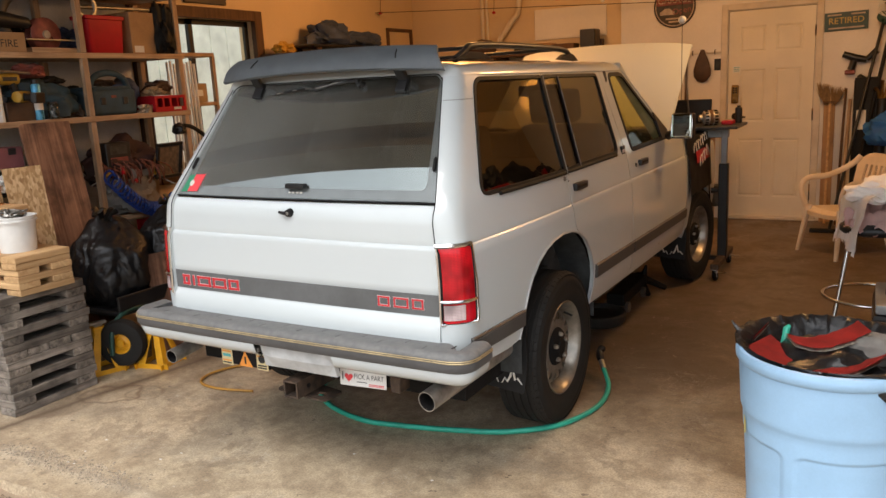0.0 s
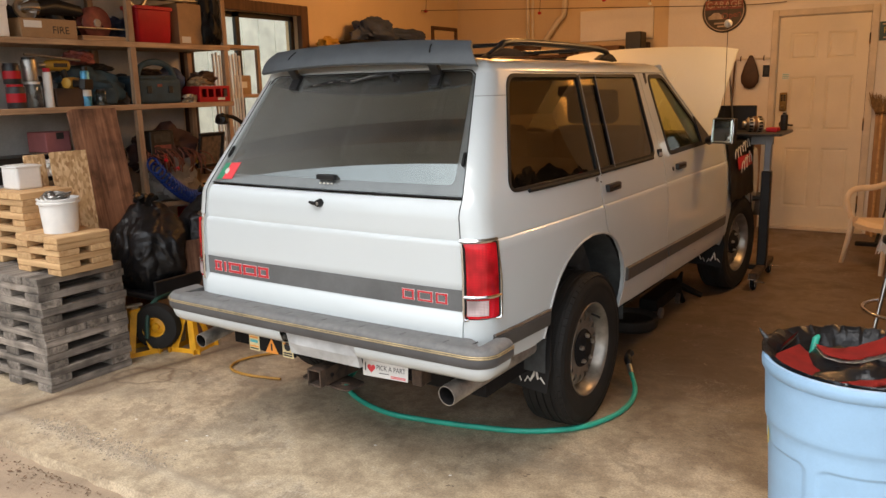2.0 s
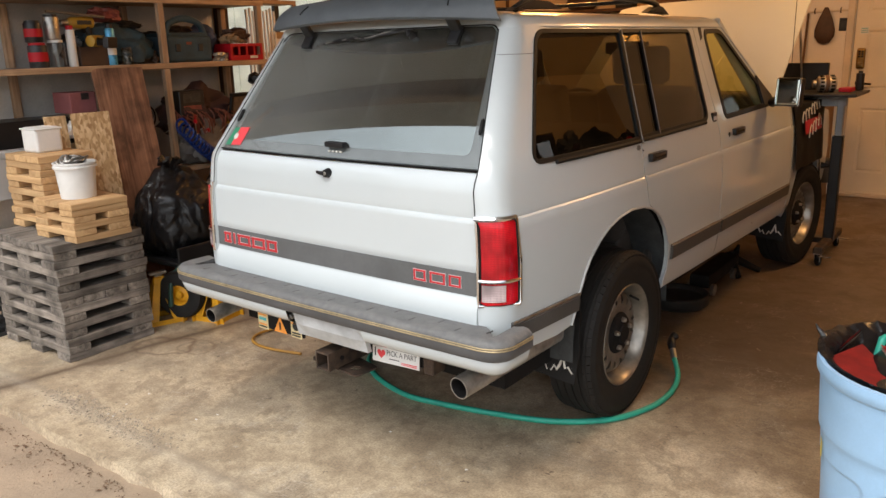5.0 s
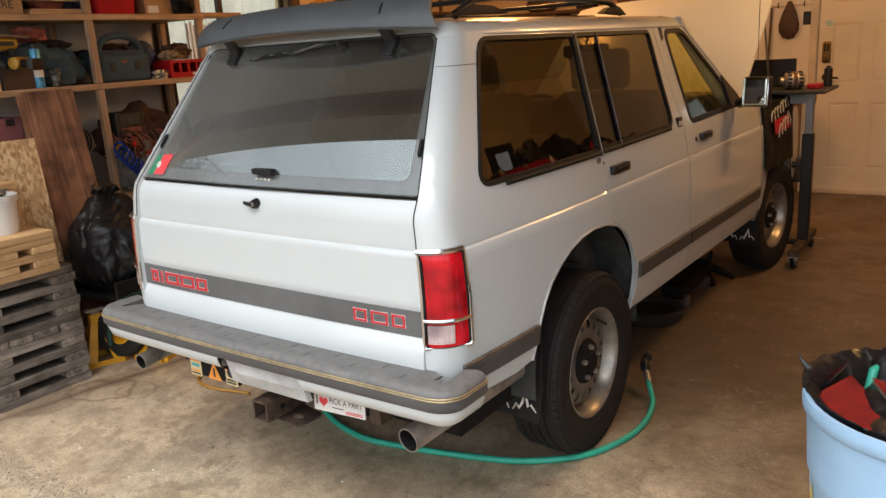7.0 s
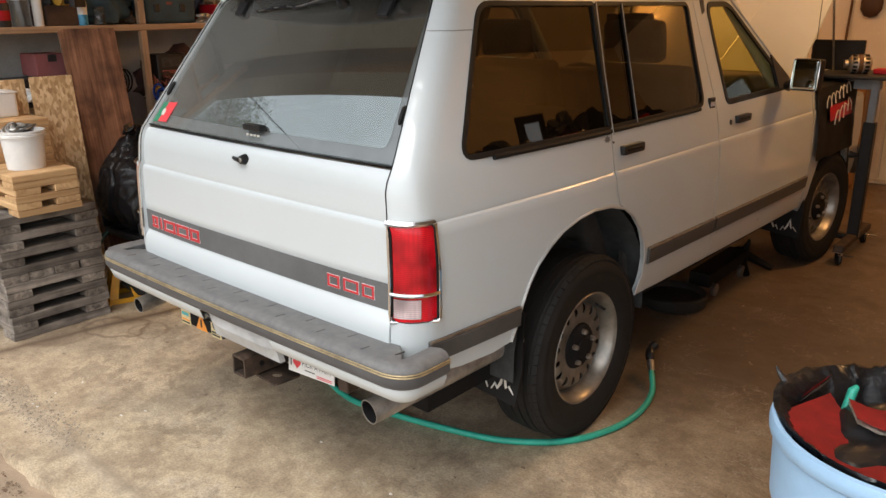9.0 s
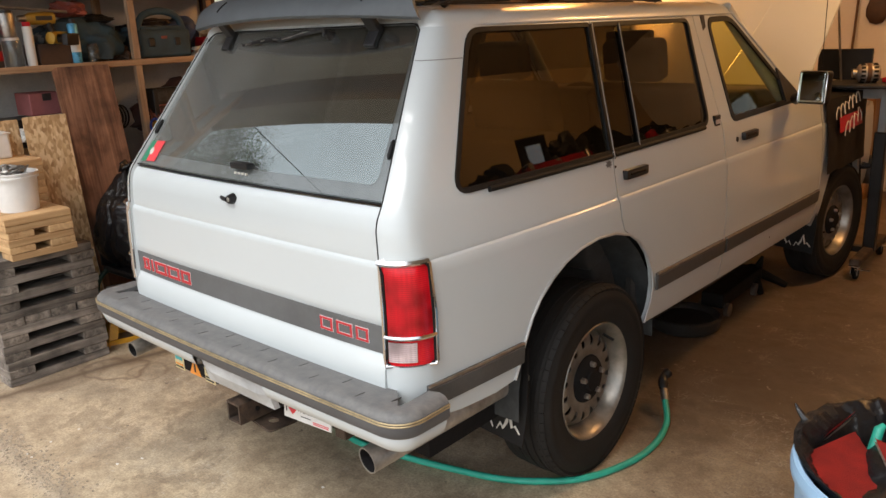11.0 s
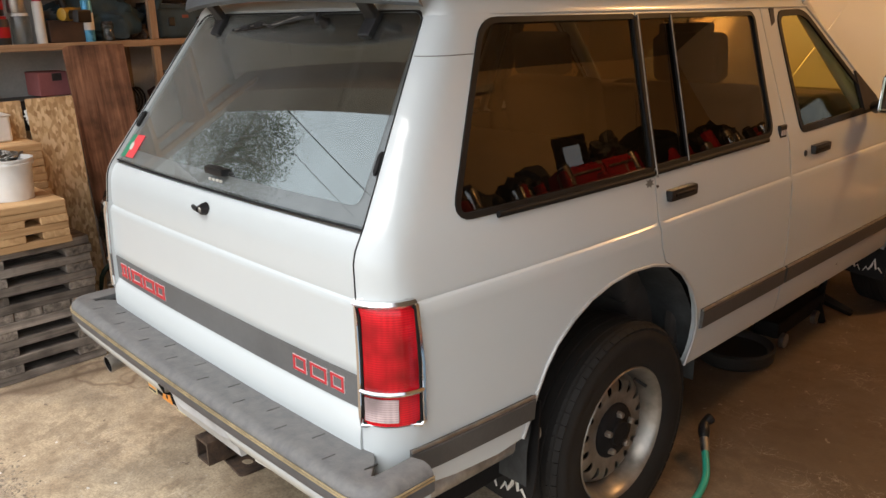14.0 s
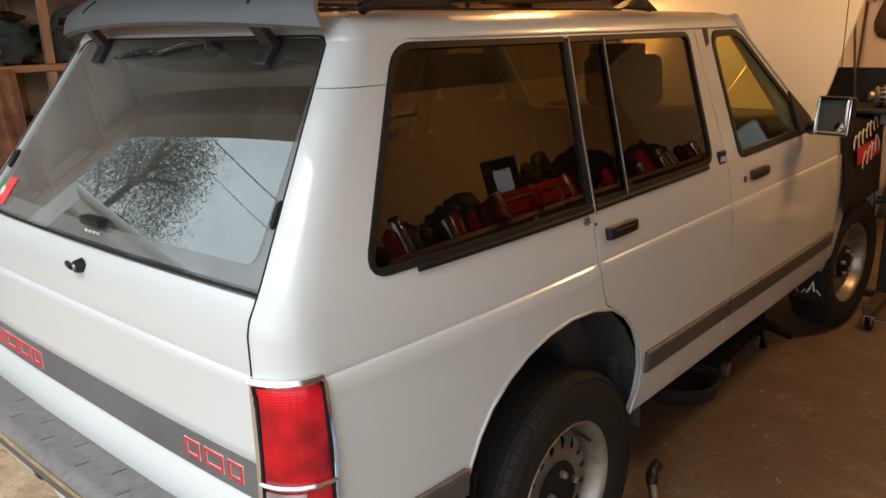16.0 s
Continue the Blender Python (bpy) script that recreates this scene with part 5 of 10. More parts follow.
    lo = [(q_in(z) + 0.010, z) for z in np.linspace(0.706, 0.780, 4)] + [(LAMP_OUT - 0.003, 0.780), (LAMP_OUT - 0.006, 0.706)]
    part("red_surround", flip(skin(B(), lo, [], 0.02, lambda u, v: hull(u, v, 0.005), lip(0.02))), RED_LENS, lamp, smooth=True)
    rv = [(q_in(z) + 0.018, z) for z in np.linspace(0.716, 0.770, 4)] + [(LAMP_OUT - 0.055, 0.770), (LAMP_OUT - 0.058, 0.716)]
    part("reversing_lens", flip(skin(B(), rv, [], 0.02, lambda u, v: hull(u, v, 0.0085), lip(0.003))), CLEAR_LENS, lamp, "milky reversing lens", smooth=True)
    mid_q, mid_z = sum(q for q, z in LAMP_HOLE) / len(LAMP_HOLE), 0.841
    gasket = [hull(q + (0.0075 if q < mid_q else -0.0075), mid_z + (z - mid_z) * 0.95, 0.0068) for q, z in LAMP_HOLE]
    part("gasket", flip(sweep(B(), gasket, 0.0032, 6, closed=True)), BLACK_RUBBER, lamp, smooth=True)
    ring = [hull(q, z, 0.007) for q, z in LAMP_HOLE]
    part("chrome_rim", flip(sweep(B(), ring, 0.0065, 6, closed=True)), CHROME, lamp, smooth=True)
    part("chrome_bar", flip(sweep(B(), [hull(q, 0.783, 0.008) for q in np.linspace(q_in(0.783) + 0.008, LAMP_OUT, 10)], 0.006, 6)), CHROME, lamp, smooth=True)
    part("chrome_cap", flip(sweep(B(), [hull(q, 0.984 - 0.004, 0.006) for q in np.linspace(q_in(0.98) + 0.006, LAMP_OUT - 0.002, 10)], 0.011, 6, flat=0.8)), CHROME, lamp, smooth=True)

# windscreen, pillars, cowl, bonnet
def screen(u, t, o=0.0):
    hw = 0.565 + 0.115 * t
    return Vector((u * hw, 2.505 - 0.06 * u * u + (0.60 + 0.02) * t - 0.06 * u * u * t + o, 1.580 - 0.485 * t + o * 0.8))


bm = B()
gr = [[bm.verts.new(screen(-1 + i / 8, j / 6)) for j in range(7)] for i in range(17)]
for i in range(16):
    for j in range(6):
        bm.faces.new((gr[i][j], gr[i + 1][j], gr[i + 1][j + 1], gr[i][j + 1]))
ws = part("windscreen", bm, SCREEN_GLASS, car, smooth=True)
ws.visible_shadow = False
for s in (1, -1):
    bm = B()
    sweep(bm, [screen(s * 1.02, t) for t in (0.0, 0.35, 0.7, 1.0)], 0.032, 8)
    part("windscreen_pillar", bm, WHITE_PAINT, car, smooth=True)
bm = B()
box(bm, -0.70, 0.70, 3.06, 3.22, 1.055, 1.095, 0.01)
part("cowl", bm, BLACK_PLASTIC, car)
# bonnet standing open on its hinges
bonnet = B()
L_ = 1.02
ang = math.atan2(0.655, 0.80)


def lid(u, t, o=0.0):
    w_ = 0.690 - 0.02 * t
    crown = 0.030 * (1 - u * u)
    yy, zz = t * L_, crown - 0.02 * abs(u) ** 6 - 0.05 * max(0, t - 0.93) * 10 * 0.4 + o
    return Vector((u * w_, 3.16 + yy * math.cos(ang) - zz * math.sin(ang), 1.105 + yy * math.sin(ang) + zz * math.cos(ang)))


for o in (0.0, -0.018):
    gr = [[bonnet.verts.new(lid(-1 + i / 12, j / 14, o)) for j in range(15)] for i in range(25)]
    for i in range(24):
        for j in range(14):
            bonnet.faces.new((gr[i][j], gr[i + 1][j], gr[i + 1][j + 1], gr[i][j + 1]))
bmesh.ops.bridge_loops(bonnet, edges=[e for e in bonnet.edges if len(e.link_faces) == 1])
bonnet = part("bonnet", bonnet, WHITE_PAINT, car, "raised white bonnet", smooth=True)
part("crease", sweep(B(), [lid(0.34, 0.04, 0.001), lid(0.45, 0.55, 0.001), lid(0.50, 0.97, 0.001)], 0.003, 5), WHITE_PAINT, bonnet)
part("bonnet_prop", sweep(B(), [(0.62, 4.2, 1.0), (0.60, 3.98, 1.70)], 0.007, 6), STEEL, car)
# engine bay and front end
bm = B()
box(bm, -0.68, 0.68, 3.22, 4.36, 0.62, 0.78)
box(bm, -0.68, 0.68, 3.19, 3.22, 0.5, 1.06)
part("engine_bay", bm, DARK_METAL, car)
bm = B()
box(bm, -0.32, 0.32, 3.42, 4.05, 0.78, 0.98, 0.03)
lathe(bm, [(0, 0.10), (0.17, 0.10), (0.20, 0.08), (0.20, 0.0)], 24, pose(0, 3.72, 0.98))
part("engine", bm, DAMP_DARK, car)
bm = B()
box(bm, -0.70, 0.70, 4.36, 4.46, 0.62, 0.98, 0.02)
part("grille", bm, BLACK_PLASTIC, car)
bm = B()
box(bm, -0.80, 0.80, 4.44, 4.58, 0.44, 0.62, 0.04, seg=2)
part("front_bumper", bm, BUMPER_FACE, car)
# floor pan and running gear
bm = B()
box(bm, -0.68, 0.68, 0.30, 4.3, 0.36, 0.46)
part("floor_pan", bm, DARK_METAL, car)
for x in (-0.38, 0.38):
    part("frame_rail", box(B(), x - 0.035, x + 0.035, 0.42, 4.3, 0.335, 0.359), DARK_METAL, car)
bm = B()
sweep(bm, [(-0.62, 1.06, 0.345), (0.62, 1.06, 0.345)], 0.045, 10)
lathe(bm, [(0, 0.13), (0.10, 0.11), (0.14, 0), (0.10, -0.11), (0, -0.13)], 16, pose(0.03, 1.06, 0.345, 90))
sweep(bm, [(0, 1.1, 0.36), (0, 2.6, 0.40)], 0.04, 8)
part("rear_axle", bm, RUST, car)
for s in (1, -1):
    bm = B()
    sweep(bm, curve([(s * 0.46, 0.45, 0.46), (s * 0.46, 0.75, 0.36), (s * 0.46, 1.06, 0.30), (s * 0.46, 1.5, 0.36), (s * 0.46, 1.75, 0.44)], 4), 0.022, 6)
    part("leaf_spring", bm, RUST, car)

# rear bumper: step pad, dark face with a gold line, painted lower bar
def bow(x):
    a = abs(x)
    return 0.030 + 0.012 * (a / 0.8) ** 2


def bump_line(off, z, n_=40):
    """Points along the bumper: across the back and round both ends, off: distance out from its middle line."""
    pts = []
    R = 0.075
    xe = 0.838
    for i in range(n_ + 1):
        x = -(xe - R) + 2 * (xe - R) * i / n_
        k = max(0.0, min(1.0, (abs(x) - (xe - R - 0.07)) / 0.07))
        pts.append(Vector((x, bow(x) - max(off, -0.145 + (0.151 - R) * k), z)))
    yb = bow(xe)
    endr = []
    for k in range(1, 9):
        a = k / 8 * math.pi / 2
        r_ = max(R + off, 0.006)
        endr.append(Vector((xe - R + r_ * math.sin(a), yb + R - r_ * math.cos(a), z)))
    endr += [Vector((xe + max(off, 0.006 - R), yb + R + d, z)) for d in (0.03, 0.06, 0.10)]
    left = [Vector((-p.x, p.y, p.z)) for p in endr[::-1]]
    return left + pts + endr


def loft(bm, lines):
    V = [[bm.verts.new(p) for p in ln] for ln in lines]
    for a, b_ in zip(V, V[1:]):
        for i in range(len(a) - 1):
            bm.faces.new((a[i], a[i + 1], b_[i + 1], b_[i]))
    return V


bumper = car
bm = B()
loft(bm, [bump_line(-0.145, 0.615), bump_line(-0.140, 0.632), bump_line(-0.03, 0.640), bump_line(-0.012, 0.637), bump_line(0.0, 0.626), bump_line(0.002, 0.619)])
pad = part("step_pad", bm, BUMPER_PAD, bumper, "grey ribbed step pad", smooth=True)
for i in range(17):
    x = -0.74 + i * 0.0925
    bm = B()
    for d0, d1_ in (((0.030, 0.064),) if i % 2 else ((0.070, 0.105),)):
        top_ = lambda d: 0.632 + (0.14 - d) / 0.11 * 0.008 + 0.0012
        q_ = [(-0.0013, d0), (0.0013, d0), (0.0013, d1_), (-0.0013, d1_)]
        lo_, hi_ = [bm.verts.new((x + a, bow(x) + d, top_(d) - 0.004)) for a, d in q_], [bm.verts.new((x + a, bow(x) + d, top_(d))) for a, d in q_]
        bm.faces.new(hi_)
        for k in range(4):
            bm.faces.new((lo_[k], lo_[(k + 1) % 4], hi_[(k + 1) % 4], hi_[k]))
    part("groove", bm, DARK_TRIM, pad)
bm = B()
loft(bm, [bump_line(0.001, 0.620), bump_line(0.004, 0.612), bump_line(0.004, 0.582), bump_line(-0.006, 0.570), bump_line(-0.06, 0.566)])
part("face_strip", bm, BUMPER_FACE, bumper, "dark grey bumper face", smooth=True)
for z in (0.616, 0.609):
    part("gold_line", sweep(B(), bump_line(0.0045, z), 0.0026, 5), GOLD, bumper, smooth=True)
# lower bars either side of the plate recess
for x0, x1 in ((-0.83, -0.105), (0.255, 0.83)):
    bm = B()
    full = [bump_line(-0.012, 0.574), bump_line(-0.008, 0.562), bump_line(-0.020, 0.530), bump_line(-0.045, 0.512), bump_line(-0.10, 0.510)]
    use = [i for i, p in enumerate(full[0]) if (p.x <= x1 if x1 < 0 else p.x >= x0)]
    loft(bm, [[ln[i] for i in use] for ln in full])
    part("lower_bar", bm, WHITE_PAINT, bumper, "white painted lower bumper bar", smooth=True)
bm = B()
skin(bm, [(-0.10, 0.47), (0.255, 0.47), (0.255, 0.566), (-0.10, 0.566)], [], 0.05, lambda u, v: Vector((u, 0.058 + 0.25 * (0.566 - v) - 0.012 * (1 if 0.485 < v < 0.55 and -0.07 < u < 0.23 else 0), v)), lambda co: (co.x, co.y + 0.02, co.z))
pb = part("plate_bracket", bm, SILVER_PAINT, bumper, "bare silver number plate bracket")
for x, z in ((-0.05, 0.535), (0.20, 0.505)):
    bm = B()
    lathe(bm, [(0, 0.004), (0.006, 0.004), (0.007, -0.01)], 10, pose(x, 0.058 + 0.25 * (0.566 - z), z, 90))
    part("bolt_hole", bm, BLACK_RUBBER, pb)
bm = B()
box(bm, -0.150, -0.100, 0.075, 0.13, 0.515, 0.565, 0.012, seg=2)
part("lamp_housing", bm, DARK_METAL, bumper)
bm = B()
lathe(bm, [(0, 0.02), (0.014, 0.02), (0.018, 0.0)], 12, pose(-0.125, 0.073, 0.540, 90))
part("plate_lamp", bm, STEEL, bumper)
# novelty plate
plate = B()
PL = Matrix.Translation((0.325, 0.147, 0.453)) @ pose(0, 0, 0, -4, 0, 5) @ Matrix.Diagonal((0.88, 1, 0.92, 1))
box(plate, -0.115, 0.115, -0.002, 0.002, -0.036, 0.036, 0.001, m=PL)
plate = part("novelty_plate", plate, PAPER, bumper, "small white plate reading I love PICK A PART")
def plate_text(txt, size, x, z, mat_, sx=1.0):
    bm = letters(txt, size)
    bmesh.ops.transform(bm, matrix=PL @ Matrix.Translation((x, -0.0030, z)) @ Matrix.Diagonal((sx, 1, 1, 1)), verts=bm.verts[:])
    part("lettering", bm, mat_, plate)
plate_text("I", 0.052, -0.100, 0.002, BLACK_PRINT)
plate_text("PICK A PART", 0.030, 0.030, 0.006, BLACK_PRINT, 0.86)
bm = B()
hp = []
for a in np.linspace(0, 2 * math.pi, 24, endpoint=False):
    hp.append((0.0013 * 16 * math.sin(a) ** 3, 0.0013 * (13 * math.cos(a) - 5 * math.cos(2 * a) - 2 * math.cos(3 * a) - math.cos(4 * a))))
bm.faces.new([bm.verts.new(PL @ Vector((-0.070 + u, -0.0030, 0.0 + v))) for u, v in hp])
part("heart", bm, RED_PRINT, plate)
for x0, x1, z, mm in ((-0.03, 0.02, -0.016, BLACK_PRINT), (0.03, 0.105, -0.022, RED_PRINT), (0.03, 0.105, -0.028, RED_PRINT)):
    bm = B()
    box(bm, x0, x1, -0.0034, -0.0028, z - 0.0015, z + 0.0015, m=PL)
    part("print_bar", bm, mm, plate)
bm = B()
box(bm, 0.20, 0.44, 0.166, 0.185, 0.425, 0.51, 0.004)
part("plate_backing", bm, DARK_METAL, bumper)
bm = B()
box(bm, 0.445, 0.49, 0.15, 0.22, 0.415, 0.48, 0.004)
part("bracket_end", bm, RUST, bumper)
# three small warning stickers on a dark hanging bar
bm = B()
box(bm, -0.370, -0.110, 0.112, 0.125, 0.434, 0.510, 0.004)
CREAM_PRINT = surf("cream_print", (0.66, 0.55, 0.30), 0.6, var=0.2, scale=60)
sb = part("sticker_bar", bm, DARK_METAL, bumper)
for x, m1, m2, shape in ((-0.342, CREAM_PRINT, TEAL_PRINT, 0), (-0.240, ORANGE_PRINT, BLACK_PRINT, 3), (-0.148, CREAM_PRINT, BLACK_PRINT, 1)):
    bm = B()
    if shape == 3:
        bm.faces.new([bm.verts.new((x + u, 0.1105, 0.464 + v)) for u, v in ((-0.038, -0.03), (0.038, -0.03), (0, 0.036))])
    else:
        box(bm, x - 0.030, x + 0.030, 0.1095, 0.1118, 0.430, 0.498, 0.001)
    sk = part("warning_sticker", bm, m1, sb)
    bm = B()
    if shape == 1:
        lathe(bm, [(0, 0.001), (0.018, 0.001), (0.018, 0)], 16, pose(x, 0.1090, 0.478, 90))
    elif shape == 3:
        box(bm, x - 0.004, x + 0.004, 0.1085, 0.110, 0.446, 0.476)
    else:
        box(bm, x - 0.022, x + 0.022, 0.1080, 0.1092, 0.466, 0.478)
    part("symbol", bm, m2, sb)
    if shape != 3:
        for z, mm in ((0.489, ORANGE_PRINT), (0.450, ORANGE_PRINT if shape == 0 else BLACK_PRINT), (0.440, BLACK_PRINT)):
            part("print_bar", box(B(), x - 0.024, x + 0.024, 0.1080, 0.1092, z - 0.003, z + 0.003), mm, sb)
# tow hitch receiver
hitch = B()
for bx in ((-0.025, 0.045, 0.088, 0.42, 0.345, 0.352), (-0.025, 0.045, 0.088, 0.42, 0.408, 0.415), (-0.025, -0.018, 0.088, 0.42, 0.352, 0.408), (0.038, 0.045, 0.088, 0.42, 0.352, 0.408)):
    box(hitch, *bx)
sweep(hitch, [(-0.45, 0.36, 0.40), (0.45, 0.36, 0.40)], 0.03, 8)
hitch = part("tow_hitch", hitch, RUST, car, "rusty square tow hitch receiver")
bm = B()
skin(bm, round_poly([(-0.13, 0.16), (0.14, 0.13), (0.15, 0.24), (-0.13, 0.30)], 0.02), [[(0.085 + 0.022 * math.cos(a), 0.185 + 0.016 * math.sin(a)) for a in np.linspace(0, 5.9, 12)]], 0.05, lambda u, v: Vector((u, v, 0.338)), lambda co: (co.x, co.y, co.z - 0.007))
part("chain_plate", bm, RUST, hitch)
bm = B()
lathe(bm, [(0, 0.004), (0.009, 0.004), (0.009, 0)], 10, pose(0.045, 0.155, 0.380, 0, 90))
part("pin_hole", bm, BLACK_RUBBER, hitch)
# exhaust tips on both sides
TIP_STEEL = surf("sooty_steel", (0.40, 0.37, 0.335), 0.42, 0.7, var=0.4, scale=18, bump=0.2)
for s, x, y in ((1, 0.628, 0.108), (-1, -0.668, 0.095)):
    m_ = Matrix.Translation((x, y, 0.424)) @ pose(0, 0, 0, -84, 0, -8 if s > 0 else 2)
    m_ = m_ @ Matrix.Diagonal((1, 1, 1, 1) if s > 0 else (0.8, 0.8, 1, 1))
    bm = B()
    lathe(bm, [(0.0350, 0.0), (0.0385, 0.0), (0.0385, 0.60), (0.0350, 0.60)], 28, m_, close=True)
    ex = part("exhaust_tip", bm, TIP_STEEL, car, "dull steel exhaust tip", smooth=True)
    # near-black lining set inside the tip
    bm = B()
    lathe(bm, [(0.0349, 0.002), (0.0345, 0.16), (0, 0.16)], 28, m_)
    part("sooty_bore", bm, DARK_METAL, ex, smooth=True)

# wheels
def wheel(at, parent):
    """Built about its hub, with its outer face towards +x."""
    w = thing("wheel", "", "", at)
    w.parent = parent
    R, hw = 0.345, 0.098
    bm = B()
    prof = [(0.208, -hw + 0.012), (0.225, -hw), (0.27, -hw - 0.008), (0.310, -hw - 0.004), (0.333, -hw + 0.012)]
    tread = []
    for k in range(5):
        c_ = -0.068 + k * 0.034
        tread += [(R - 0.003 * abs(k - 2) ** 1.4 * 0.5, c_ - 0.0135), (R - 0.003 * abs(k - 2) ** 1.4 * 0.5, c_ + 0.0135)]
        if k < 4:
            tread += [(R - 0.007, c_ + 0.0150), (R - 0.007, c_ + 0.0190)]
    prof += tread + [(0.333, hw - 0.012), (0.310, hw + 0.004), (0.288, hw + 0.007), (0.285, hw + 0.005), (0.27, hw + 0.008), (0.225, hw), (0.208, hw - 0.012)]
    turn = pose(0, 0, 0, 0, 90, 0)
    lathe(bm, prof, 72, turn)
    ty = part("tyre", bm, TYRE, w, "worn black tyre", smooth=True)
    # shoulder blocks
    blk = None
    for i in range(60):
        m_ = Matrix.Rotation(2 * math.pi * i / 60, 4, "X") @ Matrix.Translation((hw - 0.014, 0, 0.3345)) @ pose(0, 0, 0, 0, 26, 0)
        if blk is None:
            blk = part("tread_block", box(B(), -0.016, 0.014, -0.0160, 0.0160, -0.012, 0.0028), TYRE, w, at=m_)
        else:
            share("tread_block", blk, w, m_)
    # steel rim: barrel and slotted disc
    bm = B()
    lathe(bm, [(0.150, -0.07), (0.185, -0.06), (0.190, 0.0), (0.186, 0.030), (0.192, 0.062), (0.200, 0.078), (0.208, 0.084), (0.211, 0.090), (0.208, 0.093), (0.203, 0.089), (0.196, 0.079), (0.188, 0.060), (0.181, 0.034), (0.176, 0.020)], 64, turn)
    rim = part("rim", bm, RIM_STEEL, w, "silver slotted steel rim", smooth=True)

    def disc_h(r):
        return interp(r, [(0, 0.055), (0.06, 0.055), (0.085, 0.052), (0.10, 0.048), (0.118, 0.052), (0.135, 0.056), (0.150, 0.052), (0.165, 0.040), (0.178, 0.020)])

    outer = [(0.1775 * math.cos(a), 0.1775 * math.sin(a)) for a in np.linspace(0, 2 * math.pi, 60, endpoint=False)]
    slots = []
    for i in range(16):
        a = 2 * math.pi * (i + 0.5) / 16
        e1, e2 = Vector((math.cos(a), math.sin(a))), Vector((-math.sin(a), math.cos(a)))
        slots.append([tuple(e1 * (0.140 + 0.0200 * math.cos(t)) + e2 * 0.0108 * math.sin(t)) for t in np.linspace(0, 2 * math.pi, 12, endpoint=False)])
    bm = B()
    skin(bm, outer, slots, 0.016, lambda u, v: Vector((disc_h(math.hypot(u, v)), u, v)), lambda co: (co.x - 0.004, co.y, co.z))
    part("disc", bm, RIM_STEEL, w, smooth=True)
    bm = B()
    lathe(bm, [(0, 0.0), (0.165, 0.0)], 32, turn @ Matrix.Translation((0, 0, -0.01)))
    part("brake_drum", bm, DARK_METAL, w)
    bm = B()
    lathe(bm, [(0.0, 0.082), (0.036, 0.081), (0.040, 0.074), (0.078, 0.066), (0.086, 0.056), (0.087, 0.050)], 40, turn)
    cap = part("centre_cap", bm, DARK_METAL, w, "black hub cap with bright wheel nuts", smooth=True)
    for i in range(5):
        a = 2 * math.pi * (i + 0.25) / 5
        bm = B()
        lathe(bm, [(0, 0.088), (0.008, 0.086), (0.0105, 0.080), (0.0115, 0.066)], 6, pose(0, 0.060 * math.cos(a), 0.060 * math.sin(a)) @ turn)
        part("wheel_nut", bm, STEEL, w)
    bm = B()
    sweep(bm, [(0.045, 0.115, 0.128), (0.085, 0.122, 0.112)], 0.005, 8)
    part("valve", bm, BLACK_RUBBER, w)
    return w


w_rr = wheel(pose(0.690, 1.045, 0.345, 0, 0, 0), car)
w_rr["label"] = "black tyre on a silver slotted steel wheel"
for x, y, rz in ((0.690, 3.78, -6), (-0.690, 1.045, 180), (-0.690, 3.78, 174)):
    o = copy_thing(w_rr, pose(x, y, 0.345, 37 * y, 0, 0) if rz == 0 else pose(x, y, 0.345, 0, 0, rz) @ pose(0, 0, 0, 40 * y, 0, 0))
    o.parent = car

# mud flaps with plain white figure-like squiggles
for s in (1, -1):
    for yb, top in ((0.628, 0.60), (3.345, 0.52)):
        flap = B()
        rear_pair = yb < 1
        zl = 0.042 if rear_pair else 0.0
        pts = [(0.555, 0.265 + zl), (0.775, 0.240 + zl), (0.785, 0.40), (0.772, top), (0.60, top), (0.56, 0.42)]
        for o in (0.0, 0.006):
            vv = [flap.verts.new((s * x, yb + 0.13 * (0.42 - z) * (-1 if rear_pair else -0.6) + 0.045 * (x - 0.66) + o, z)) for x, z in pts]
            flap.faces.new(vv)
            if o:
                for i in range(len(vv)):
                    j = (i + 1) % len(vv)
                    flap.faces.new((first[i], first[j], vv[j], vv[i]))
            first = vv
        flap = part("mud_flap", flap, BLACK_RUBBER, car, "black rubber mud flap with white marks")
        for k in (0, 1):
            bm = B()
            q = [(0.0, 0.0), (0.020, 0.022), (0.030, 0.012), (0.042, 0.060), (0.052, 0.024), (0.064, 0.002), (0.075, 0.016), (0.088, -0.008)]
            pts2 = [(x if k == 0 else -x, z) for x, z in q]
            ox = 0.575 if k == 0 else 0.765
            f3 = lambda x, z: Vector((s * (ox + x), yb + 0.13 * (0.42 - (0.290 + zl + z - 0.06 * (ox + x - 0.6))) * (-1 if rear_pair else -0.6) + 0.045 * (ox + x - 0.66) - 0.003, 0.290 + zl + z - 0.06 * (ox + x - 0.6)))
            sweep(bm, [f3(x, z) for x, z in pts2], [0.002, 0.004, 0.004, 0.007, 0.006, 0.005, 0.004, 0.002], 5)
            part("white_mark", bm, PALE_PRINT, flap)

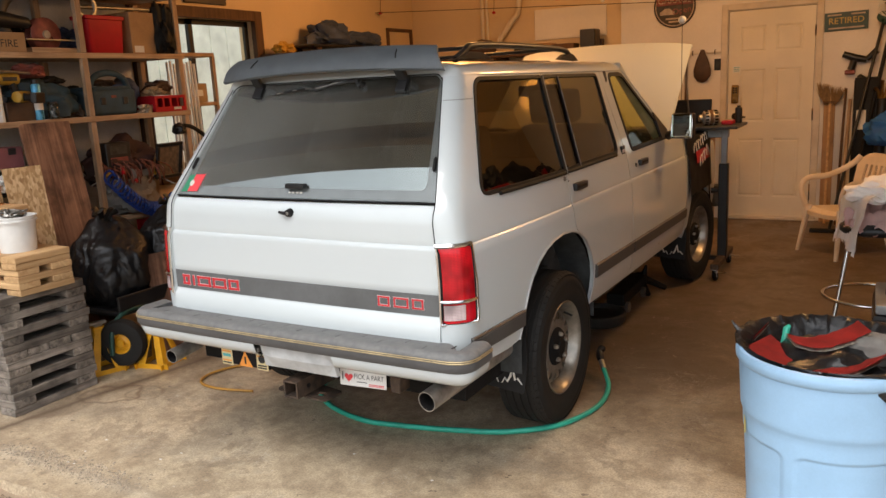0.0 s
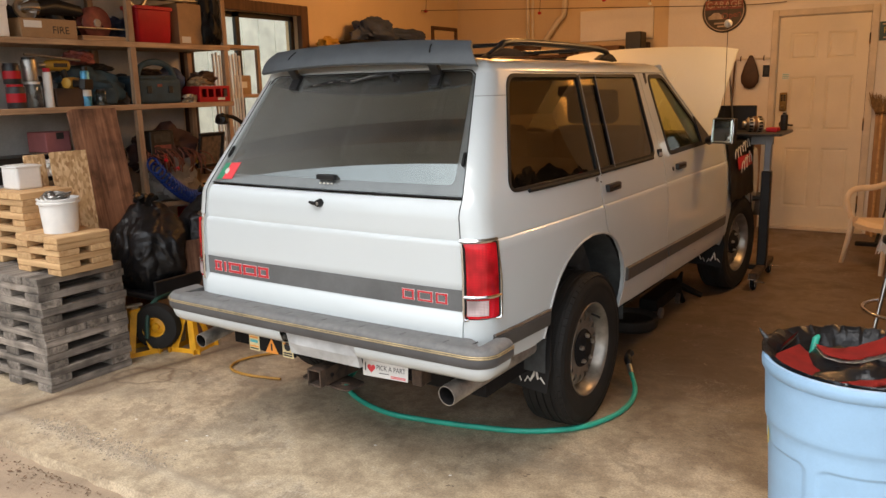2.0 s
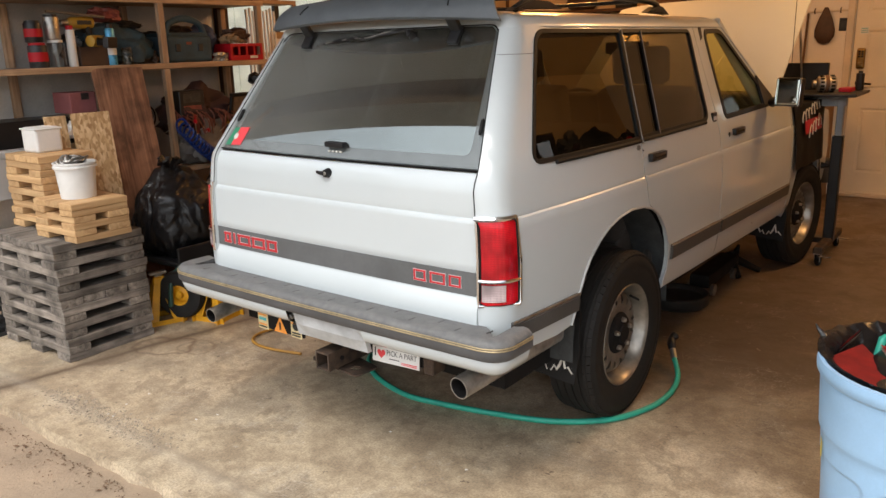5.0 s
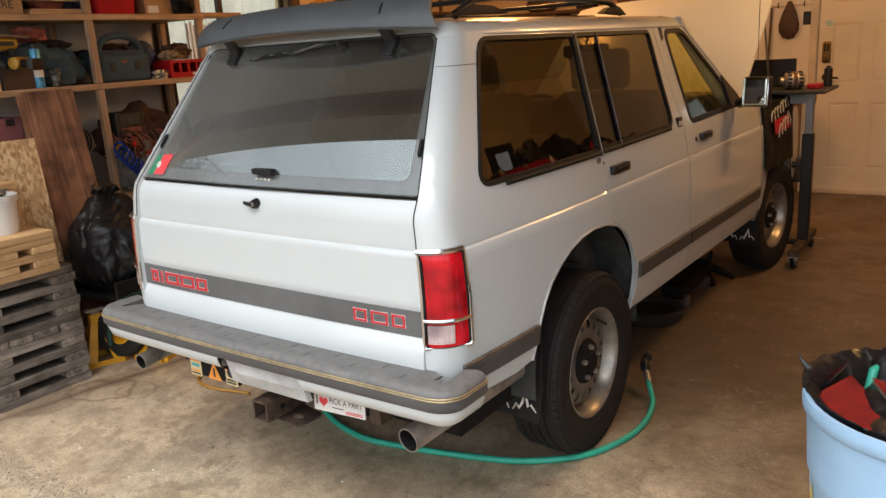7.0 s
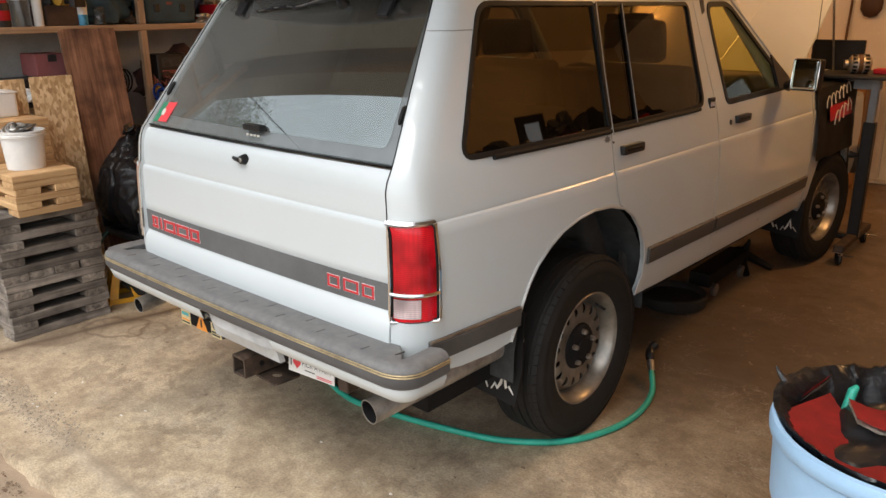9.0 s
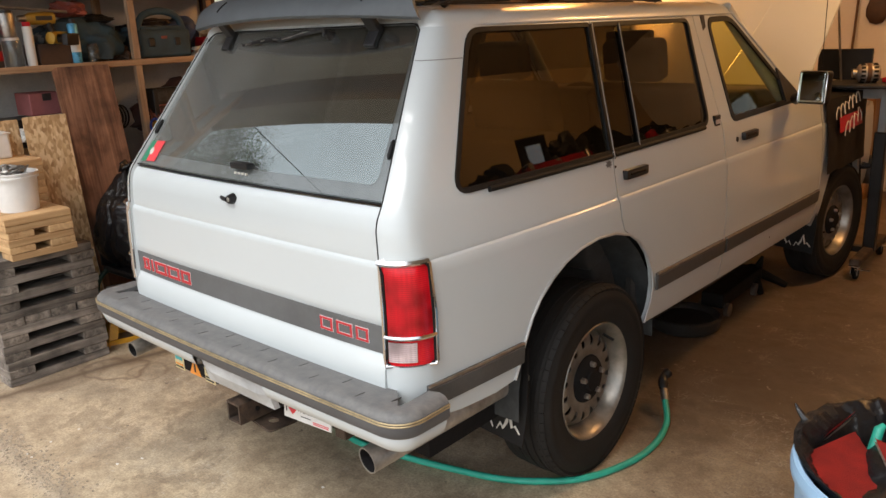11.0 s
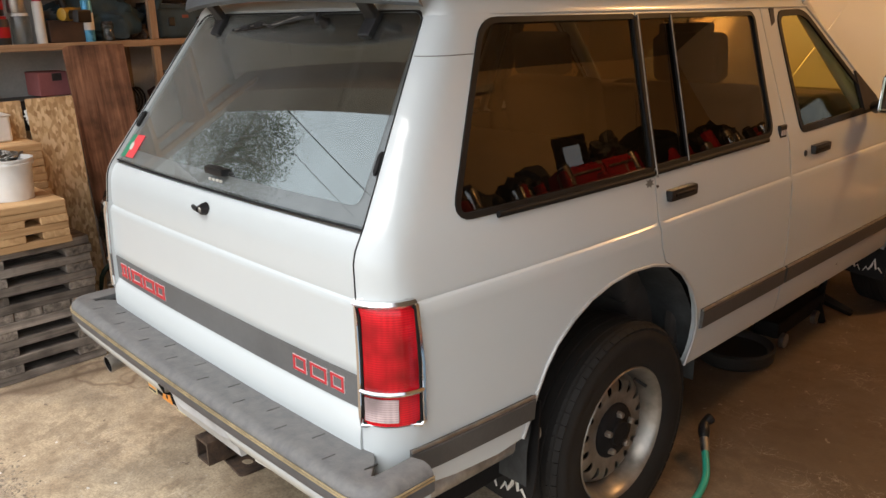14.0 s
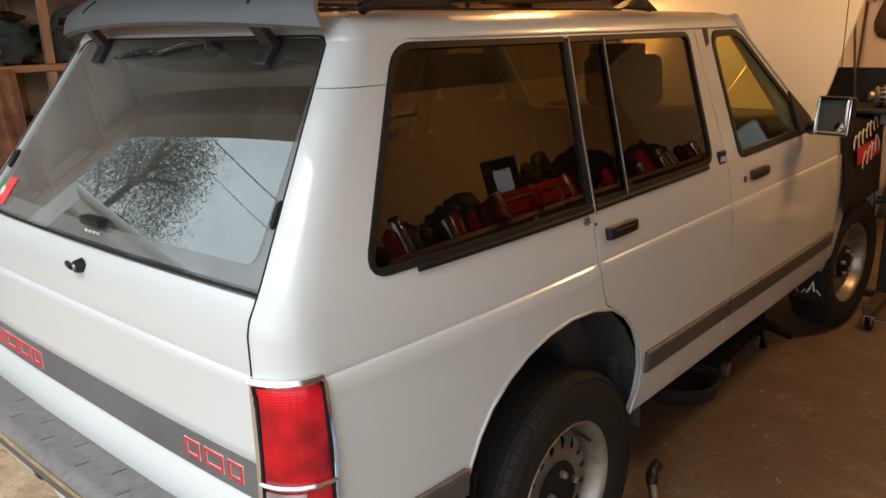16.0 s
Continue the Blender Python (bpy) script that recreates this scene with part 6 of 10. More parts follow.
# door mirrors
for s in (1, -1):
    mir = B()
    box(mir, -0.072, 0.072, 0.0, 0.055, -0.080, 0.080, 0.018, seg=3)
    mir = part("door_mirror", mir, BLACK_PLASTIC, car, "chrome edged door mirror", smooth=True, at=pose(s * 0.890, 2.74, 1.210, -4, 0, s * -9) @ Matrix.Diagonal((0.92, 1, 0.95, 1)))
    bm = B()
    box(bm, -0.064, 0.064, -0.006, 0.001, -0.072, 0.072, 0.010, seg=2)
    part("mirror_glass", bm, MIRROR, mir)
    bm = B()
    sweep(bm, [(-0.069, -0.003, -0.070), (-0.069, -0.003, 0.070), (-0.061, -0.003, 0.078), (0.061, -0.003, 0.078), (0.069, -0.003, 0.070), (0.069, -0.003, -0.070), (0.061, -0.003, -0.078), (-0.061, -0.003, -0.078)], 0.003, 6, closed=True)
    part("chrome_edge", bm, CHROME, mir, smooth=True)
    bm = B()
    sweep(bm, [(-s * 0.05, 0.03, -0.040), (-s * 0.13, 0.09, -0.060)], [0.026, 0.03], 8)
    part("mirror_arm", bm, BLACK_PLASTIC, mir, smooth=True)
    bm = B()
    lathe(bm, [(0, 0.006), (0.019, 0.004), (0.022, 0)], 16, pose(s * 0.036, -0.006, -0.042, 90))
    part("blind_spot_mirror", bm, MIRROR, mir)

# cabin
for x in (-0.36, 0.36):
    st_ = thing("front_seat", "", "", pose(x, 2.25, 0.46))
    st_.parent = car
    bm = B()
    box(bm, -0.25, 0.25, -0.05, 0.48, 0.05, 0.25, 0.05, seg=3)
    part("cushion", bm, INTERIOR, st_, smooth=True)
    bm = B()
    box(bm, -0.25, 0.25, -0.06, 0.08, 0.0, 0.62, 0.05, m=Matrix.Translation((0, -0.02, 0.2)) @ pose(0, 0, 0, 14), seg=3)
    part("backrest", bm, INTERIOR, st_, smooth=True)
    bm = B()
    box(bm, -0.14, 0.14, -0.05, 0.05, 0.0, 0.18, 0.045, m=Matrix.Translation((0, -0.20, 0.83)) @ pose(0, 0, 0, 10), seg=3)
    part("headrest", bm, INTERIOR, st_, smooth=True)
bench = thing("rear_bench", "", "", pose(0, 1.35, 0.46))
bench.parent = car
bm = B()
box(bm, -0.62, 0.62, -0.05, 0.48, 0.05, 0.26, 0.05, seg=3)
part("cushion", bm, INTERIOR, bench, smooth=True)
bm = B()
box(bm, -0.62, 0.62, -0.06, 0.07, 0.0, 0.52, 0.05, m=Matrix.Translation((0, -0.02, 0.2)) @ pose(0, 0, 0, 16), seg=3)
part("backrest", bm, INTERIOR, bench, smooth=True)
bm = B()
box(bm, -0.68, 0.68, 0.24, 3.2, 0.46, 0.50)
part("cabin_floor", bm, INTERIOR, car)
bm = B()
skin(bm, inset(R_OUT, 0.06), [], 0.12, lambda u, v: Vector((u, v + 0.02, roof_z(u, v) - 0.03)))
part("headlining", bm, MAT_GREY, car, smooth=True)
bm = B()
box(bm, -0.64, 0.64, 2.70, 3.07, 0.86, 1.195, 0.05, seg=3)
part("dashboard", bm, DASH, car, smooth=True)
bm = B()
sweep(bm, [Vector((-0.36 + 0.19 * math.cos(a), 2.70 + 0.06 * math.sin(a), 1.03 + 0.18 * math.sin(a))) for a in np.linspace(0, 2 * math.pi, 28, endpoint=False)], 0.014, 8, closed=True)
sweep(bm, [(-0.55, 2.70, 1.03), (-0.36, 2.74, 1.01), (-0.17, 2.70, 1.03)], 0.016, 6)
sweep(bm, [(-0.36, 2.72, 1.02), (-0.36, 2.95, 0.95)], 0.03, 8)
part("steering_wheel", bm, BLACK_PLASTIC, car, smooth=True)
bm = B()
box(bm, -0.13, 0.13, -0.02, 0.02, -0.035, 0.035, 0.015, m=Matrix.Translation((0.02, 2.60, 1.46)), seg=2)
sweep(bm, [(0.02, 2.60, 1.49), (0.02, 2.63, 1.55)], 0.008, 6)
part("interior_mirror", bm, BLACK_PLASTIC, car, smooth=True)
for s in (1, -1):
    bm = B()
    for ya, yb in ((1.42, 2.04), (2.06, 3.25)):
        box(bm, s * 0.69 - 0.02, s * 0.69 + 0.02, ya, yb, 0.48, 1.10, 0.01)
    box(bm, s * 0.66 - 0.03, s * 0.66 + 0.03, 0.30, 1.40, 0.86, 1.10, 0.01)
    part("inner_trim", bm, INTERIOR, car)
    for y in (2.11,):
        bm = B()
        sweep(bm, [(s * 0.70, y - 0.02, 1.10), (s * 0.58, y + 0.03, 1.55)], 0.035, 6)
        part("inner_pillar", bm, INTERIOR, car)

# ---- things on the left: timber cribs, shelves, bags ----
def crib(name, label, at, w, d, layers, h, mx, my, timber, solid=()):
    """Short boards laid crosswise in layers, like a small pallet stack. Boards lie along y in even layers and along x in odd ones."""
    st = thing(name, label, "timber stack", at, kind="")
    rng = random.Random(layers * 7 + int(w * 100))
    bw = timber
    piece = {}

    def board(x0, x1, y0, y1, k, mat_, key):
        jx, jy = rng.uniform(-0.006, 0.006), rng.uniform(-0.006, 0.006)
        size = (round(x1 - x0, 3), round(y1 - y0, 3), key)
        m_ = pose((x0 + x1) / 2 + jx, (y0 + y1) / 2 + jy, h * k + h / 2, 0, 0, rng.uniform(-0.6, 0.6))
        if size not in piece:
            bm = B()
            box(bm, -(x1 - x0) / 2, (x1 - x0) / 2, -(y1 - y0) / 2, (y1 - y0) / 2, -h / 2 + 0.001, h / 2, 0.003)
            piece[size] = part("board", bm, mat_, st, at=m_)
        else:
            share("board", piece[size], st, m_)

    for k in range(layers):
        if k == layers - 1:
            n_ = max(2, int(w / (bw + 0.004)))
            for i in range(n_):
                board(i * w / n_ + 0.002, (i + 1) * w / n_ - 0.002, 0, d, k, my, "y")
        elif k % 2 == 0:
            xs = [0, w - bw] + ([w / 2 - bw / 2] if w > 0.5 else [])
            for x in xs:
                board(x, x + bw, 0, d, k, my, "y")
            # extra boards added inside to block light through the gaps
            if w > 0.5:
                for x in (w * 0.25 - bw / 2 + 0.03, w * 0.75 - bw / 2 - 0.03):
                    board(x, x + bw, 0.10, d, k, my, "core")
        else:
            ys = [0, d - bw] if k not in solid else [i * (d - bw) / 3 for i in range(4)]
            for y in ys:
                board(0, w, y, y + bw, k, mx, "x")
    return st


crib("timber_crib", "stack of short weathered grey boards laid crosswise", pose(-2.385, 0.012, 0), 0.66, 0.49, 15, 0.0405, GREY_WOOD_X, GREY_WOOD_Y, 0.118, (7,))
crib("timber_crib", "small stack of clean pine boards beneath a bucket", pose(-2.035, 0.105, 0.608), 0.375, 0.30, 6, 0.033, PINE_X, PINE_Y, 0.116)
crib("timber_crib", "taller stack of pine and grey boards beneath a tub", pose(-2.425, 0.175, 0.608), 0.375, 0.30, 11, 0.036, PINE_X, PINE_Y, 0.116, (7,))


def bucket(name, label, at, r0, r1, h, mat_, filled):
    bk = thing(name, label, "bucket", at)
    bm = B()
    lathe(bm, [(0, 0.0), (r0, 0.0), (r1 - 0.003, h * 0.84), (r1 + 0.006, h * 0.845), (r1 + 0.007, h * 0.9), (r1, h * 0.91), (r1 + 0.001, h * 0.96), (r1 + 0.006, h * 0.965), (r1 + 0.006, h), (r1 - 0.004, h), (r0 - 0.004, 0.006), (0, 0.006)], 40)
    part("shell", bm, mat_, bk, smooth=True)
    if filled:
        rng = random.Random(5)
        bm = B()
        lathe(bm, [(0, h * 0.93), (r1 - 0.012, h * 0.9), (r1 - 0.012, h * 0.8)], 24)
        part("scrap", bm, DAMP_DARK, bk)
        for i in range(26):
            a, q = rng.uniform(0, 6.28), rng.uniform(0, r1 - 0.05)
            bm = B()
            R = rng.uniform(0.018, 0.032)
            m_ = pose(q * math.cos(a), q * math.sin(a), h * 0.98 + rng.uniform(-0.01, 0.016), rng.uniform(-50, 50), rng.uniform(-50, 50), rng.uniform(0, 180))
            sweep(bm, [m_ @ Vector((R * math.cos(t), R * math.sin(t), 0)) for t in np.linspace(0, 6.28, 12, endpoint=False)], 0.0042, 5, closed=True, flat=1.6)
            part("hose_clamp", bm, STEEL, bk)
    return bk


bucket("bucket", "white plastic bucket heaped with steel hose clamps", pose(-1.845, 0.250, 0.806), 0.084, 0.098, 0.18, WHITE_PLASTIC, True)
tub = thing("plastic_tub", "cloudy white plastic tub standing on the boards", "tub", pose(-2.30, 0.33, 1.004) @ Matrix.Diagonal((0.90, 0.90, 0.76, 1)))
bm = B()
for o, zz in ((0, 1),):
    box(bm, -0.075, 0.095, -0.08, 0.08, 0, 0.165, 0.02, seg=3)
    box(bm, -0.082, 0.102, -0.087, 0.087, 0.158, 0.170, 0.005)
part("body", bm, WHITE_PLASTIC, tub, smooth=True)
bm = B()
box(bm, -0.065, 0.085, -0.07, 0.07, 0.170, 0.176, 0.004)
part("lid", bm, WHITE_PLASTIC, tub)

# sheets leaning on the shelves
def leaning(name, label, cat, foot, size, lean, turn_, mat_, thick=0.012):
    bm = B()
    box(bm, -size[0] / 2, size[0] / 2, 0, thick, 0, size[1], 0.002)
    crumple(bm, 0.0, 1)
    ob = part(name, bm, mat_, at=Matrix.Translation(foot) @ pose(0, 0, 0, 0, 0, turn_) @ pose(0, 0, 0, -lean, 0, 0))
    return tagged(ob, label, cat)


leaning("plywood_sheet", "rough brown plywood sheet leaning on the shelves", "plywood", (-2.22, 0.935, 0.0), (0.32, 1.46), 12.5, 83, BROWN_PLY, 0.018)
leaning("strand_board", "pale strand board offcut leaning upright", "board", (-2.135, 0.60, 0.0), (0.22, 1.20), 7.0, 84, OSB)
leaning("strand_board_strip", "narrow strand board strip with a green edge", "board", (-2.20, 0.42, 0.0), (0.12, 1.19), 6.0, 84, OSB)
leaning("brown_board", "brown board leaning behind the jack stand", "board", (-1.72, 1.16, 0.0), (0.34, 0.62), 8.0, 75, BROWN_PLY)

# black sacks on a garden cart
def sack(at, rx, ry, rz, seed, label):
    bm = B()
    bmesh.ops.create_icosphere(bm, subdivisions=6, radius=1.0)
    off = Vector((seed, seed * 0.7, 0))
    for v in bm.verts:
        p = v.co.copy()
        q = p + 0.25 * Vector((noise.noise(p * 2 + off), noise.noise(p * 2 + off * 2), noise.noise(p * 2 - off)))
        n_ = 0.16 * noise.noise(q * 1.5 + off)
        fold = 0.10 * abs(noise.noise(Vector((q.x * 2.6, q.y * 2.6, q.z * 1.3)) + off)) + 0.05 * abs(noise.noise(q * 6 + off)) + 0.022 * abs(noise.noise(q * 14 - off))
        r_ = 1.04 + n_ - fold
        z = p.z * r_
        if z > 0.5:
            k = min(1.0, (z - 0.5) / 0.5)
            p.x, p.y = p.x * (1 - 0.35 * k), p.y * (1 - 0.35 * k)
        v.co = Vector((p.x * r_ * rx, p.y * r_ * ry, max(-0.85, z) * rz))
    sk_ = thing("refuse_sack", label, "sack", at, "sacks on the cart")
    part("bag", bm, BLACK_BAG, sk_, smooth=True)
    bm = B()
    for k in range(7):
        a = k * 0.9 + seed
        sweep(bm, [(0.02 * math.cos(a), 0.02 * math.sin(a), rz * 0.8), (0.03 * math.cos(a), 0.03 * math.sin(a), rz * 1.02), (0.07 * math.cos(a + 0.4), 0.07 * math.sin(a + 0.4), rz * (1.10 + 0.04 * (k % 3)))], [0.03, 0.014, 0.026], 6, flat=0.3)
    part("knot", bm, BLACK_BAG, sk_, smooth=True)
    return sk_


sack(pose(-2.06, 0.95, 0.555), 0.25, 0.25, 0.30, 1.3, "full black plastic refuse sack with a knotted top")
sack(pose(-1.92, 1.33, 0.60), 0.21, 0.22, 0.28, 4.1, "full black plastic refuse sack resting on the cart")

cart = thing("garden_cart", "dark green garden cart with yellow hubbed wheel", "cart", pose(-2.0, 0.95, 0.0))
bm = B()
box(bm, -0.20, 0.20, -0.20, 0.62, 0.30, 0.335, 0.01)
for x in (-0.2, 0.2):
    box(bm, x - 0.01, x + 0.01, -0.20, 0.62, 0.335, 0.42, 0.004)
part("tray", bm, BLACK_PLASTIC, cart)
bm = B()
for x in (-0.16, 0.2):
    sweep(bm, curve([(x, -0.28, 0.10), (x, -0.24, 0.28), (x, -0.05, 0.33), (x, 0.3, 0.22), (x, 0.62, 0.30)], 5), 0.014, 8)
sweep(bm, [(-0.16, -0.05, 0.15), (0.22, -0.05, 0.15)], 0.012, 8)
part("tube_frame", bm, GREEN_PAINT, cart, smooth=True)
for x, y, rz in ((0.215, -0.215, -62), (0.235, 0.50, 0), (-0.22, 0.50, 0)):
    whl = thing("cart_wheel", "", "", pose(x, y, 0.16 if rz else 0.145, 0, 0, rz))
    whl.parent = cart
    bm = B()
    lathe(bm, [(0.060, -0.035), (0.09, -0.048), (0.130, -0.036), (0.142, -0.012), (0.142, 0.012), (0.130, 0.036), (0.09, 0.048), (0.060, 0.035)], 32, pose(0, 0, 0, 0, 90))
    part("tyre", bm, TYRE, whl, smooth=True)
    bm = B()
    lathe(bm, [(0.0, 0.03), (0.018, 0.03), (0.022, 0.012), (0.044, 0.006), (0.055, 0.034), (0.063, 0.034), (0.063, -0.034)], 28, pose(0, 0, 0, 0, 90))
    part("hub", bm, YELLOW_PAINT, whl, "yellow wheel hub", smooth=True)


def jack_stand(at):
    js = thing("jack_stand", "yellow steel jack stand on the floor", "jack stand", at, "jack stands")
    for i in range(4):
        a = math.pi / 4 + i * math.pi / 2
        c_, s_ = math.cos(a), math.sin(a)
        bm = B()
        up, dn = 0.042, 0.128
        t = 0.030
        e1 = Vector((-s_, c_, 0))
        T0, D0 = Vector((c_ * up, s_ * up, 0.235)), Vector((c_ * dn, s_ * dn, 0.0))
        for e2 in (Vector((-c_, 0, 0)).normalized() if abs(c_) > 0.1 else e1, Vector((0, -s_, 0)).normalized()):
            q = [T0, T0 + e2 * 0.034, D0 + e2 * 0.046, D0]
            vv = [bm.verts.new(p) for p in q]
            ww = [bm.verts.new(p + Vector((c_, s_, 0)) * 0.004) for p in q]
            bm.faces.new(vv)
            bm.faces.new(ww[::-1])
            for k in range(4):
                bm.faces.new((vv[k], vv[(k + 1) % 4], ww[(k + 1) % 4], ww[k]))
        part("leg", bm, YELLOW_PAINT, js)
    bm = B()
    for s in (1, -1):
        box(bm, -0.115, 0.115, s * 0.088 - 0.003, s * 0.088 + 0.003, 0.0, 0.028)
        box(bm, s * 0.088 - 0.003, s * 0.088 + 0.003, -0.115, 0.115, 0.0, 0.028)
    part("base_rail", bm, YELLOW_PAINT, js)
    bm = B()
    box(bm, -0.036, 0.036, -0.036, 0.036, 0.215, 0.27, 0.006)
    part("collar", bm, YELLOW_PAINT, js)
    bm = B()
    box(bm, -0.016, 0.016, -0.022, 0.022, 0.10, 0.285, 0.003)
    box(bm, -0.022, 0.022, -0.05, 0.05, 0.280, 0.298, 0.006)
    part("ratchet_post", bm, STEEL, js)
    return js


j1 = jack_stand(pose(-1.655, 0.875, 0, 0, 0, 12))
copy_thing(j1, pose(-1.89, 0.665, 0, 0, 0, -20))

# grey milk crate and white tub beside the boards
mc = thing("milk_crate", "dark grey plastic milk crate on the floor", "crate", pose(-2.60, 0.14, 0))
bm = B()
for z in (0.0, 0.05, 0.10, 0.15, 0.20, 0.25):
    for bx in ((-0.16, 0.16, -0.16, -0.15), (-0.16, 0.16, 0.15, 0.16), (-0.16, -0.15, -0.16, 0.16), (0.15, 0.16, -0.16, 0.16)):
        box(bm, *bx, z, z + 0.022)
for i in range(7):
    q = -0.15 + i * 0.05
    for bx in ((q - 0.006, q + 0.006, -0.158, -0.151), (q - 0.006, q + 0.006, 0.151, 0.158), (0.151, 0.158, q - 0.006, q + 0.006), (-0.158, -0.151, q - 0.006, q + 0.006)):
        box(bm, *bx, 0.0, 0.27)
box(bm, -0.15, 0.15, -0.15, 0.15, 0.0, 0.01)
part("shell", bm, DAMP_DARK, mc)
tb = B()
box(tb, -0.16, 0.16, -0.15, 0.15, 0.0, 0.24, 0.03, seg=3)
box(tb, -0.175, 0.175, -0.165, 0.165, 0.22, 0.25, 0.008)
tagged(part("storage_bin", tb, WHITE_PLASTIC, at=pose(-2.60, 0.15, 0.273), smooth=True), "white plastic storage bin on a milk crate", "bin")

# ---- shelving along the left wall ----
shelf = thing("shelf_rack", "rough timber shelving crowded with tools and boxes", "shelves", pose(-2.55, 0.0, 0.0))
SZ = (0.72, 1.405, 1.815, 2.235)
for k, z in enumerate(SZ):
    y0 = 1.10 if k == 0 else -0.30
    bm = B()
    box(bm, -0.04, 0.0, y0, 2.20, z, z + 0.036, 0.003)
    part("front_rail", bm, SHELF_WOOD_Y, shelf)
    bm = B()
    box(bm, -0.46, -0.042, y0, 2.19, z + 0.006, z + 0.026)
    part("shelf_board", bm, SHELF_WOOD_Y, shelf)
for y in (-0.28, 0.55, 1.340, 2.155):
    for x0, x1 in ((-0.038, -0.002), (-0.45, -0.41)):
        if y == 0.55 and x0 > -0.1:
            continue
        zz = [(0.0, 0.72)] + [(SZ[i] + 0.037, SZ[i + 1]) for i in range(3)] + [(SZ[3] + 0.037, 2.72)]
        for a, c_ in zz:
            bm = B()
            box(bm, x0, x1, y - 0.02, y + 0.024, a, c_, 0.003)
            part("post", bm, SHELF_WOOD_Z, shelf)
bm = B()
box(bm, -0.50, -0.465, -0.4, 2.10, 0.0, 2.7)
part("back_sheet", bm, surf("grey_back_board", (0.52, 0.51, 0.48), 0.85, var=0.3, scale=3), shelf, "grey backing board")
SX = -2.55   # shelf front
GREY_TOTE = surf("pale_grey_plastic", (0.48, 0.47, 0.45), 0.5, var=0.1, scale=6, bump=0.05)


def carton(name, label, cat, at, w, d, h, mat_, bars=(), lid=None):
    c_ = thing(name, label, cat, at)
    bm = B()
    box(bm, -d, 0, 0, w, 0, h, 0.004)
    part("carton", bm, mat_, c_)
    if lid:
        bm = B()
        box(bm, -d - 0.006, 0.006, -0.006, w + 0.006, h - 0.03, h + 0.012, 0.006)
        part("lid", bm, lid, c_)
    for y0, y1, z0, z1, mm in bars:
        bm = B()
        box(bm, -0.001, 0.0016, y0, y1, z0, z1)
        part("print", bm, mm, c_)
    return c_


def can(name, label, cat, at, r, h, mat_, capmat=None, band=None, neck=0.8):
    c_ = thing(name, label, cat, at)
    bm = B()
    lathe(bm, [(0, 0), (r * 0.96, 0), (r, 0.004), (r, h * 0.86), (r * neck, h * 0.9), (0, h * 0.9)], 24)
    part("body", bm, mat_, c_, smooth=True)
    bm = B()
    lathe(bm, [(r * neck * 0.9, h * 0.9), (r * neck * 0.9, h), (0, h)], 20)
    part("cap", bm, capmat or mat_, c_)
    if band:
        bm = B()
        lathe(bm, [(r + 0.0012, h * 0.25), (r + 0.0012, h * 0.62)], 24)
        part("label", bm, band, c_, smooth=True)
    return c_


def lump(name, label, cat, at, rx, ry, rz, seed, mat_, rough_=0.25, sub=4):
    """A soft or jumbled low heap: cloth, bags, coiled gear."""
    bm = B()
    bmesh.ops.create_icosphere(bm, subdivisions=sub, radius=1.0)
    for v in bm.verts:
        p = v.co.copy()
        k = 1 + rough_ * noise.noise(p * 1.8 + Vector((seed, 0, 0))) + rough_ * 0.5 * noise.noise(p * 5 + Vector((0, seed, 0)))
        v.co = Vector((p.x * k * rx, p.y * k * ry, max(p.z * k, -0.75) * rz + 0.75 * rz))
    return tagged(part(name, bm, mat_, at=at, smooth=True), label, cat)


z1, z2, z3, z0 = SZ[1] + 0.036, SZ[2] + 0.036, SZ[3] + 0.036, SZ[0] + 0.036
# top shelf bay
carton("fire_carton", "long brown carton with dark printed word", "carton", pose(SX - 0.02, 0.60, z2), 0.36, 0.25, 0.115, CARDBOARD, [(0.02, 0.13, 0.06, 0.10, PAPER)])
bm = letters("FIRE", 0.062)
bmesh.ops.transform(bm, matrix=pose(SX - 0.018, 0.85, z2 + 0.048, 0, 0, 90), verts=bm.verts[:])
fire = part("lettering", bm, BLACK_PRINT)
fire.parent = [o for o in scene.objects if o.name == "fire_carton"][0]
fire.matrix_parent_inverse = pose(SX - 0.02, 0.60, z2).inverted()
rt_ = thing("red_tub", "open red plastic storage tub with a rolled rim", "tub", pose(SX - 0.03, 1.41, z2))
bm = B()
rows_ = []
for z, g in ((0.0, -0.016), (0.012, -0.011), (0.20, 0.0), (0.215, 0.001), (0.220, 0.010), (0.240, 0.011), (0.244, 0.006), (0.240, 0.0), (0.03, -0.014)):
    ring = round_poly([(-0.15 - g, -g), (g, -g), (g, 0.300 + g), (-0.15 - g, 0.300 + g)], 0.030, 5)
    rows_.append([bm.verts.new((u, v, z)) for u, v in ring])
for a, b_ in zip(rows_, rows_[1:]):
    for i in range(len(a)):
        bm.faces.new((a[i], a[(i + 1) % len(a)], b_[(i + 1) % len(a)], b_[i]))
bm.faces.new(rows_[0][::-1])
bm.faces.new(rows_[-1])
part("tub", bm, RED_PLASTIC, rt_, smooth=True)
carton("brown_carton", "tall plain brown cardboard carton", "carton", pose(SX - 0.05, 1.775, z2), 0.215, 0.30, 0.285, CARDBOARD, [(0.02, 0.10, 0.01, 0.055, PAPER)])
lump("strap_bag", "black strap bag hanging at the shelf end", "bag", pose(SX - 0.08, 2.07, z2), 0.09, 0.085, 0.20, 2.2, BLACK_RUBBER, 0.5)
gr_ = thing("angle_grinder", "dark steel angle grinder with a bright gear head", "grinder", pose(SX - 0.10, 0.70, z2 + 0.15))
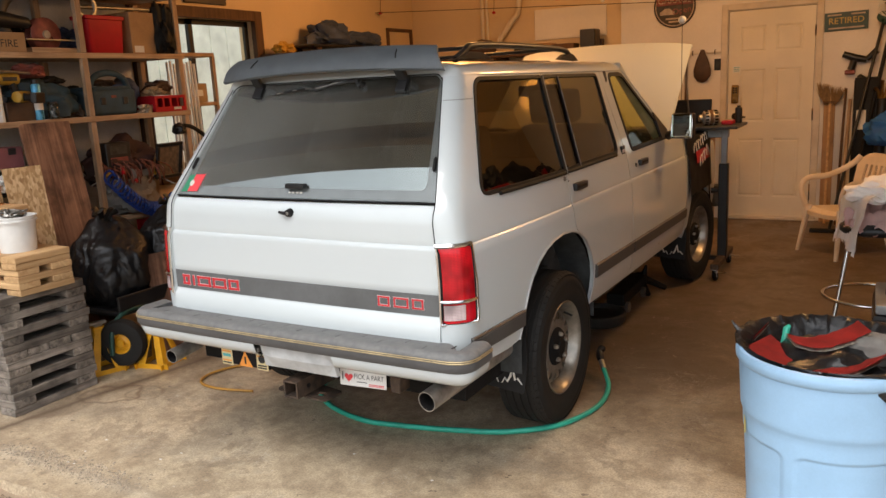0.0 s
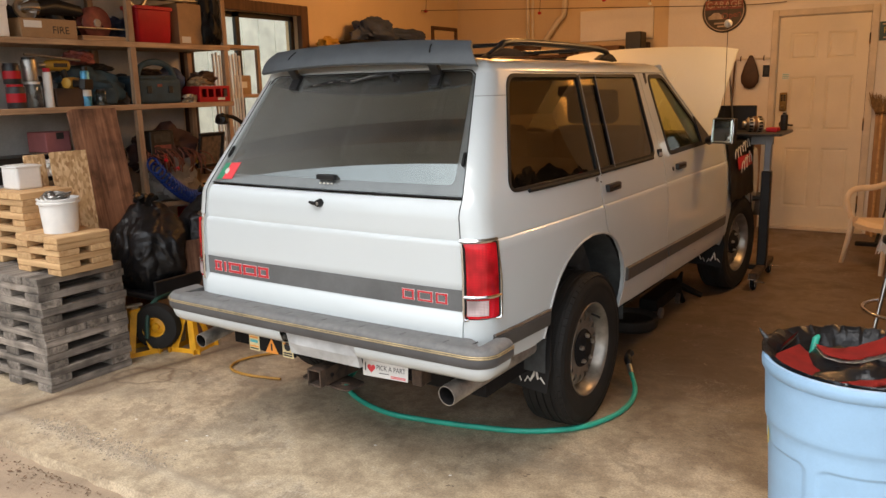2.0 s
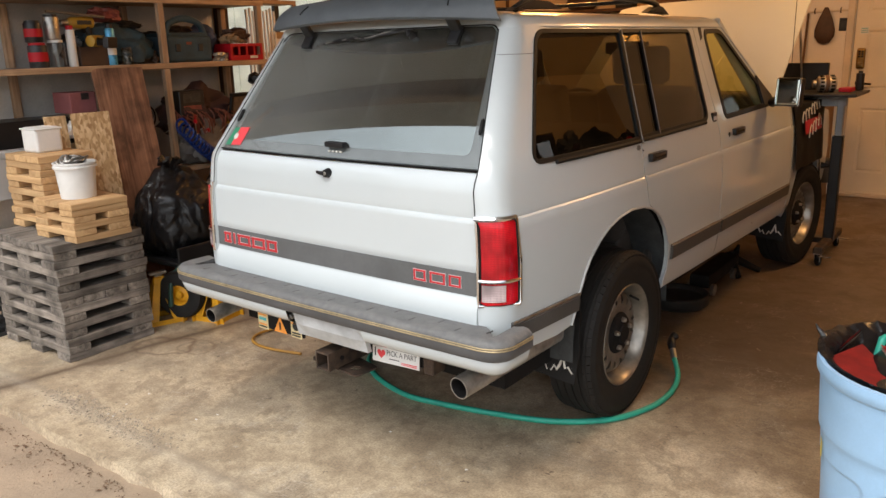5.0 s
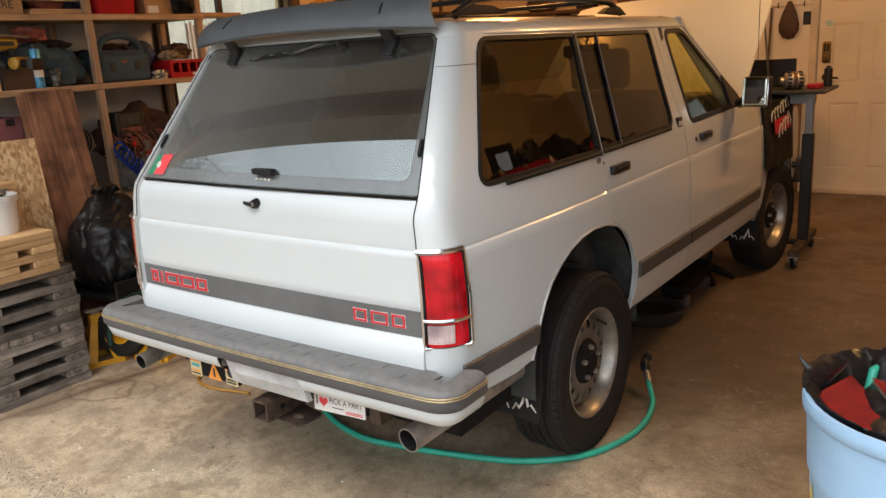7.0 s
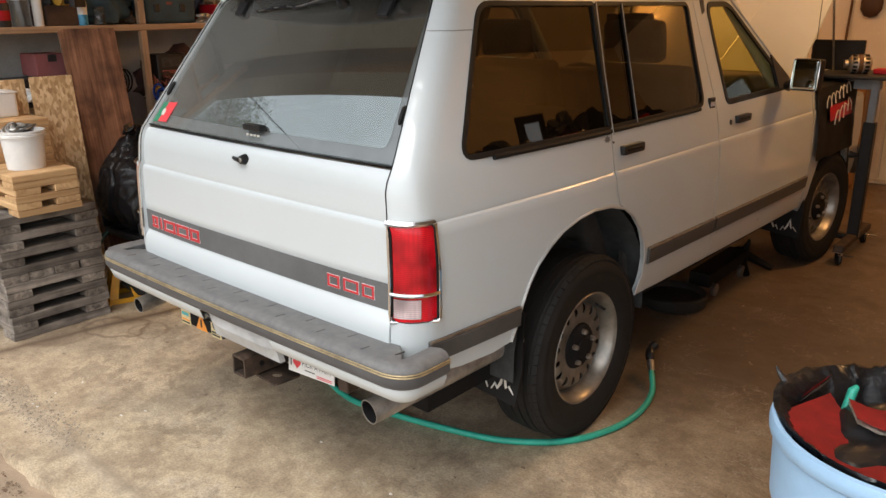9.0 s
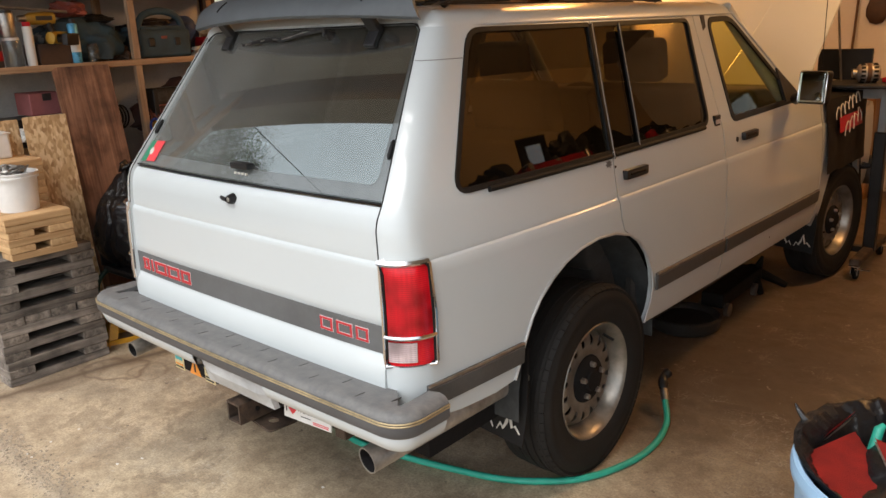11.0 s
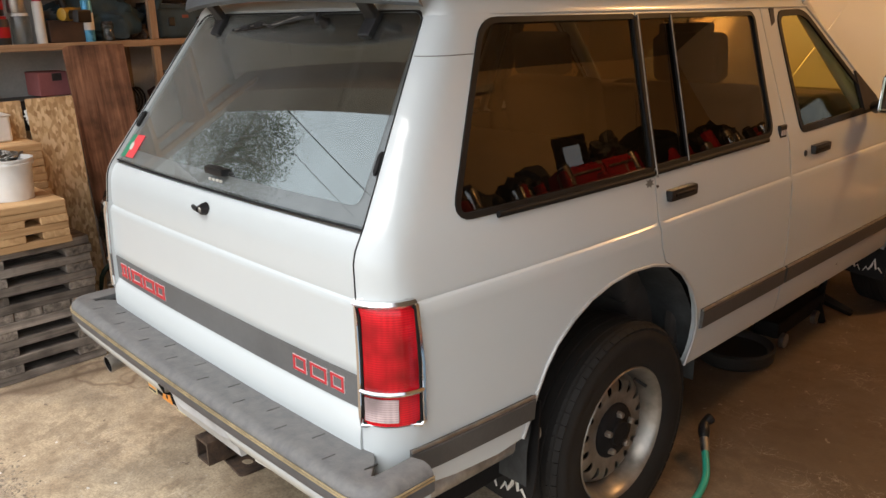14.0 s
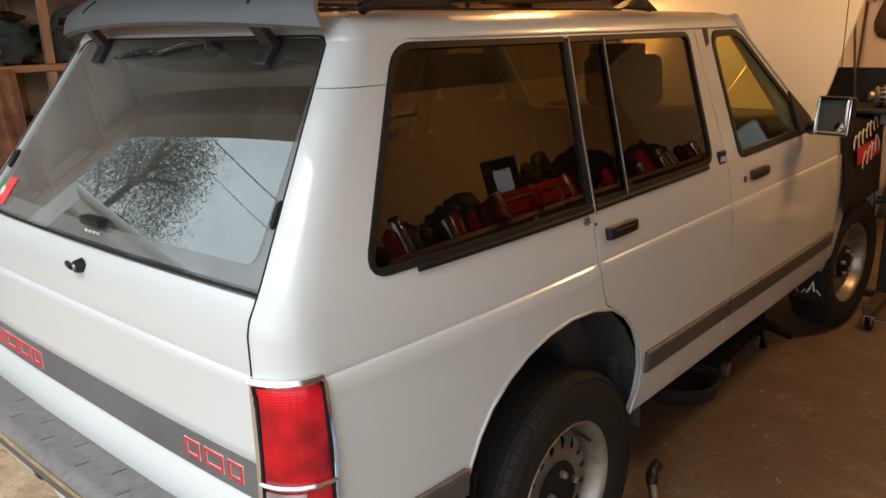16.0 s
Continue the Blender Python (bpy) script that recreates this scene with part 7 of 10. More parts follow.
part("body", sweep(B(), [(0, 0.02, 0.02), (0, 0.16, 0.05), (0, 0.34, 0.03)], [0.045, 0.05, 0.035], 12), BLACK_PLASTIC, gr_, smooth=True)
part("gear_head", sweep(B(), [(0.01, -0.06, 0.02), (0.01, 0.0, 0.03), (0.01, 0.05, 0.03)], [0.026, 0.044, 0.046], 14), CHROME, gr_, smooth=True)
part("guard", lathe(B(), [(0.02, 0.0), (0.065, 0.0), (0.068, 0.02)], 24, pose(0.03, -0.04, 0.01, 0, 70)), STEEL, gr_, smooth=True)
part("lead", sweep(B(), curve([(0, 0.34, 0.03), (-0.03, 0.42, 0.0), (0.0, 0.5, -0.06), (-0.06, 0.40, -0.03), (-0.1, 0.3, 0.08)], 6), 0.008, 6), BLACK_RUBBER, gr_, smooth=True)
bp_ = thing("bent_duct", "dark bent duct pipe standing on the shelf", "duct", pose(SX - 0.16, 0.92, z2))
part("pipe", sweep(B(), curve([(0, 0, 0.10), (0, -0.02, 0.25), (0, 0.06, 0.36), (0, 0.16, 0.40)], 6), 0.05, 14), DAMP_DARK, bp_, smooth=True)
rr_ = thing("red_reel", "dusty red cable reel standing among tools", "reel", pose(SX - 0.10, 1.16, z2 + 0.115))
for o in (0.0, 0.06):
    part("flange", lathe(B(), [(0.02, -0.004), (0.10, -0.004), (0.105, 0.0), (0.10, 0.004), (0.02, 0.004)], 28, pose(-o, 0, 0, 0, 90)), SIGN_RED, rr_, smooth=True)
part("wound_cord", lathe(B(), [(0.07, 0.0), (0.078, -0.015), (0.078, -0.045), (0.07, -0.058)], 24, pose(0, 0, 0, 0, 90)), TAN_STUFF, rr_, smooth=True)
part("hub", lathe(B(), [(0, 0.014), (0.022, 0.012), (0.03, 0.0)], 16, pose(0, 0, 0, 0, 90)), SIGN_CREAM, rr_, smooth=True)
ba_ = thing("flat_bar", "bright flat steel bar lying across a timber block", "bar", pose(SX - 0.06, 0.98, z2))
part("bar", box(B(), -0.02, 0.02, 0.0, 0.36, 0.075, 0.083, 0.002), STEEL, ba_)
part("block", box(B(), -0.03, 0.03, 0.02, 0.34, 0.0, 0.03, 0.004), SHELF_WOOD_Y, ba_)
bm = B()
sweep(bm, [(SX - 0.1, 1.40, z2 + 0.30), (SX - 0.08, 2.05, z2 + 0.31)], 0.012, 8)
sweep(bm, [Vector((SX - 0.05, 1.44 + 0.07 * math.cos(t), z2 + 0.30 + 0.07 * math.sin(t))) for t in np.linspace(0, 6.28, 16, endpoint=False)], 0.014, 6, closed=True)
tagged(part("hand_pump", bm, STEEL, smooth=True), "long steel hand pump laid over the boxes", "pump")
carton("white_box", "white plastic storage box on the upper shelf", "box", pose(SX - 0.02, 0.22, z2), 0.31, 0.28, 0.20, WHITE_PLASTIC, lid=WHITE_PLASTIC)
carton("upper_carton", "flat brown carton on the top shelf", "carton", pose(SX - 0.03, 1.0, z3), 0.5, 0.3, 0.13, CARDBOARD)
carton("red_case", "flat red case on the top shelf", "case", pose(SX - 0.03, 1.62, z3), 0.42, 0.3, 0.10, RED_PLASTIC)
# middle shelf bay
can("spray_can", "slim blue and silver bottle with black cap", "bottle", pose(SX - 0.035, 0.985, z1), 0.028, 0.245, surf("sky_blue_print", (0.10, 0.38, 0.62), 0.3, 0.3, var=0.3, scale=30), BLACK_PLASTIC, PAPER)
can("glass_jar", "small glass jar of odds and ends", "jar", pose(SX - 0.035, 1.085, z1), 0.034, 0.105, JAR_GLASS, DAMP_DARK, None, 0.9)
can("caulk_tube", "white sealant tube with red ends", "tube", pose(SX - 0.04, 0.735, z1), 0.026, 0.235, PAPER, RED_PLASTIC, None, 0.9)
can("storage_jar", "clear plastic jar with a white lid", "jar", pose(SX - 0.05, 0.645, z1), 0.048, 0.155, JAR_GLASS, PAPER, None, 0.95)
can("storage_jar", "tall dark coffee can stacked on a jar", "can", pose(SX - 0.05, 0.635, z1 + 0.157), 0.044, 0.14, STEEL, BLACK_PLASTIC, None, 0.95)
can("red_can", "clear jar with a red label and screws", "jar", pose(SX - 0.05, 0.535, z1), 0.052, 0.14, DAMP_DARK, RED_PLASTIC, RED_PLASTIC, 0.95)
can("red_can", "dark can with a red label stacked on a jar", "can", pose(SX - 0.05, 0.525, z1 + 0.142), 0.048, 0.12, BLACK_PLASTIC, BLACK_PLASTIC, RED_PLASTIC, 0.95)
carton("wooden_box", "low brown wooden box", "box", pose(SX - 0.03, 0.775, z1), 0.19, 0.2, 0.115, BROWN_LEATHER)
YELLOW_TOOL = surf("dull_yellow", (0.42, 0.24, 0.025), 0.5, var=0.3)


def power_drill(at, label, body_mat):
    """A pistol drill lying on its side: motor body, chuck, grip, trigger and battery."""
    t_ = thing("power_drill", label, "drill", at, "drills on the shelf")
    part("motor_body", sweep(B(), [(0, -0.085, 0.035), (0, -0.08, 0.035), (0, -0.02, 0.036), (0, 0.05, 0.037), (0, 0.075, 0.037)], [0.02, 0.033, 0.036, 0.034, 0.022], 14), body_mat, t_, smooth=True)
    part("chuck", sweep(B(), [(0, 0.07, 0.037), (0, 0.09, 0.037), (0, 0.115, 0.037), (0, 0.12, 0.037)], [0.02, 0.022, 0.018, 0.008], 12), STEEL, t_, smooth=True)
    part("grip", sweep(B(), [(0, -0.04, 0.05), (0.0, -0.055, 0.10), (0.0, -0.065, 0.145)], [0.022, 0.019, 0.024], 10, flat=1.2), BLACK_PLASTIC, t_, smooth=True)
    part("trigger", box(B(), -0.008, 0.008, -0.032, -0.018, 0.068, 0.095, 0.003), BLACK_RUBBER, t_)
    part("battery", box(B(), -0.032, 0.032, -0.115, -0.02, 0.140, 0.178, 0.008, seg=2), BLACK_PLASTIC, t_)
    part("side_band", box(B(), 0.030, 0.038, -0.06, 0.03, 0.024, 0.048, 0.002), BLACK_PRINT, t_)
    return t_


power_drill(pose(SX - 0.10, 0.835, z1 + 0.115, 0, 0, 0) @ pose(0, 0, 0.155, 180, 0, 0) @ pose(0, 0, -0.02), "worn yellow pistol drill standing on a box", YELLOW_TOOL)
power_drill(pose(SX - 0.09, 0.905, z1 + 0.118, 0, 0, 25) @ pose(0, 0, 0.03, 0, 95, 0), "worn yellow drill lying on its side", YELLOW_TOOL)
power_drill(pose(SX - 0.20, 0.90, z1 + 0.0, 0, 0, 20) @ pose(0, 0, 0.182, 180, 0, 0), "grey pistol drill standing on its battery", GREY_METAL)
lump("duffel_bag", "dark teal canvas tool bag", "bag", pose(SX - 0.20, 1.10, z1), 0.15, 0.26, 0.15, 9.1, TEAL_FABRIC, 0.35)
case = thing("tool_case", "dark blue moulded tool case with a handle", "tool case", pose(SX - 0.05, 1.395, z1))
bm = B()
box(bm, -0.30, 0, 0, 0.36, 0.0, 0.17, 0.03, seg=3)
part("shell", bm, TEAL_FABRIC, case, smooth=True)
part("lid_ridge", box(B(), -0.28, -0.02, 0.03, 0.33, 0.165, 0.195, 0.02, seg=2), TEAL_FABRIC, case, smooth=True)
part("warning_label", box(B(), 0.0, 0.002, 0.15, 0.19, 0.115, 0.132), SIGN_RED, case)
bm = B()
sweep(bm, curve([(-0.05, 0.02, 0.16), (-0.05, 0.06, 0.25), (-0.05, 0.18, 0.285), (-0.05, 0.30, 0.25), (-0.05, 0.34, 0.16)], 5), 0.022, 8)
part("handle", bm, TEAL_FABRIC, case, smooth=True)
for y in (0.08, 0.26):
    bm = B()
    box(bm, -0.006, 0.008, y - 0.02, y + 0.02, 0.07, 0.12, 0.004)
    part("latch", bm, BLACK_PLASTIC, case)
JUMBLE = [surf("faded_black_canvas", (0.020, 0.020, 0.022), 0.85, var=0.5, scale=14, fine=150, bump=0.6), NAVY_FABRIC, TEAL_FABRIC, surf("oily_brown_cloth", (0.075, 0.045, 0.028), 0.85, var=0.5, scale=14, fine=150, bump=0.6)]
for y, dx, z, a, b2, h, k in ((0.98, 0.30, 0.0, 0.11, 0.14, 0.19, 0), (1.20, 0.34, 0.0, 0.10, 0.15, 0.21, 1), (1.30, 0.16, 0.0, 0.08, 0.06, 0.10, 3), (1.22, 0.26, 0.22, 0.09, 0.12, 0.05, 0), (1.52, 0.40, 0.0, 0.08, 0.16, 0.19, 0), (1.74, 0.20, 0.0, 0.07, 0.06, 0.13, 1), (1.62, 0.24, 0.20, 0.08, 0.10, 0.04, 3)):
    lump("soft_bag", "worn dark canvas bag slumped among the tools", "bag", pose(SX - dx, y, z1 + z), a, b2, h * 0.62, y * 7, JUMBLE[k], 0.45)
for y, dx, h, k in ((0.66, 0.30, 0.17, 0), (1.02, 0.34, 0.20, 0), (1.24, 0.30, 0.15, 3), (1.50, 0.34, 0.16, 1), (1.92, 0.36, 0.20, 0)):
    lump("old_jacket", "crumpled dark work jacket on the upper shelf", "jacket", pose(SX - dx, y, z2), 0.11, 0.14, h * 0.62, y * 5, JUMBLE[k], 0.5)
lump("dark_bag", "black soft bag on the shelf", "bag", pose(SX - 0.25, 1.80, z1 + 0.05), 0.12, 0.12, 0.11, 3.9, NAVY_FABRIC, 0.3)
# red bottle crate with slots
bc = thing("bottle_crate", "red plastic bottle crate with slotted sides", "crate", pose(SX + 0.005, 1.865, z1))
bm = B()
W_, D_, H_ = 0.29, 0.28, 0.115
skin(bm, [(0, 0), (W_, 0), (W_, H_), (0, H_)], [[(a, 0.035), (a + 0.05, 0.035), (a + 0.05, 0.095), (a, 0.095)] for a in (0.02, 0.085, 0.155, 0.22)], 0.1, lambda u, v: (0, u, v), lambda co: (co.x - 0.008, co.y, co.z))
part("front_side", bm, RED_PLASTIC, bc)
bm = B()
box(bm, -D_, -D_ + 0.008, 0, W_, 0, H_)
box(bm, -D_, -0.009, 0, 0.008, 0, H_)
box(bm, -D_, -0.009, W_ - 0.008, W_, 0, H_)
box(bm, -D_, -0.009, 0, W_, 0, 0.008)
part("sides", bm, RED_PLASTIC, bc)
bm = B()
box(bm, 0.0, 0.0015, 0.17, 0.24, 0.012, 0.03)
part("mark", bm, PALE_PRINT, bc)
lump("flat_hat", "brown leather hat resting on the crate", "hat", pose(SX - 0.12, 2.015, z1 + 0.118), 0.09, 0.10, 0.06, 6.6, BROWN_LEATHER, 0.4)
lump("tan_gloves", "worn tan work gloves over the crate edge", "gloves", pose(SX - 0.06, 1.935, z1 + 0.118), 0.06, 0.08, 0.035, 1.6, TAN_STUFF, 0.6)
lump("tool_jumble", "small grey clamp lying on the shelf", "clamp", pose(SX - 0.04, 1.81, z1), 0.035, 0.055, 0.03, 2.9, STEEL, 0.7)
lump("red_bag", "faded red tool pouch above the bag", "bag", pose(SX - 0.15, 1.03, z1 + 0.26), 0.08, 0.10, 0.05, 2.4, SIGN_RED, 0.4)
bm = B()
sweep(bm, [(SX - 0.06, 0.62, z1 + 0.315), (SX - 0.06, 0.98, z1 + 0.285)], 0.008, 8)
tagged(part("steel_rod", bm, STEEL), "bright steel rod lying across the jars", "rod")
# lower bays
carton("pink_carton", "dusty red carton with a dark mark", "carton", pose(SX - 0.06, 0.69, 1.165), 0.165, 0.2, 0.125, surf("dusty_red_card", (0.30, 0.10, 0.10), 0.8, var=0.2), [(0.07, 0.12, 0.08, 0.12, SIGN_DARK)])
carton("black_case", "large black plastic case under the shelf", "case", pose(SX - 0.14, 0.25, 0.985), 0.55, 0.28, 0.16, BLACK_PLASTIC)
carton("grey_tote", "pale grey lidded storage tote", "tote", pose(SX - 0.05, 0.02, 0.72), 0.42, 0.38, 0.26, GREY_TOTE, lid=GREY_TOTE)
lump("plastic_bag", "crumpled clear plastic bag of parts", "bag", pose(SX - 0.02, 0.66, 1.03), 0.05, 0.07, 0.05, 4.4, PAPER, 0.6)
lump("grey_tank", "dusty grey air tank under the shelf", "tank", pose(SX - 0.22, 1.16, z0), 0.12, 0.13, 0.17, 5.6, GREY_CLOTH, 0.12)
bm = B()
for k in range(3):
    sweep(bm, [Vector((SX - 0.12, 1.20 + 0.05 * math.cos(t) + 0.02 * k, 1.10 + 0.07 * math.sin(t))) for t in np.linspace(0, 6.28, 16, endpoint=False)], 0.006, 6, closed=True)
tagged(part("cable_coil", bm, BLACK_RUBBER, smooth=True), "coil of black cable hanging in the rack", "cable")
# heap in the right-hand lower bay
lump("gear_bag", "heap of dark red and black gear", "gear", pose(SX - 0.16, 1.62, z0 + 0.20), 0.15, 0.25, 0.17, 1.1, surf("dark_red_fabric", (0.035, 0.012, 0.012), 0.8, var=0.4, scale=9), 0.5)
lump("work_rag", "heap of grey rags and gloves", "rags", pose(SX - 0.06, 1.62, z0), 0.11, 0.20, 0.16, 6.2, GREY_CLOTH, 0.5)
carton("red_radio", "dark portable radio with red trim", "radio", pose(SX - 0.02, 1.42, 1.085), 0.20, 0.14, 0.17, BLACK_PLASTIC, [(0.03, 0.17, 0.09, 0.15, DAMP_DARK), (0.03, 0.17, 0.02, 0.07, SIGN_RED)])
rng = random.Random(3)
jl = thing("jumper_leads", "tangle of red and copper jumper leads", "leads", pose(SX, 1.38, 1.10))
LEADS = surf("copper_red_leads", (0.20, 0.055, 0.03), 0.45, var=0.5, scale=40)
for k in range(44):
    a = Vector((rng.uniform(-0.08, 0.05), rng.uniform(0, 0.42), rng.uniform(-0.03, 0.03)))
    q = a + Vector((rng.uniform(0.0, 0.05), rng.uniform(-0.06, 0.10), -rng.uniform(0.08, 0.16)))
    part("lead", sweep(B(), curve([a, (a + q) / 2 + Vector((0.03, 0, 0.02)), q], 4), 0.0042, 5), LEADS, jl, smooth=True)
def hand_tool(at, grip_mat, long_):
    """A screwdriver or file: shaped grip, ferrule and blade."""
    t_ = thing("hand_tool", "worn hand tool with a coloured grip in the heap", "hand tool", at, "tools in the heap")
    part("grip", sweep(B(), [(0, 0, 0), (0, 0, 0.006), (0, 0, 0.04), (0, 0, 0.075), (0, 0, 0.095)], [0.006, 0.014, 0.012, 0.015, 0.009], 8), grip_mat, t_, smooth=True)
    part("blade", sweep(B(), [(0, 0, 0.09), (0, 0, 0.09 + long_)], [0.004, 0.003], 6), STEEL, t_, smooth=True)
    return t_


rng = random.Random(29)
GRIPS = [RED_PLASTIC, BLUE_HOSE, BLACK_PLASTIC, RED_PLASTIC, YELLOW_TOOL, BLACK_PLASTIC]
for k in range(18):
    hand_tool(pose(SX - rng.uniform(-0.03, 0.10), rng.uniform(1.42, 1.98), rng.uniform(0.98, 1.10), rng.uniform(70, 125), rng.uniform(-30, 30), rng.uniform(-150, 150)), GRIPS[k % 6], rng.uniform(0.07, 0.15))
fr = thing("picture_frame", "dark framed picture standing on the heap", "picture frame", pose(SX + 0.0, 1.79, 0.965, -0, 12, 0))
bm = B()
for bx in ((0, 0.24, 0, 0.025), (0, 0.24, 0.235, 0.26), (0, 0.025, 0.025, 0.235), (0.215, 0.24, 0.025, 0.235)):
    box(bm, -0.012, 0.008, *bx, 0.003)
part("surround", bm, BLACK_PLASTIC, fr)
bm = B()
box(bm, -0.010, -0.004, 0.025, 0.215, 0.025, 0.235)
part("picture", bm, surf("dim_print", (0.16, 0.11, 0.07), 0.6, var=0.6, scale=25), fr)
# coiled blue air hose drooping from the rack
bm = B()
pts = []
N_ = 24
for i in range(N_ * 14 + 1):
    t = i / (N_ * 14)
    base = Vector((SX + 0.05, 1.36, 1.04)).lerp(Vector((SX + 0.10, 1.86, 0.83)), t) + Vector((0.03 * math.sin(3 * t), 0, -0.16 * math.sin(math.pi * t) * 0.9))
    a = 2 * math.pi * N_ * t
    pts.append(base + 0.047 * Vector((math.cos(a), 0.25 * math.cos(a), math.sin(a))))
sweep(bm, pts, 0.0075, 5)
tagged(part("coil_hose", bm, BLUE_HOSE, smooth=True), "coiled blue air hose drooping from the rack", "hose")
carton("red_crate_low", "red plastic crate behind the sacks", "crate", pose(SX + 0.10, 1.72, 0.52), 0.30, 0.28, 0.16, RED_PLASTIC)
lump("black_boots", "dark rubber boots under the rack", "boots", pose(SX - 0.05, 1.55, 0.30), 0.13, 0.25, 0.16, 3.1, BLACK_RUBBER, 0.4)
lump("camera_bag", "small black lamp head on the rack end", "lamp", pose(SX - 0.02, 2.08, 1.27), 0.05, 0.05, 0.045, 8.2, BLACK_PLASTIC, 0.3)
bm = B()
sweep(bm, curve([(SX - 0.02, 2.09, 1.33), (SX + 0.0, 2.20, 1.31), (SX + 0.02, 2.34, 1.18), (SX + 0.02, 2.36, 0.95)], 6), 0.016, 8)
tagged(part("bent_pipe", bm, BLACK_RUBBER, smooth=True), "black bent hose beside the window", "hose")
# aluminium ladder and small shelf in front of the window
lad = thing("roofing_sheet", "narrow corrugated white metal sheet standing on end", "metal sheet", pose(-2.72, 2.20, 0.0, 0, 0, -8))
for k in range(9):
    bm = B()
    y = k * 0.030
    prof_ = [(0.0, 0.0), (0.010, 0.006), (0.010, 0.015), (0.0, 0.022), (-0.002, 0.022), (0.007, 0.014), (0.007, 0.007), (-0.002, 0.0)]
    a_ = [bm.verts.new((u, y + v, 0.0)) for u, v in prof_]
    c_ = [bm.verts.new((u - 0.02, y + v - 0.02, 1.80 + 0.012 * math.sin(k * 2.1))) for u, v in prof_]
    for q in range(8):
        bm.faces.new((a_[q], a_[(q + 1) % 8], c_[(q + 1) % 8], c_[q]))
    bm.faces.new(c_)
    part("rib", bm, WHITE_PLASTIC, lad)
ws_ = thing("window_shelf", "small timber shelf unit with jars before the window", "shelf", pose(-2.80, 2.36, 1.12))
for z in (0.0, 0.34, 0.73):
    bm = B()
    box(bm, -0.20, 0.0, 0.0, 0.40, z, z + 0.03, 0.003)
    part("shelf_board", bm, SHELF_WOOD_Y, ws_)
for y in (0.0, 0.37):
    for a, c_ in ((-1.12, 0.0), (0.03, 0.34), (0.37, 0.73)):
        bm = B()
        box(bm, -0.03, 0.0, y, y + 0.03, a, c_)
        part("post", bm, SHELF_WOOD_Z, ws_)
for k, (y, r_, h_) in enumerate(((0.08, 0.035, 0.08), (0.19, 0.04, 0.07), (0.30, 0.03, 0.09))):
    can("parts_jar", "small jar of screws on the window shelf", "jar", pose(-2.86, 2.36 + y, 1.15), r_, h_, JAR_GLASS, BRASS, None, 0.9)
carton("photo_card", "small tan picture card on the shelf", "card", pose(-2.80, 2.46, 1.49), 0.18, 0.02, 0.15, TAN_STUFF, [(0.04, 0.13, 0.05, 0.10, PAPER)])
# framed board over the window and high shelf with a loaded creeper
tagged(part("wall_plaque", box(B(), LEFT + 0.002, LEFT + 0.03, 2.72, 3.20, 2.30, 2.46, 0.004), SIGN_DARK), "dark framed plaque above the window", "plaque")
hs = B()
box(hs, LEFT + 0.002, LEFT + 0.36, 3.55, 5.75, 1.855, 1.885, 0.003)
hs = tagged(part("high_shelf", hs, DARK_WOOD), "dark timber high shelf on the side wall", "shelf")
for y in (3.75, 4.65, 5.55):
    bm = B()
    box(bm, LEFT + 0.002, LEFT + 0.30, y - 0.015, y + 0.015, 1.81, 1.855)
    box(bm, LEFT + 0.002, LEFT + 0.03, y - 0.015, y + 0.015, 1.55, 1.81)
    part("bracket", bm, DARK_WOOD, hs)
ct = thing("flat_trolley", "flat black trolley on small wheels holding blue bags", "trolley", pose(LEFT + 0.20, 3.98, 1.888))
bm = B()
box(bm, -0.15, 0.15, 0.0, 1.25, 0.055, 0.085, 0.01)
part("deck", bm, BLACK_PLASTIC, ct)
for y in (0.10, 1.18):
    for x in (-0.12, 0.12):
        bm = B()
        lathe(bm, [(0, 0.02), (0.03, 0.02), (0.037, 0.012), (0.037, -0.012), (0.03, -0.02), (0, -0.02)], 20, pose(x, y, 0.038, 0, 90))
        part("wheel", bm, BROWN_LEATHER, ct)
lump("blue_bag", "navy blue folded tarpaulin bundle", "bundle", pose(LEFT + 0.20, 4.42, 1.974), 0.13, 0.30, 0.13, 5.5, NAVY_FABRIC, 0.45)
lump("blue_bag", "navy blue sleeping bag bundle", "bundle", pose(LEFT + 0.20, 4.98, 1.974), 0.13, 0.33, 0.085, 2.5, NAVY_FABRIC, 0.35)
lump("yellow_tool", "yellow and grey hand tool on the high shelf", "tool", pose(LEFT + 0.20, 3.72, 1.887), 0.07, 0.12, 0.06, 9.5, surf("ochre_tool", (0.45, 0.25, 0.03), 0.5, var=0.4), 0.5)
bm = B()
fy0, fy1, fz0, fz1 = 5.80, 6.36, 1.80, 2.21
for bx in ((fy0, fy1, fz1 - 0.035, fz1), (fy0, fy1, fz0, fz0 + 0.035), (fy0, fy0 + 0.035, fz0 + 0.035, fz1 - 0.035), (fy1 - 0.035, fy1, fz0 + 0.035, fz1 - 0.035)):
    box(bm, LEFT + 0.002, LEFT + 0.03, *bx, 0.003)
tagged(part("empty_frame", bm, DARK_WOOD), "empty brown wooden frame on the tan wall", "frame")

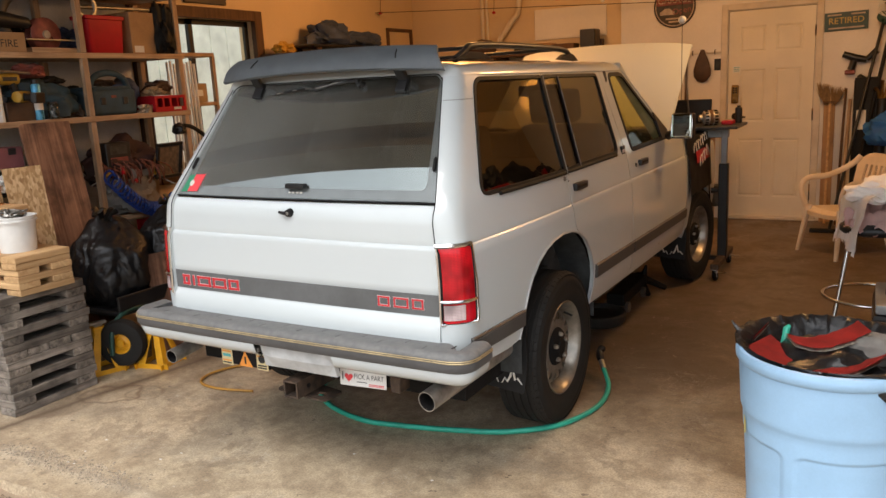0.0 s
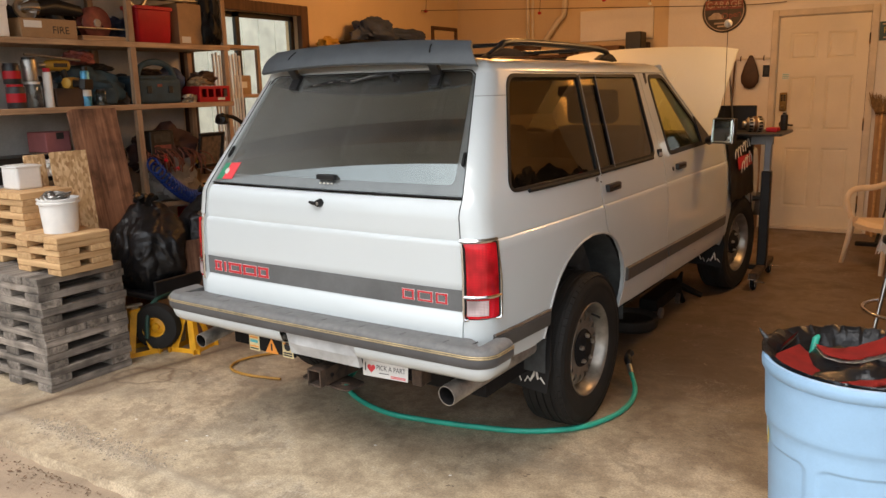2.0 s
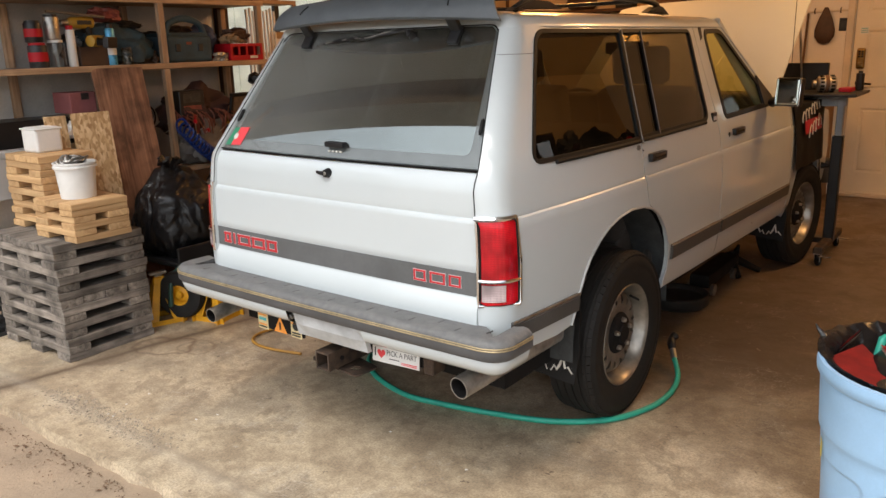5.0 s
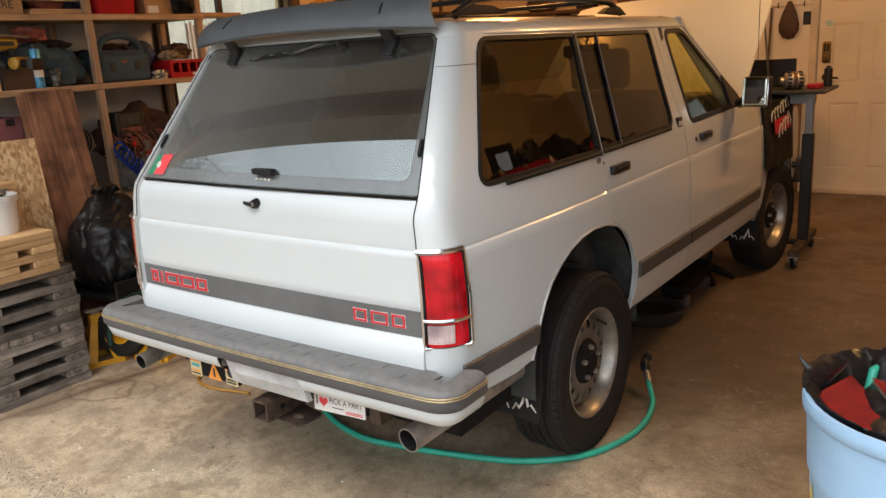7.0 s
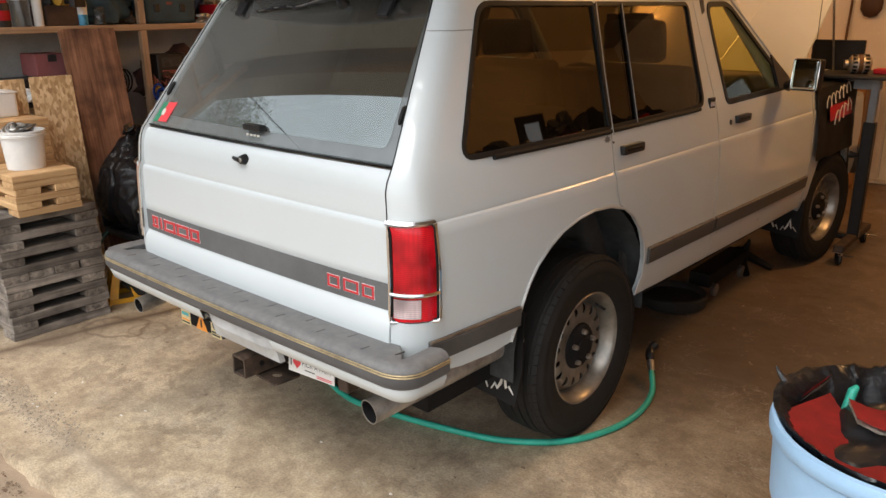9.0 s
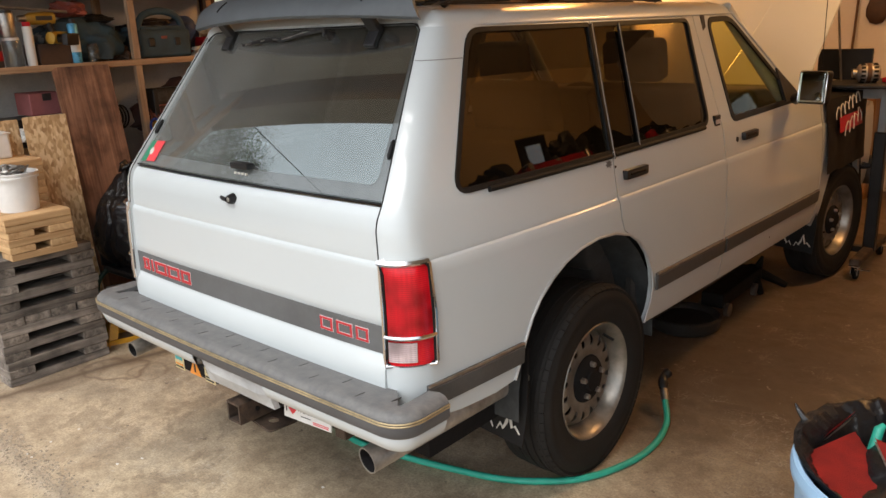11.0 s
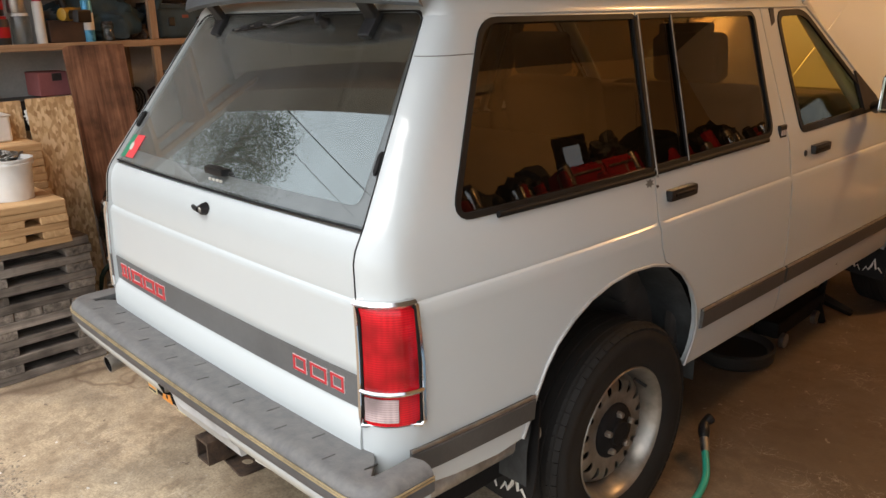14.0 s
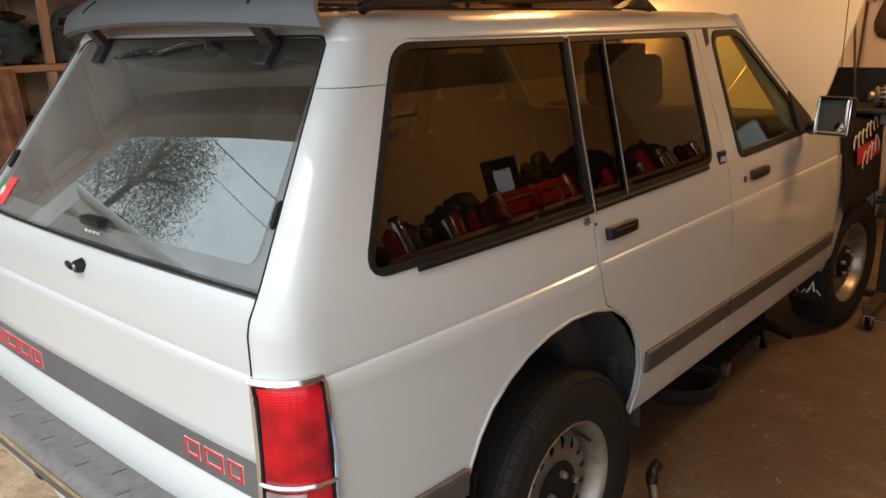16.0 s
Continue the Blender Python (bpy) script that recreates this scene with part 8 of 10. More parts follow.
# ---- back of the garage ----
bm = B()
sweep(bm, [(-2.08, BACK - 0.05, 1.80), (-2.08, BACK - 0.05, TOP)], 0.022, 10)
sweep(bm, [(-2.02, BACK - 0.05, 1.80), (-2.02, BACK - 0.05, TOP)], 0.016, 10)
tagged(part("conduit", bm, TRIM_PAINT, smooth=True), "pair of painted conduits on the back wall", "conduit")
bm = B()
sweep(bm, curve([(-1.62, BACK - 0.05, TOP), (-1.62, BACK - 0.06, 2.34), (-1.70, BACK - 0.08, 2.20), (-1.86, BACK - 0.10, 1.98)], 5), 0.03, 10)
tagged(part("drain_pipe", bm, TRIM_PAINT, smooth=True), "painted bent vent pipe by the conduit", "pipe")
bs = B()
box(bs, -3.0, -0.55, BACK - 0.38, BACK + 0.01, 1.80, 1.83, 0.003)
bs = tagged(part("back_shelf", bs, DARK_WOOD), "timber shelf on the back wall", "shelf")
for x in (-2.9, -1.8, -0.7):
    bm = B()
    box(bm, x - 0.015, x + 0.015, BACK - 0.36, BACK + 0.01, 1.75, 1.80)
    box(bm, x - 0.015, x + 0.015, BACK - 0.03, BACK + 0.01, 1.5, 1.75)
    part("bracket", bm, DARK_WOOD, bs)
lump("dark_basket", "dark round case on the back shelf", "case", pose(-2.02, BACK - 0.2, 1.832), 0.17, 0.13, 0.105, 7.1, BROWN_LEATHER, 0.1)
for k, (x, w_, h_, mm) in enumerate(((-1.50, 0.18, 0.06, BLACK_PLASTIC), (-1.25, 0.20, 0.09, CARDBOARD), (-1.02, 0.26, 0.07, DARK_WOOD), (-0.74, 0.17, 0.20, BLACK_PLASTIC), (-0.72, 0.15, 0.10, BROWN_LEATHER))):
    bm = B()
    box(bm, x - w_ / 2, x + w_ / 2, BACK - 0.30 + (0.2 if k == 4 else 0), BACK - 0.12 + (0.12 if k == 4 else 0), 1.832, 1.832 + h_, 0.008)
    tagged(part("shelf_box", bm, mm), "small dark box on the back shelf", "box")
tagged(part("white_board", box(B(), -1.45, -0.62, BACK - 0.012, BACK + 0.010, 1.97, 2.30, 0.003), GREY_WALL), "plain off-white board fixed to the tan wall", "board")
# cord strung across, with hooks and pull cords
bm = B()
sweep(bm, curve([(-3.0, BACK - 0.9, 2.36), (-1.4, BACK - 0.5, 2.30), (0.2, BACK - 0.12, 2.24), (0.70, BACK - 0.03, 2.245)], 6), 0.004, 5)
tagged(part("cord", bm, BROWN_LEATHER), "thin cord strung across the back wall", "cord")
for x, y, zt, zb in ((-2.98, 5.6, TOP, 2.36), (-1.85, 6.2, TOP, 2.30), (-1.02, 6.0, TOP, 2.36), (-0.56, 6.1, TOP, 2.30)):
    pc = thing("pull_cord", "thin pull cord hanging from the ceiling", "pull cord", pose(x, y, zb), "pull cords")
    part("string", sweep(B(), [(0, 0, 0), (0.05, 0, zt - zb)], 0.003, 5), BROWN_LEATHER, pc)
    bm = B()
    lathe(bm, [(0, -0.02), (0.02, -0.012), (0.022, 0.005), (0, 0.02)], 12)
    part("knob", bm, RED_PLASTIC if x < -0.6 else PAPER, pc, smooth=True)
pk = thing("parking_ball", "white ball on a string hanging before the bonnet", "ball", pose(0.835, 3.30, 1.20))
part("string", sweep(B(), [(0, 0, 0), (0, 0, TOP - 1.20)], 0.0022, 5), BLACK_RUBBER, pk)
bm = B()
bmesh.ops.create_uvsphere(bm, u_segments=16, v_segments=10, radius=0.026)
part("ball", bm, WHITE_PLASTIC, pk, smooth=True, at=pose(0, 0, 0.664))
# round tin sign
gs = thing("round_sign", "round dark tin sign with faded lettering and a car", "sign", pose(0.105, BACK - 0.004, 2.20))
bm = B()
lathe(bm, [(0, 0.010), (0.200, 0.010), (0.206, 0.013), (0.213, 0.008), (0.213, 0)], 48, pose(0, 0, 0, 90))
part("disc", bm, SIGN_DARK, gs, smooth=True)
bm = B()
lathe(bm, [(0.188, 0.0125), (0.197, 0.0125)], 48, pose(0, 0, 0, 90))
part("ring", bm, SIGN_CREAM, gs)
bm = B()
box(bm, -0.185, 0.185, -0.0135, -0.010, 0.015, 0.105, 0.002)
part("band", bm, SIGN_RED, gs)
bm = letters("GARAGE", 0.088)
bmesh.ops.transform(bm, matrix=Matrix.Translation((0, -0.0150, 0.060)), verts=bm.verts[:])
part("lettering", bm, SIGN_CREAM, gs)
bm = letters("Open", 0.085)
bmesh.ops.transform(bm, matrix=Matrix.Translation((0.075, -0.0150, -0.045)) @ pose(0, 0, 0, 0, -8, 0), verts=bm.verts[:])
part("lettering", bm, SIGN_RED, gs)
bm = B()
cp = [(-0.15, -0.08), (-0.15, -0.05), (-0.12, -0.035), (-0.10, -0.015), (-0.05, -0.015), (-0.02, -0.04), (0.0, -0.05), (0.0, -0.08)]
bm.faces.new([bm.verts.new((x, -0.0125, z)) for x, z in cp])
part("car_shape", bm, SIGN_CREAM, gs)
for x0, x1, z in ((-0.09, 0.09, -0.12), (-0.06, 0.06, -0.15), (-0.07, 0.07, 0.135)):
    bm = B()
    box(bm, x0, x1, -0.0135, -0.011, z - 0.008, z + 0.008)
    part("print_bar", bm, SIGN_CREAM, gs)
# retired sign
rs = thing("retired_sign", "dark green sign with yellow RETIRED lettering", "sign", pose(1.70, BACK - 0.004, 1.925, 0, -1.0, 0))
part("board", box(B(), -0.185, 0.185, -0.012, 0.0, -0.085, 0.085, 0.003), SIGN_GREEN, rs)
bm = letters("RETIRED", 0.080)
bmesh.ops.transform(bm, matrix=Matrix.Translation((0.0, -0.0145, 0.005)), verts=bm.verts[:])
part("lettering", bm, SIGN_YELLOW, rs)
for x0, x1, z in ((-0.16, -0.04, 0.062), (0.04, 0.16, 0.062), (-0.15, 0.15, -0.060)):
    part("print_bar", box(B(), x0, x1, -0.0140, -0.011, z - 0.007, z + 0.007), SIGN_CREAM, rs)
# leather horn on the wall, switch, hook rail
bm = B()
lathe(bm, [(0, -0.17), (0.05, -0.155), (0.085, -0.10), (0.088, -0.04), (0.06, 0.06), (0.03, 0.13), (0.018, 0.16), (0, 0.165)], 24)
for v in bm.verts:
    v.co.y *= 0.35
lt = tagged(part("leather_pouch", bm, BROWN_LEATHER, at=pose(0.395, BACK - 0.035, 1.585), smooth=True), "dark brown drop-shaped leather pouch on a hook", "pouch")
sw = thing("wall_switch", "black wall switch beside the door", "switch", pose(0.545, BACK - 0.001, 1.590))
part("plate", box(B(), -0.036, 0.036, -0.010, 0.0, -0.058, 0.058, 0.004), BLACK_PLASTIC, sw)
part("rocker", box(B(), -0.016, 0.016, -0.015, -0.0105, -0.03, 0.03, 0.003), DAMP_DARK, sw)
tagged(part("hook_rail", box(B(), 0.02, 0.58, BACK - 0.018, BACK - 0.001, 1.705, 1.722, 0.003), TRIM_PAINT), "thin painted hook rail on the wall", "rail")
for x in (0.30, 0.52):
    bm = B()
    sweep(bm, curve([(x, BACK - 0.02, 1.74), (x, BACK - 0.05, 1.73), (x, BACK - 0.05, 1.70), (x, BACK - 0.03, 1.695)], 4), 0.005, 6)
    tagged(part("wall_hook", bm, BRONZE, smooth=True), "small metal hook on the rail", "hook", "hooks on the rail")
bm = B()
sweep(bm, [(0.22, BACK - 0.04, 0.9), (0.24, BACK - 0.02, 1.70)], 0.010, 8)
tagged(part("long_pole", bm, DARK_WOOD), "thin wooden pole leaning by the rail", "pole")

# tools and brooms leaning in the corner by the door
def stick(name, label, cat, a, b_, r_, mat_, head=None):
    t_ = thing(name, label, cat, pose(*a))
    q = Vector(b_) - Vector(a)
    part("shaft", sweep(B(), [(0, 0, 0), q], r_, 8), mat_, t_, smooth=True)
    if head:
        head(t_, q)
    return t_


def broom_head(t_, q):
    """Splayed straw tufts round a bound neck."""
    straw = surf("straw_bristles", (0.30, 0.19, 0.09), 0.9, var=0.4, scale=40, fine=200, bump=0.8)
    rng = random.Random(12)
    bm = B()
    for k in range(150):
        u = rng.uniform(-1, 1)
        a = q + Vector((u * 0.05, rng.uniform(-0.015, 0.015), rng.uniform(-0.10, -0.07)))
        b2 = q + Vector((u * 0.115 + rng.uniform(-0.03, 0.03), rng.uniform(-0.04, 0.04), rng.uniform(0.03, 0.095) - 0.03 * u))
        sweep(bm, [a, (a + b2) / 2 + Vector((u * 0.012, 0, 0)), b2], [0.004, 0.0035, 0.001], 4)
    part("bristles", bm, straw, t_)
    part("binding", sweep(B(), [q + Vector((-0.06, 0, -0.075)), q + Vector((0.06, 0, -0.075))], 0.02, 8, flat=0.8), DARK_WOOD, t_, smooth=True)


def squeegee(t_, q):
    part("blade", box(B(), -0.16, 0.14, -0.03, 0.03, 0.0, 0.035, 0.006), BLACK_RUBBER, t_)


stick("broom", "worn straw broom standing upside down", "broom", (1.60, BACK - 0.14, 0), (1.60, BACK - 0.07, 1.25), 0.013, PINE_X, broom_head)
bm = B()
box(bm, 1.545, 1.645, BACK - 0.06, BACK - 0.04, 0.0, 1.15, 0.004)
tagged(part("pine_plank", bm, wood("pine_upright", (0.30, 0.16, 0.07), (0.48, 0.30, 0.15), "Z")), "pale pine plank standing against the wall", "plank")
for x, r_, mm, h_ in ((1.70, 0.012, DARK_WOOD, 1.3), (1.74, 0.016, SHELF_WOOD_Z, 1.2), (1.80, 0.014, ALUMINIUM, 1.25)):
    stick("garden_rake", "upright garden tool in the corner", "rake", (x, BACK - 0.20, 0), (x + 0.03, BACK - 0.05, h_), r_, mm)
stick("floor_squeegee", "long black squeegee leaning in the corner", "squeegee", (1.66, BACK - 0.62, 0.0), (2.02, BACK - 0.10, 1.95), 0.014, BLACK_PLASTIC, squeegee)
stick("black_pole", "long black pole leaning in the corner", "pole", (1.78, BACK - 0.45, 0.0), (2.10, BACK - 0.08, 2.0), 0.018, BLACK_RUBBER)
bm = B()
box(bm, 1.80, 2.02, BACK - 0.22, BACK - 0.10, 0.0, 1.40, 0.03, seg=2)
tagged(part("golf_bag", bm, BLACK_RUBBER, smooth=True), "tall black tool bag in the corner", "bag")
tagged(part("white_card", box(B(), 1.83, 1.91, BACK - 0.226, BACK - 0.221, 0.92, 1.10), PAPER), "small white card on the tall bag", "card")
lump("blue_coat", "bright blue bag hanging in the corner", "bag", pose(2.12, BACK - 0.50, 0.80), 0.20, 0.16, 0.16, 3.7, BLUE_FABRIC, 0.35)
dr = thing("cordless_drill", "dark cordless tool hanging on the wall", "drill", pose(1.83, BACK - 0.05, 1.52))
bm = B()
sweep(bm, [(-0.14, 0, 0.10), (-0.04, 0, 0.06), (0.06, 0, 0.04)], [0.030, 0.036, 0.030], 10)
sweep(bm, [(-0.04, 0, 0.06), (-0.07, 0, -0.05)], [0.028, 0.032], 8)
sweep(bm, [(0.06, 0, 0.04), (0.14, 0, 0.12)], [0.024, 0.03], 8)
part("body", bm, BLACK_PLASTIC, dr, smooth=True)
part("battery", box(B(), -0.12, -0.03, -0.035, 0.035, -0.09, -0.05, 0.008), SIGN_RED, dr)
bm = B()
sweep(bm, [(0.0, 0, -0.10), (0.06, 0, -0.18)], [0.02, 0.05], 8)
part("nozzle", bm, BLACK_PLASTIC, dr, smooth=True)
gb_ = thing("net_bundle", "dark green bundle tied with white cord", "bundle", pose(2.05, BACK - 0.15, 1.88))
rng = random.Random(8)
for k in range(9):
    a = rng.uniform(0, 6.28)
    tuft = B()
    bmesh.ops.create_icosphere(tuft, subdivisions=2, radius=1.0)
    for v in tuft.verts:
        s_ = 1 + 0.3 * noise.noise(v.co * 2.5 + Vector((k, 0, 0)))
        v.co = Vector((0.065 * math.cos(a) + v.co.x * 0.055 * s_, 0.03 * math.sin(k * 2.0) + v.co.y * 0.04 * s_, 0.115 + 0.085 * math.sin(a) + v.co.z * 0.055 * s_))
    part("fold", tuft, GREEN_PAINT, gb_, smooth=True)
for k in range(4):
    w0, tilt = rng.uniform(0.07, 0.12), rng.uniform(-0.8, 0.8)
    part("cord", sweep(B(), [Vector((w0 * math.cos(t) * math.cos(tilt), -0.06 + 0.01 * math.sin(3 * t), 0.115 + w0 * (0.7 * math.sin(t) + 0.5 * math.cos(t) * math.sin(tilt)))) for t in np.linspace(0, 2 * math.pi, 26, endpoint=False)], 0.004, 5, closed=True), PAPER, gb_, smooth=True)
pc_ = thing("paint_sprayer", "black wand sprayer with brass fittings in the corner", "sprayer", pose(2.03, BACK - 0.30, 0.0))
part("tube", sweep(B(), [(0, 0.0, 0.0), (0.01, 0.08, 1.20)], [0.05, 0.045], 14), BLACK_PLASTIC, pc_, smooth=True)
for k, (dx, dz) in enumerate(((-0.02, 0.0), (0.025, 0.03), (0.0, 0.06))):
    part("fitting", sweep(B(), [(dx, 0.07, 1.20), (dx * 1.6, 0.06, 1.27 + dz), (dx * 3.0, 0.05, 1.30 + dz)], [0.016, 0.013, 0.018], 8), BRASS, pc_, smooth=True)
stick("timber_post", "pale timber post standing near the corner", "post", (2.22, BACK - 0.3, 0), (2.22, BACK - 0.3, 1.7), 0.05, SHELF_WOOD_Z)

# plastic garden chair
ch = thing("garden_chair", "beige moulded plastic garden chair with arms", "chair", pose(1.80, 4.935, 0.0, 0, 0, -51) @ Matrix.Scale(0.94, 4))
seat = B()
skin(seat, round_poly([(-0.23, -0.22), (0.23, -0.22), (0.20, 0.22), (-0.20, 0.22)], 0.07), [], 0.03, lambda u, v: Vector((u, v, 0.42 - 0.025 * math.cos(u * 5) - 0.04 * (v + 0.22) + (-0.03 * ((v + 0.22) < 0.05))))
     , lambda co: (co.x, co.y, co.z - 0.035))
part("seat", seat, BEIGE_PLASTIC, ch, smooth=True)
for x, y, xo, yo in ((-0.21, -0.19, -0.05, -0.06), (0.21, -0.19, 0.05, -0.06), (-0.19, 0.20, -0.05, 0.09), (0.19, 0.20, 0.05, 0.09)):
    part("leg", sweep(B(), [(x + xo, y + yo, 0.0), (x, y, 0.42)], [0.020, 0.034], 8, flat=0.7), BEIGE_PLASTIC, ch, smooth=True)
for s in (1, -1):
    part("armrest", sweep(B(), curve([(s * 0.24, -0.20, 0.40), (s * 0.27, -0.23, 0.56), (s * 0.28, -0.16, 0.645), (s * 0.28, 0.05, 0.66), (s * 0.25, 0.24, 0.74), (s * 0.20, 0.30, 0.82)], 5), 0.026, 8, flat=0.55), BEIGE_PLASTIC, ch, smooth=True)
back_ = B()
slits = [[(u - 0.013, 0.06), (u + 0.013, 0.06), (u + 0.013, 0.33), (u - 0.013, 0.33)] for u in (-0.12, -0.06, 0.0, 0.06, 0.12)]
skin(back_, round_poly([(-0.20, -0.02), (0.20, -0.02), (0.23, 0.36), (0.12, 0.43), (-0.12, 0.43), (-0.23, 0.36)], 0.04), slits, 0.04, lambda u, v: Vector((u, 0.21 + 0.28 * v - 0.25 * u * u, 0.42 + v)), lambda co: (co.x, co.y + 0.02, co.z))
part("backrest", back_, BEIGE_PLASTIC, ch, "slotted chair back", smooth=True)

# chrome stool with towels thrown over it
so = thing("bar_stool", "chrome bar stool with a black round seat", "stool", pose(2.02, 2.74, 0.0))
bm = B()
lathe(bm, [(0, 0.60), (0.17, 0.60), (0.185, 0.615), (0.185, 0.64), (0.16, 0.665), (0, 0.67)], 32)
part("seat", bm, BLACK_PLASTIC, so, smooth=True)
for i in range(4):
    a = math.pi / 4 + i * math.pi / 2
    q = lambda r_, z: (r_ * math.cos(a), r_ * math.sin(a), z)
    part("leg", sweep(B(), curve([q(0.10, 0.60), q(0.165, 0.585), q(0.185, 0.53), q(0.235, 0.26), q(0.285, 0.0)], 4), 0.0125, 10), CHROME, so, smooth=True)
bm = B()
sweep(bm, [Vector((0.255 * math.cos(t), 0.255 * math.sin(t), 0.235)) for t in np.linspace(0, 2 * math.pi, 40, endpoint=False)], 0.011, 8, closed=True)
part("foot_ring", bm, CHROME, so, smooth=True)


def cloth_over(name, label, cat, at, w, d, drop, mat_, seed):
    """A cloth lying in a heap with one side hanging down."""
    bm = B()
    n_ = 36
    g_ = [[None] * (n_ + 1) for _ in range(n_ + 1)]
    for i in range(n_ + 1):
        for j in range(n_ + 1):
            u, v = i / n_ - 0.5, j / n_ - 0.5
            p = Vector((u * 3, v * 3, seed))
            z = 0.055 + 0.06 * noise.noise(p * 1.6) + 0.035 * abs(noise.noise(p * 3.2)) + 0.02 * abs(noise.noise(p * 7))
            x, y = u * w, v * d
            over = max(0.0, -u - 0.20) / 0.30
            if over > 0:
                x = -0.20 * w - 0.05 * over + 0.035 * noise.noise(Vector((v * 14, over * 1.2, seed))) * over
                z -= over * drop
            y += 0.03 * noise.noise(p * 2 + Vector((4, 0, 0)))
            g_[i][j] = bm.verts.new((x, y, z))
    for i in range(n_):
        for j in range(n_):
            bm.faces.new((g_[i][j], g_[i + 1][j], g_[i + 1][j + 1], g_[i][j + 1]))
    r_ = bmesh.ops.solidify(bm, geom=bm.faces[:], thickness=0.006)
    return tagged(part(name, bm, mat_, at=at, smooth=True), label, cat)


cloth_over("pink_towel", "pink towel thrown over the stool", "towel", pose(2.06, 2.70, 0.672, 0, 0, 80), 0.48, 0.36, 0.09, PINK_CLOTH, 2.0)
cloth_over("white_towel", "white towel hanging off the stool", "towel", pose(2.00, 2.70, 0.735, 0, 0, 20), 0.50, 0.34, 0.26, WHITE_CLOTH, 5.0)
lump("white_rag", "bundled white rag on top of the towels", "rag", pose(2.06, 2.70, 0.775), 0.17, 0.15, 0.075, 4.0, WHITE_CLOTH, 0.5)

# low machine on the right with red reel and coiled lead
mach = thing("welder_cart", "grey and black machine with a red front and coiled lead", "machine", pose(2.30, 2.25, 0.0))
part("cabinet", box(B(), -0.28, 0.28, -0.25, 0.25, 0.03, 0.33, 0.02, seg=2), BLACK_PLASTIC, mach)
part("top_case", box(B(), -0.27, 0.27, -0.24, 0.24, 0.332, 0.38, 0.015, seg=2), GREY_METAL, mach)
part("red_front", box(B(), -0.22, 0.10, -0.24, -0.10, 0.382, 0.56, 0.03, seg=2), RED_PLASTIC, mach, "red casing", smooth=True)
bm = B()
for k in range(5):
    sweep(bm, [Vector((-0.20 + 0.012 * k + 0.02 * math.sin(t), -0.02 + 0.11 * math.cos(t), 0.50 + (0.115 + 0.004 * k) * math.sin(t))) for t in np.linspace(0, 2 * math.pi, 24, endpoint=False)], 0.008, 6, closed=True)
part("coiled_lead", bm, BLACK_RUBBER, mach, smooth=True)

# ---- pale blue refuse bin ----
CX, CY = 1.894, 0.504
bn = thing("refuse_bin", "pale blue ribbed plastic refuse bin with a black liner", "bin", pose(CX, CY, 0.0) @ Matrix.Diagonal((1, 1, 0.918, 1)))
R1, R0, HB = 0.277, 0.236, 0.70
def bin_r(z):
    r_ = R0 + (R1 - 0.006 - R0) * z / HB
    return r_ + 0.006 * min(1.0, max(0.0, (z - 0.462) / 0.022))


bm = B()
NS = 216
zs_ = [0.0, 0.02, 0.05, 0.06] + list(np.linspace(0.07, 0.09, 5)) + list(np.linspace(0.12, 0.36, 9)) + list(np.linspace(0.375, 0.415, 11)) + [0.44, 0.462, 0.470, 0.475, 0.480, 0.486, 0.50, 0.54, 0.60, 0.655]
rings = []
for z in zs_:
    row = []
    for i in range(NS):
        a = 2 * math.pi * i / NS
        r_ = bin_r(z)
        # sunk panels with rounded corners round the lower body, pillars between them
        du = abs((math.degrees(a) - 284.0 + 36.0) % 72.0 - 36.0)
        out_ = math.hypot(max(0.0, du - 24.0) * 0.0044, max(0.0, z - 0.365, 0.125 - z)) - 0.035
        if out_ < 0:
            r_ -= 0.0055 * min(1.0, -out_ / 0.007)
        row.append(bm.verts.new((r_ * math.cos(a), r_ * math.sin(a), z)))
    rings.append(row)
for a, b_ in zip(rings, rings[1:]):
    for i in range(NS):
        bm.faces.new((a[i], a[(i + 1) % NS], b_[(i + 1) % NS], b_[i]))
bm.faces.new(rings[0][::-1])
part("shell", bm, BLUE_PLASTIC, bn, smooth=True)
bm = B()
lathe(bm, [(bin_r(0.652), 0.652), (R1 + 0.003, 0.657), (R1 + 0.008, 0.664), (R1 + 0.009, 0.685), (R1 + 0.005, 0.70), (R1 - 0.005, 0.702), (R1 - 0.014, 0.69), (0.22, 0.05), (0, 0.05)], 72)
part("rim", bm, BLUE_PLASTIC, bn, smooth=True)
bm = B()
bm.faces.new([bm.verts.new((r_ * math.cos(a), r_ * math.sin(a), z)) for r_, a, z in ((0.262, 3.52, 0.455), (0.262, 3.60, 0.44), (0.258, 3.57, 0.39), (0.258, 3.51, 0.38))])
part("sticker_scrap", bm, YELLOW_PRINT, bn)
